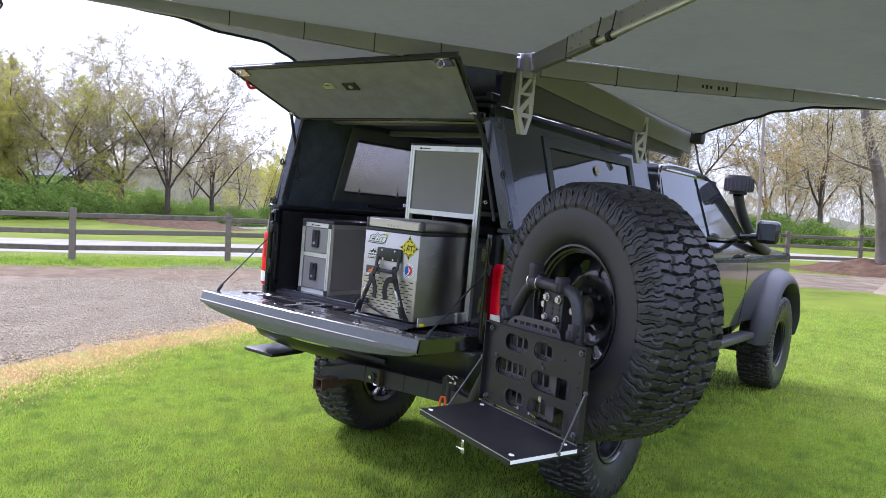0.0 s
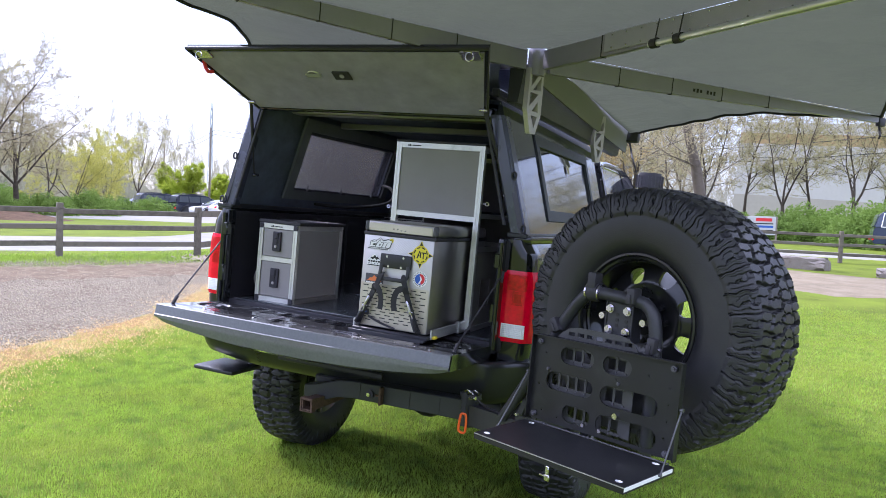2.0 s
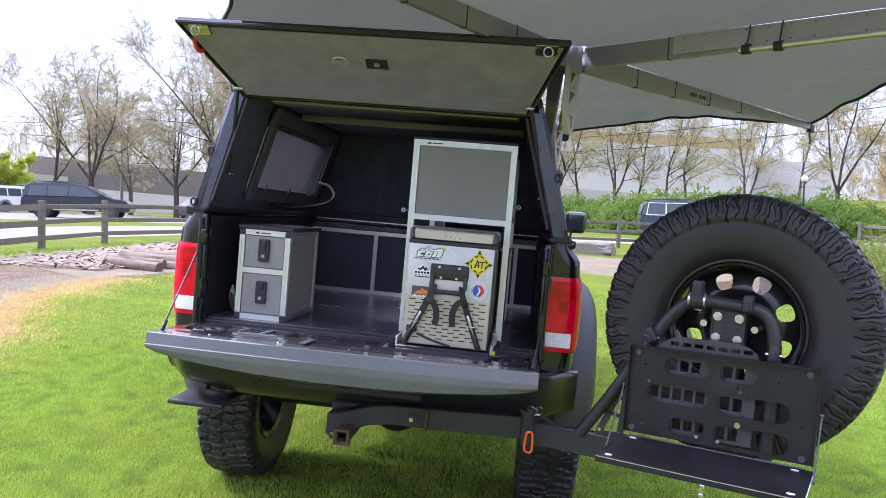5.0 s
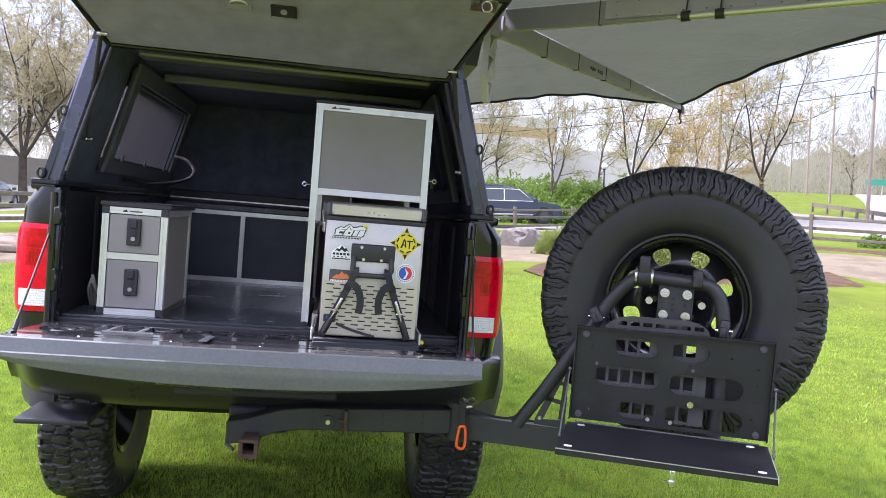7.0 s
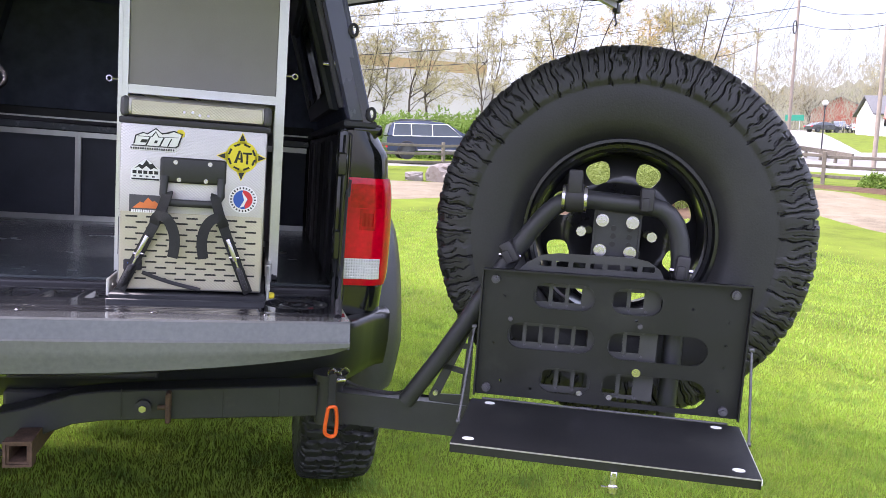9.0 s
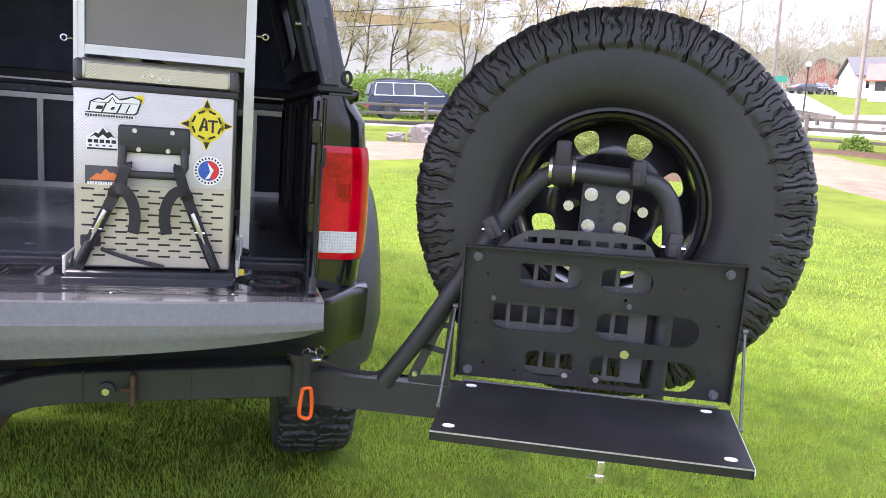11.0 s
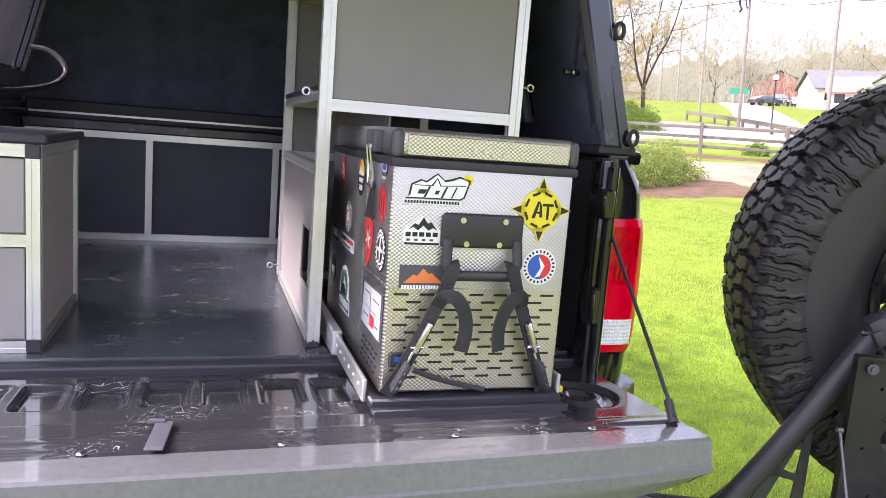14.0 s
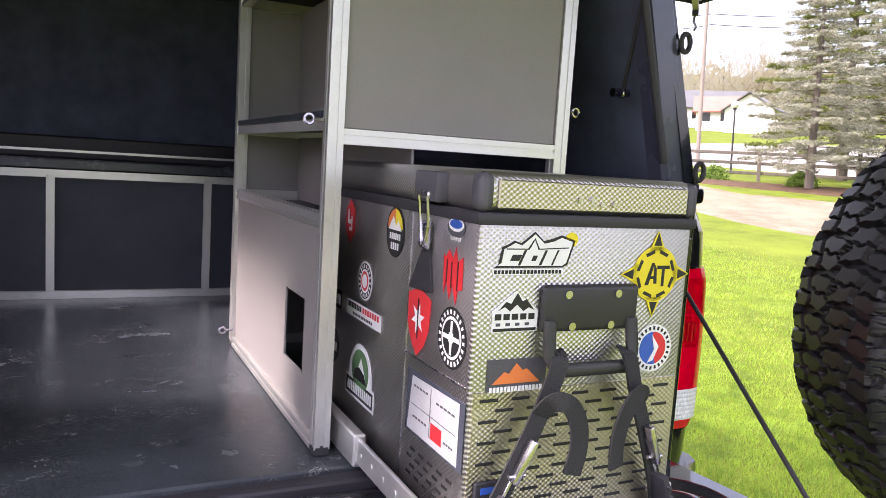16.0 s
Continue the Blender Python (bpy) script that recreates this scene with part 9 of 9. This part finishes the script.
def vehicle(name, kind, paint, x, y, turn, label, trim=False, dz=0.0):
    """A parked car along its own x axis, nose to +x, from a side outline, with glass, wheels and lamps."""
    v = thing(name, label, "pickup truck" if kind == "pickup" else "car", "parked vehicles", at=upright(x, y, turn, dz))
    if kind == "suv":
        L, W, H = 5.2, 2.0, 1.86
        low = [(-2.58, 0.40), (-2.62, 0.62), (-2.60, 1.00), (-2.54, 1.12), (1.15, 1.13), (1.60, 1.10), (2.30, 1.02), (2.52, 0.90), (2.60, 0.70), (2.58, 0.40)]
        top = [(-2.56, 1.10), (-2.40, 1.62), (-2.26, 1.78), (-2.0, 1.84), (-0.6, 1.86), (0.15, 1.81), (0.50, 1.70), (1.42, 1.11)]
        wins = [(-2.28, -1.45, -2.18, -1.45), (-1.36, -0.42, -1.36, -0.42), (-0.34, 1.05, -0.34, 0.36)]
        zs = (1.16, 1.68)
    elif kind == "pickup":
        L, W, H = 5.8, 2.0, 1.9
        low = [(-2.88, 0.50), (-2.9, 1.18), (-1.0, 1.20), (1.2, 1.20), (2.7, 1.14), (2.86, 0.95), (2.88, 0.5)]
        top = [(-1.05, 1.19), (-0.95, 1.80), (-0.75, 1.90), (0.5, 1.90), (0.75, 1.84), (1.35, 1.20)]
        wins = [(-0.88, -0.10, -0.80, -0.10), (0.0, 1.15, 0.0, 0.68)]
        zs = (1.26, 1.76)
    else:
        L, W, H = 4.8, 1.84, 1.45
        low = [(-2.36, 0.38), (-2.40, 0.85), (-2.2, 1.0), (1.0, 0.95), (2.2, 0.82), (2.38, 0.65), (2.38, 0.36)]
        top = [(-2.0, 0.98), (-1.2, 1.36), (-0.6, 1.45), (0.2, 1.44), (0.6, 1.34), (1.35, 0.93)]
        wins = [(-1.5, -0.55, -1.1, -0.55), (-0.47, 0.98, -0.47, 0.42)]
        zs = (1.00, 1.33)
    bm = B()
    w = W / 2
    ax = (-0.31 * L, 0.32 * L)
    def shell_(pts, w0, w1, z0, z1):
        loft(bm, [[(px, s * (w0 + (w1 - w0) * (pz - z0) / (z1 - z0)), pz) for px, pz in pts] for s in (-1, 1)])
    shell_(low, w, w, 0.4, 1.2)
    shell_(top, w - 0.03, w - 0.22, zs[0] - 0.05, H)
    bmesh.ops.bevel(bm, geom=bm.edges[:], offset=0.045, segments=2, affect="EDGES")
    part("body", bm, paint, v, "", True, 50)
    for s in (-1, 1):
        for a0, a1, b0, b1 in wins:
            bm = B()
            def wp(px, pz, out):
                t = (pz - zs[0] + 0.05) / (H - zs[0] + 0.05)
                return Vector((px, s * (w - 0.03 - 0.19 * t + out), pz))
            prism(bm, [(a0, zs[0]), (a1, zs[0]), (b1, zs[1]), (b0, zs[1])], lambda u, q, d: wp(u, q, 0.012 - d), 0.02)
            pane_ = part("window", bm, "car_glass", v, "dark window")
            if trim:
                bm = B()
                ring_ = [(a0 - 0.03, zs[0] - 0.03), (a1 + 0.03, zs[0] - 0.03), (b1 + 0.03, zs[1] + 0.03), (b0 - 0.03, zs[1] + 0.03)]
                tube(bm, [wp(px, pz, 0.02) for px, pz in ring_ + ring_[:1]], 0.022, 6)
                part("trim", bm, "white", pane_, "bright trim")
    for x0, x1, z0, z1 in ((top[0][0], top[1][0], zs[0], zs[1]), (top[-1][0], top[-2][0], zs[0], zs[1])):
        bm = B()
        sgn = -1 if x0 < 0 else 1
        prism(bm, [(-w + 0.18, z0), (w - 0.18, z0), (w - 0.26, z1), (-w + 0.26, z1)], lambda u, q, d: Vector((x0 + (x1 - x0) * (q - z0) / (z1 - z0) + sgn * (0.03 - d), u, q)), 0.03)
        part("windscreen", bm, "car_glass", v, "dark glass")
    for s in (-1, 1):
        for a in ax:
            o = part("wheel", B(), "rubber", v, "black tyre on an alloy rim")
            big = 1.13 if kind != "sedan" else 1.0
            o.matrix_basis = Matrix.Translation((a, s * (w - 0.10), 0.35 * big)) @ Matrix.Diagonal((big, 1, big, 1))
            bm = B()
            tube(bm, [(a + 0.41 * big * math.cos(q), s * (w + 0.004), 0.36 * big + 0.41 * big * math.sin(q)) for q in [math.pi * k / 12 for k in range(13)]], 0.035, 6)
            part("arch", bm, "plastic", v, "dark wheel arch lip", True)
            part("tyre", CAR_WHEEL, "", o)
            part("rim", CAR_RIM, "", o)
        bm = B()
        box(bm, (low[-2][0] - 0.18, s * (w - 0.22) - 0.16, low[-2][1] - 0.06), (low[-2][0] + 0.04, s * (w - 0.22) + 0.16, low[-2][1] + 0.08), 0.03, 2)
        part("headlamp", bm, "clear_lens", v, "clear headlamp")
        bm = B()
        box(bm, (low[1][0] - 0.012, s * (w - 0.16) - 0.14, low[1][1] - 0.06), (low[1][0] + 0.12, s * (w - 0.16) + 0.14, low[1][1] + 0.07), 0.02, 2)
        part("tail_lamp", bm, "red_lens", v, "red tail lamp")
        bm = B()
        box(bm, (top[-1][0] - 0.35, s * (w + 0.08) - 0.09, zs[0] - 0.02), (top[-1][0] - 0.22, s * (w + 0.08) + 0.09, zs[0] + 0.13), 0.03, 2)
        part("mirror", bm, paint, v)
        if kind == "suv":
            bm = B()
            tube(bm, [(-2.1, s * (w - 0.26), 1.86), (-1.9, s * (w - 0.26), 1.91), (-0.2, s * (w - 0.26), 1.91), (0.0, s * (w - 0.26), 1.85)], 0.022, 6)
            part("roof_rail", bm, "plastic", v, "dark roof rail", True)
            bm = B()
            box(bm, (-1.1, s * w - 0.02, 0.42), (1.1, s * w + 0.02, 0.50), 0.01)
            part("sill_strip", bm, "bracket", v, "bright sill strip")
    return v


vehicle("parked_car", "suv", "car_blue", 8.66, 34.59, -2, "dark blue estate car with bright window trim parked beyond the fence", trim=True, dz=0.26)
x, y = polar(-23.5, 45, 0.3, -3.2)
vehicle("parked_car", "sedan", "car_grey", x, y, 98, "dark grey saloon car parked beyond the fence")
x, y = polar(-31.9, 44, 0.3, -3.2)
vehicle("parked_car", "suv", "car_dark", x, y, 20, "black estate car parked beyond the fence")
x, y = polar(-36.4, 61, 1.2, -3.2)
vehicle("parked_car", "suv", "car_white", x, y, 70, "white estate car in the car park")
x, y = polar(-33.9, 65, 1.2, -3.2)
vehicle("parked_truck", "pickup", "car_white", x, y, 215, "white pickup in the car park")
for k, (az, d, kind, col) in enumerate(((-38.3, 66, "sedan", "car_white"), (-39.6, 67, "sedan", "car_white"), (-41.0, 70, "suv", "car_dark"), (-42.2, 72, "sedan", "car_dark"), (-43.4, 71, "suv", "car_dark"), (-45.0, 73, "sedan", "car_grey"), (-46.6, 74, "sedan", "car_dark"))):
    x, y = polar(az, d, 1.2, -3.2)
    vehicle("parked_car", kind, col, x, y, 65 + 180 * (k % 2), "parked car in a row in the car park")
for k, (az, d, kind, col) in enumerate(((39.2, 118, "sedan", "car_grey"), (41.2, 136, "sedan", "car_white"), (42.0, 134, "sedan", "car_dark"), (42.7, 132, "sedan", "car_white"), (40.2, 136, "suv", "car_dark"))):
    x, y = polar(az, d)
    vehicle("parked_car", kind, col, x, y, 60 * k, "distant parked car by the brick house")


# ---- buildings ----
def house(x, y, turn, w, d, h, wall, roof, label, rise=1.6, windows=3, dz=0.0):
    b = thing("house", label, "house", at=upright(x, y, turn, dz))
    bm = B()
    box(bm, (-w / 2, -d / 2, -0.8), (w / 2, d / 2, h))
    for s in (-1, 1):
        prism(bm, [(-d / 2, h - 0.001), (d / 2, h - 0.001), (0, h + rise)], lambda u, v, q: Vector((s * (w / 2 - q), u, v)), 0.2)
    part("wall", bm, wall, b)
    bm = B()
    for s in (-1, 1):
        prism(bm, [(-w / 2 - 0.4, 0), (w / 2 + 0.4, 0), (w / 2 + 0.4, 1), (-w / 2 - 0.4, 1)], lambda u, v, q: Vector((u, s * (d / 2 + 0.4) * (1 - v), h - 0.25 + (rise + 0.35) * v + q)), 0.16)
    part("roof", bm, roof, b)
    for s in (-1, 1):
        for k in range(windows):
            xx = -w / 2 + w * (k + 0.5) / windows
            o = part("window", B(), "siding", b, "framed window")
            bm = B()
            box(bm, (xx - 0.62, s * d / 2 - 0.05, 0.95), (xx + 0.62, s * d / 2 + 0.05, 2.15), 0.02)
            part("window_frame", bm, "siding", o)
            bm = B()
            box(bm, (xx - 0.52, s * d / 2 - 0.065, 1.05), (xx + 0.52, s * d / 2 + 0.065, 2.05))
            part("pane", bm, "glass_dark", o)
    for s in (-1, 1):
        bm = B()
        box(bm, (w * 0.18 - 0.5, s * d / 2 - 0.05, 0), (w * 0.18 + 0.5, s * d / 2 + 0.06, 2.1), 0.02)
        part("door", bm, "roof_dark", b)
    return b


x, y = polar(40.3, 172, 0.3, -2.4)
house(x, y, 52, 15, 9.5, 2.9, "brick_red", "roof_grey", "red brick bungalow with a gabled end and grey roof", 2.3, dz=1.2)
x, y = polar(44.9, 108, -0.3, -1.3)
house(x, y, -24, 9, 6.5, 2.6, "siding", "roof_grey", "white clapboard house with a grey roof", 2.0)
x, y = polar(46.1, 97, -0.3, -1.0)
house(x, y, -46, 6.5, 6, 2.3, "siding", "roof_red", "white clapboard house with a dull red roof", 1.5)
x, y = polar(48.0, 95, -0.3, -1.0)
house(x, y, 34, 8, 5.2, 2.5, "siding", "roof_grey", "small white gabled clapboard house", 1.7)
x, y = polar(-64.6, 98)
house(x, y, 30, 13, 9, 2.4, "bark", "roof_dark", "house with a long grey roof behind the trees", 2.6)


def hall(az0, az1, d, z0, rows, label, ends=0.0):
    """A long plain shed standing between two bearings; rows: (height, material) from the ground up."""
    b = thing("warehouse", label, "warehouse")
    x0, y0 = polar(az0, d)
    x1, y1 = polar(az1, d)
    dirv = Vector((x1 - x0, y1 - y0, 0)).normalized()
    nrm = Vector((-dirv.y, dirv.x, 0))
    L = math.hypot(x1 - x0, y1 - y0)
    base = max(ground_z(x0, y0), ground_z(x1, y1)) * 0 + z0
    z = base - 6
    for i, (h, m_) in enumerate(rows):
        zt = base + h
        bm = B()
        o = Vector((x0, y0, 0))
        prism(bm, [(0, z), (L, z), (L, zt), (0, zt)], lambda u, v, q: o + dirv * u + Vector((0, 0, v)) + nrm * (q + 0.03 * i), 14)
        part("wall", bm, m_, b, ("" if i else "ribbed metal wall"))
        z = zt
    return b


hall(-2.0, 15.5, 98, 3.2, ((3.5, "hall_grey"), (9.7, "hall_white"), (11.0, "hall_orange"), (12.3, "hall_white")), "long pale industrial shed with an orange band")
hall(15.5, 21.0, 104, 3.6, ((3.0, "hall_grey"), (8.8, "hall_white")), "lower pale shed beside the industrial shed")
mat("shed_roof", (0.15, 0.13, 0.115), 0.85, 0.0, 0.15, 0.3, 10, 0.2)
hall(-36.0, -14.0, 92, -0.2, ((1.6, "hall_white"), (4.6, "shed_roof")), "long low dark-roofed shed behind the trees")
hall(-37.2, -33.6, 84, -1.4, ((3.8, "hall_grey"),), "grey flat-roofed shed by the car park")

# far wooded ridge all along the view
bm = B()
rid = []
for k in range(721):
    az = -80 + 150 * k / 720
    x, y = polar(az, 190)
    h = 5.5 + 3.5 * noise.noise(Vector((az * 0.12, 0, 0))) + 2.2 * noise.noise(Vector((az * 0.9, 2, 0))) + 1.2 * noise.noise(Vector((az * 3.1, 4, 0))) + 1.6 * noise.noise(Vector((az * 9.3, 7, 0)))
    h = h + (5.0 + 7.0 * smoothstep(28, 36, az) if az > 25 else 7.0 * smoothstep(-44, -50, az))
    zb = 0.056 * x + 0.010 * y
    rid.append([(x, y, zb - 12), (x, y, zb + h * 0.6), (x * 1.01, y * 1.01, zb + h), (x * 1.06, y * 1.06, zb - 12)])
loft(bm, rid, caps=False, closed=False)
mat("far_woods", (0.155, 0.150, 0.115), 0.95, 0.0, 0.35, 0.12, 1.2, 1.0, dirt=(0.23, 0.24, 0.12), dirt_at=0.55)
solo("backdrop_woods", bm, "far_woods", "hazy line of distant spring woods", "woods", kind="structure", smooth=True)


# a belt of far trees, each only a haze of twigs
g2 = np.random.default_rng(91)
n = 90000
az = g2.uniform(-80, 62, n)
dd = g2.uniform(118, 168, n)
tallest = 9.0 + 4.0 * np.sin(az * 0.9) * np.sin(az * 0.37 + 1) + 2.5 * np.sin(az * 3.3 + 2) + 2.0 * np.sin(az * 7.1)
tallest = np.where(az > 30, tallest * 0.85 + 4.5, tallest)
hz = tallest * g2.uniform(0, 1, n) ** 0.8
px = 1.0 + dd * np.sin(np.radians(az))
py = -2.6 + dd * np.cos(np.radians(az))
pz = gz_np(px, py) + hz
tilt = g2.normal(0, 0.5, n)
wide, long_ = 0.022 * g2.uniform(0.6, 1.4, n), 0.42 * g2.uniform(0.5, 1.5, n)
ax3 = np.stack([np.cos(np.radians(az)) * np.sin(tilt), -np.sin(np.radians(az)) * np.sin(tilt), np.cos(tilt)], -1) * long_[:, None]
bx3 = np.stack([np.cos(np.radians(az)) * np.cos(tilt), -np.sin(np.radians(az)) * np.cos(tilt), -np.sin(tilt)], -1) * wide[:, None]
P3 = np.stack([px, py, pz], -1)
cc = np.stack([P3 - ax3 - bx3, P3 - ax3 + bx3, P3 + ax3 + bx3, P3 + ax3 - bx3], 1).reshape(-1, 3)
# twig colour paled towards the sky, so distance haze is in the colour
leafy("far_twigs", (0.22, 0.205, 0.155), 0.3, 0.8, 0.4, 0.05, 0.8, 0.0)
solo("far_woods", fast_mesh("far_woods", cc, np.arange(4 * n).reshape(-1, 4), "far_twigs"), "", "hazy belt of far early-spring trees", "woods", kind="stuff")

# ---- poles, wires, lamps, signs ----
def pole(az, d, h, label="weathered wooden utility pole with a crossarm", ox=1.0, oy=-2.6, arms=1, r=0.13):
    x, y = polar(az, d, ox, oy)
    p = thing("utility_pole", label, "utility pole", "utility poles", at=upright(x, y, az))
    bm = B()
    rod(bm, (0, 0, -0.5), (0, 0, h), r, r * 0.62, 10)
    part("mast", bm, "pole_wood", p, "", True)
    for k in range(arms):
        bm = B()
        box(bm, (-1.1, -0.05, h - 0.6 - 0.9 * k), (1.1, 0.05, h - 0.48 - 0.9 * k), 0.01)
        part("crossarm", bm, "pole_wood", p)
        for q in (-1.0, -0.5, 0.5, 1.0):
            bm = B()
            rod(bm, (q, 0, h - 0.48 - 0.9 * k), (q, 0, h - 0.30 - 0.9 * k), 0.035, 0.02, 8)
            part("insulator", bm, "galv", p)
    return Vector((x, y, ground_z(x, y) + h)), p


p38, po = pole(37.45, 58, 13.5, ox=0.27, oy=-2.52)
bm = B()
tube(bm, [(-0.85 + 0.42 * math.cos(a), -0.1, 8.55 + 0.42 * math.sin(a)) for a in [k * math.pi / 9 for k in range(19)]], 0.045, 6)
part("cable_coil", bm, "wire", po, "coiled cable", True)
p44, _ = pole(44.5, 47, 10.0, ox=-0.4, oy=-1.1)
p35, _ = pole(34.6, 84, 11.0)
p33, _ = pole(33.2, 104, 11.0)
p32, _ = pole(32.2, 128, 11.0)
p26, _ = pole(27.2, 60, 9.5, arms=0)
pL1, _ = pole(-40.6, 80, 9.0, arms=0)
pL2, _ = pole(-43.8, 92, 8.0, arms=0)
pL3, _ = pole(-30.2, 66, 9.0, arms=0)
pB, _ = pole(-11.9, 44, 10.5, "plain grey metal pole", arms=0, r=0.10)
wires = thing("overhead_wires", "sagging black overhead wires between the poles", "wires")


def wire(a, b, sag_, r=0.022):
    bm = B()
    tube(bm, [Vector(a).lerp(Vector(b), k / 24) - Vector((0, 0, sag_ * 4 * (k / 24) * (1 - k / 24))) for k in range(25)], r, 5)
    part("cable", bm, "wire", wires, "", True)


endR = Vector((*polar(64, 52, -0.4, -1.1), 14.0))
endL = Vector((*polar(-4, 62), 11.2))
for dz in (-0.3, -1.2, -3.4, -4.6):
    wire(p38 + Vector((0, 0, dz)), endL + Vector((0, 0, dz * 0.9)), 0.8, 0.028)
    wire(p38 + Vector((0, 0, dz)), p44 + Vector((0, 0, dz * 0.5 + 0.2)), 0.35)
    wire(p44 + Vector((0, 0, dz * 0.5 + 0.2)), endR + Vector((0, 0, dz * 0.5)), 0.5)
for dz in (-0.4, -1.3):
    wire(p38 + Vector((0, 0, dz)), p35 + Vector((0, 0, dz)), 0.8)
    wire(p35 + Vector((0, 0, dz)), p33 + Vector((0, 0, dz)), 0.6)
    wire(pL1 + Vector((0, 0, dz * 0.5)), pL2 + Vector((0, 0, dz * 0.5)), 0.5)
    wire(pL1 + Vector((0, 0, dz * 0.5)), pL3 + Vector((0, 0, dz * 0.5)), 0.8)


def lamp_post(az, d, h, ox=1.0, oy=-2.6):
    x, y = polar(az, d, ox, oy)
    p = thing("street_lamp", "black post lamp with a white globe", "street lamp", "post lamps", at=upright(x, y))
    bm = B()
    rod(bm, (0, 0, -0.2), (0, 0, h), 0.05, 0.04, 10)
    rod(bm, (0, 0, h), (0, 0, h + 0.08), 0.10, 0.10, 12)
    part("post", bm, "plastic", p, "", True)
    bm = B()
    bmesh.ops.create_uvsphere(bm, u_segments=16, v_segments=10, radius=0.19, matrix=Matrix.Translation((0, 0, h + 0.24)))
    part("globe", bm, "siding", p, "white globe", True)


lamp_post(46.8, 40, 3.0, -0.4, -1.1)
lamp_post(39.6, 57, 3.4, 0.4, -2.3)
lamp_post(19.0, 47, 3.2)
lamp_post(-38.2, 76, 4.0)
# radio mast beyond the car park
x, y = polar(-40.7, 180)
mast = thing("radio_mast", "thin lattice radio mast far off", "radio mast", at=upright(x, y))
for k in range(3):
    bm = B()
    a = k * 2.094
    rod(bm, (0.9 * math.cos(a), 0.9 * math.sin(a), -3), (0.25 * math.cos(a), 0.25 * math.sin(a), 21), 0.10, seg=5)
    for j in range(11):
        b_ = a + 2.094
        z = j * 2.0
        r0, r1 = 0.9 - 0.65 * (z + 3) / 24, 0.9 - 0.65 * (z + 5) / 24
        rod(bm, (r0 * math.cos(a), r0 * math.sin(a), z), (r1 * math.cos(b_), r1 * math.sin(b_), z + 2), 0.06, seg=4)
    part("leg", bm, "galv", mast)
# white notice board with red marks near the road
x, y = polar(-0.6, 46, 2.0, -3.1)
sg = thing("sign_board", "white roadside notice board with red and dark bars", "sign", at=upright(x, y, 2))
bm = B()
for s in (-1, 1):
    box(bm, (s * 0.78 - 0.05, -0.05, -0.3), (s * 0.78 + 0.05, 0.05, 1.5), 0.01)
part("post", bm, "pole_wood", sg)
bm = B()
box(bm, (-0.75, -0.05, 0.45), (0.75, 0.05, 1.5), 0.01)
part("board", bm, "label_grey", sg, "pale weathered board")
for k, (u0, u1, v0, v1, c) in enumerate(((-0.30, 0.55, 1.22, 1.40, "red"), (-0.55, 0.62, 1.06, 1.12, "black_ink"), (-0.62, 0.62, 0.86, 0.98, "blue"), (-0.62, 0.62, 0.66, 0.74, "black_ink"), (-0.62, 0.4, 0.54, 0.60, "black_ink"))):
    bm = B()
    box(bm, (u0, -0.056, v0), (u1, -0.051, v1))
    part("mark", bm, c, sg)
x, y = polar(37.4, 116)
gs = thing("street_sign", "green roadside direction board", "sign", at=upright(x, y, -36))
for s in (-1, 1):
    bm = B()
    rod(bm, (s * 0.7, 0.06, 0), (s * 0.7, 0.06, 2.2), 0.05)
    part("post", bm, "galv", gs)
bm = B()
box(bm, (-1.2, -0.02, 1.5), (1.2, 0.02, 2.3), 0.01)
part("board", bm, "sign_green", gs)
# guard rail beside the far road
rail = thing("guard_rail", "low timber guard rail along the far road", "guard rail")
prev = None
for k in range(9):
    x, y = polar(33.5 + k * 0.9, 66 - k * 2.0)
    z = ground_z(x, y)
    o = part("post", B(), "wood_grey", rail)
    bm = B()
    box(bm, (x - 0.08, y - 0.08, z - 0.2), (x + 0.08, y + 0.08, z + 0.75), 0.01)
    part("timber", bm, "wood_grey", o)
    if prev:
        bm = B()
        p, q = Vector((*prev, ground_z(*prev) + 0.6)), Vector((x, y, z + 0.6))
        d = q - p
        obox(bm, Matrix.Translation((p + q) / 2) @ d.to_track_quat("X", "Z").to_matrix().to_4x4(), (d.length, 0.08, 0.28), 0.01)
        part("rail", bm, "wood_grey", rail)
    prev = (x, y)
# mulch mound under the larch
bm = B()
def mound_(u, v):
    a, r = 2 * math.pi * u, v
    px, py = -0.2 + 3.0 * r * math.cos(a), 24.2 + 2.0 * r * math.sin(a)
    return Vector((px, py, ground_z(px, py) - 0.02 + 0.45 * (1 - r * r) ** 1.5 * (1 + 0.4 * noise.noise(Vector((px * 2, py * 2, 0))))))
sheet(bm, 40, 10, mound_)
solo("mulch_mound", bm, "mulch", "low brown mulch mound round the larch", "mound", kind="structure", smooth=True)
# mulch mound under the trees beyond the road
bm = B()
x, y = polar(-55.5, 37)
def mound(u, v):
    a, r = 2 * math.pi * u, v
    px, py = x + 5.2 * r * math.cos(a), y + 3.2 * r * math.sin(a)
    return Vector((px, py, ground_z(px, py) - 0.02 + 0.48 * (1 - r * r) ** 1.5 * (1 + 0.3 * noise.noise(Vector((px, py, 0))))))
sheet(bm, 48, 12, mound)
solo("mulch_mound", bm, "mulch", "low brown mound under the roadside trees", "mound", kind="structure", smooth=True)
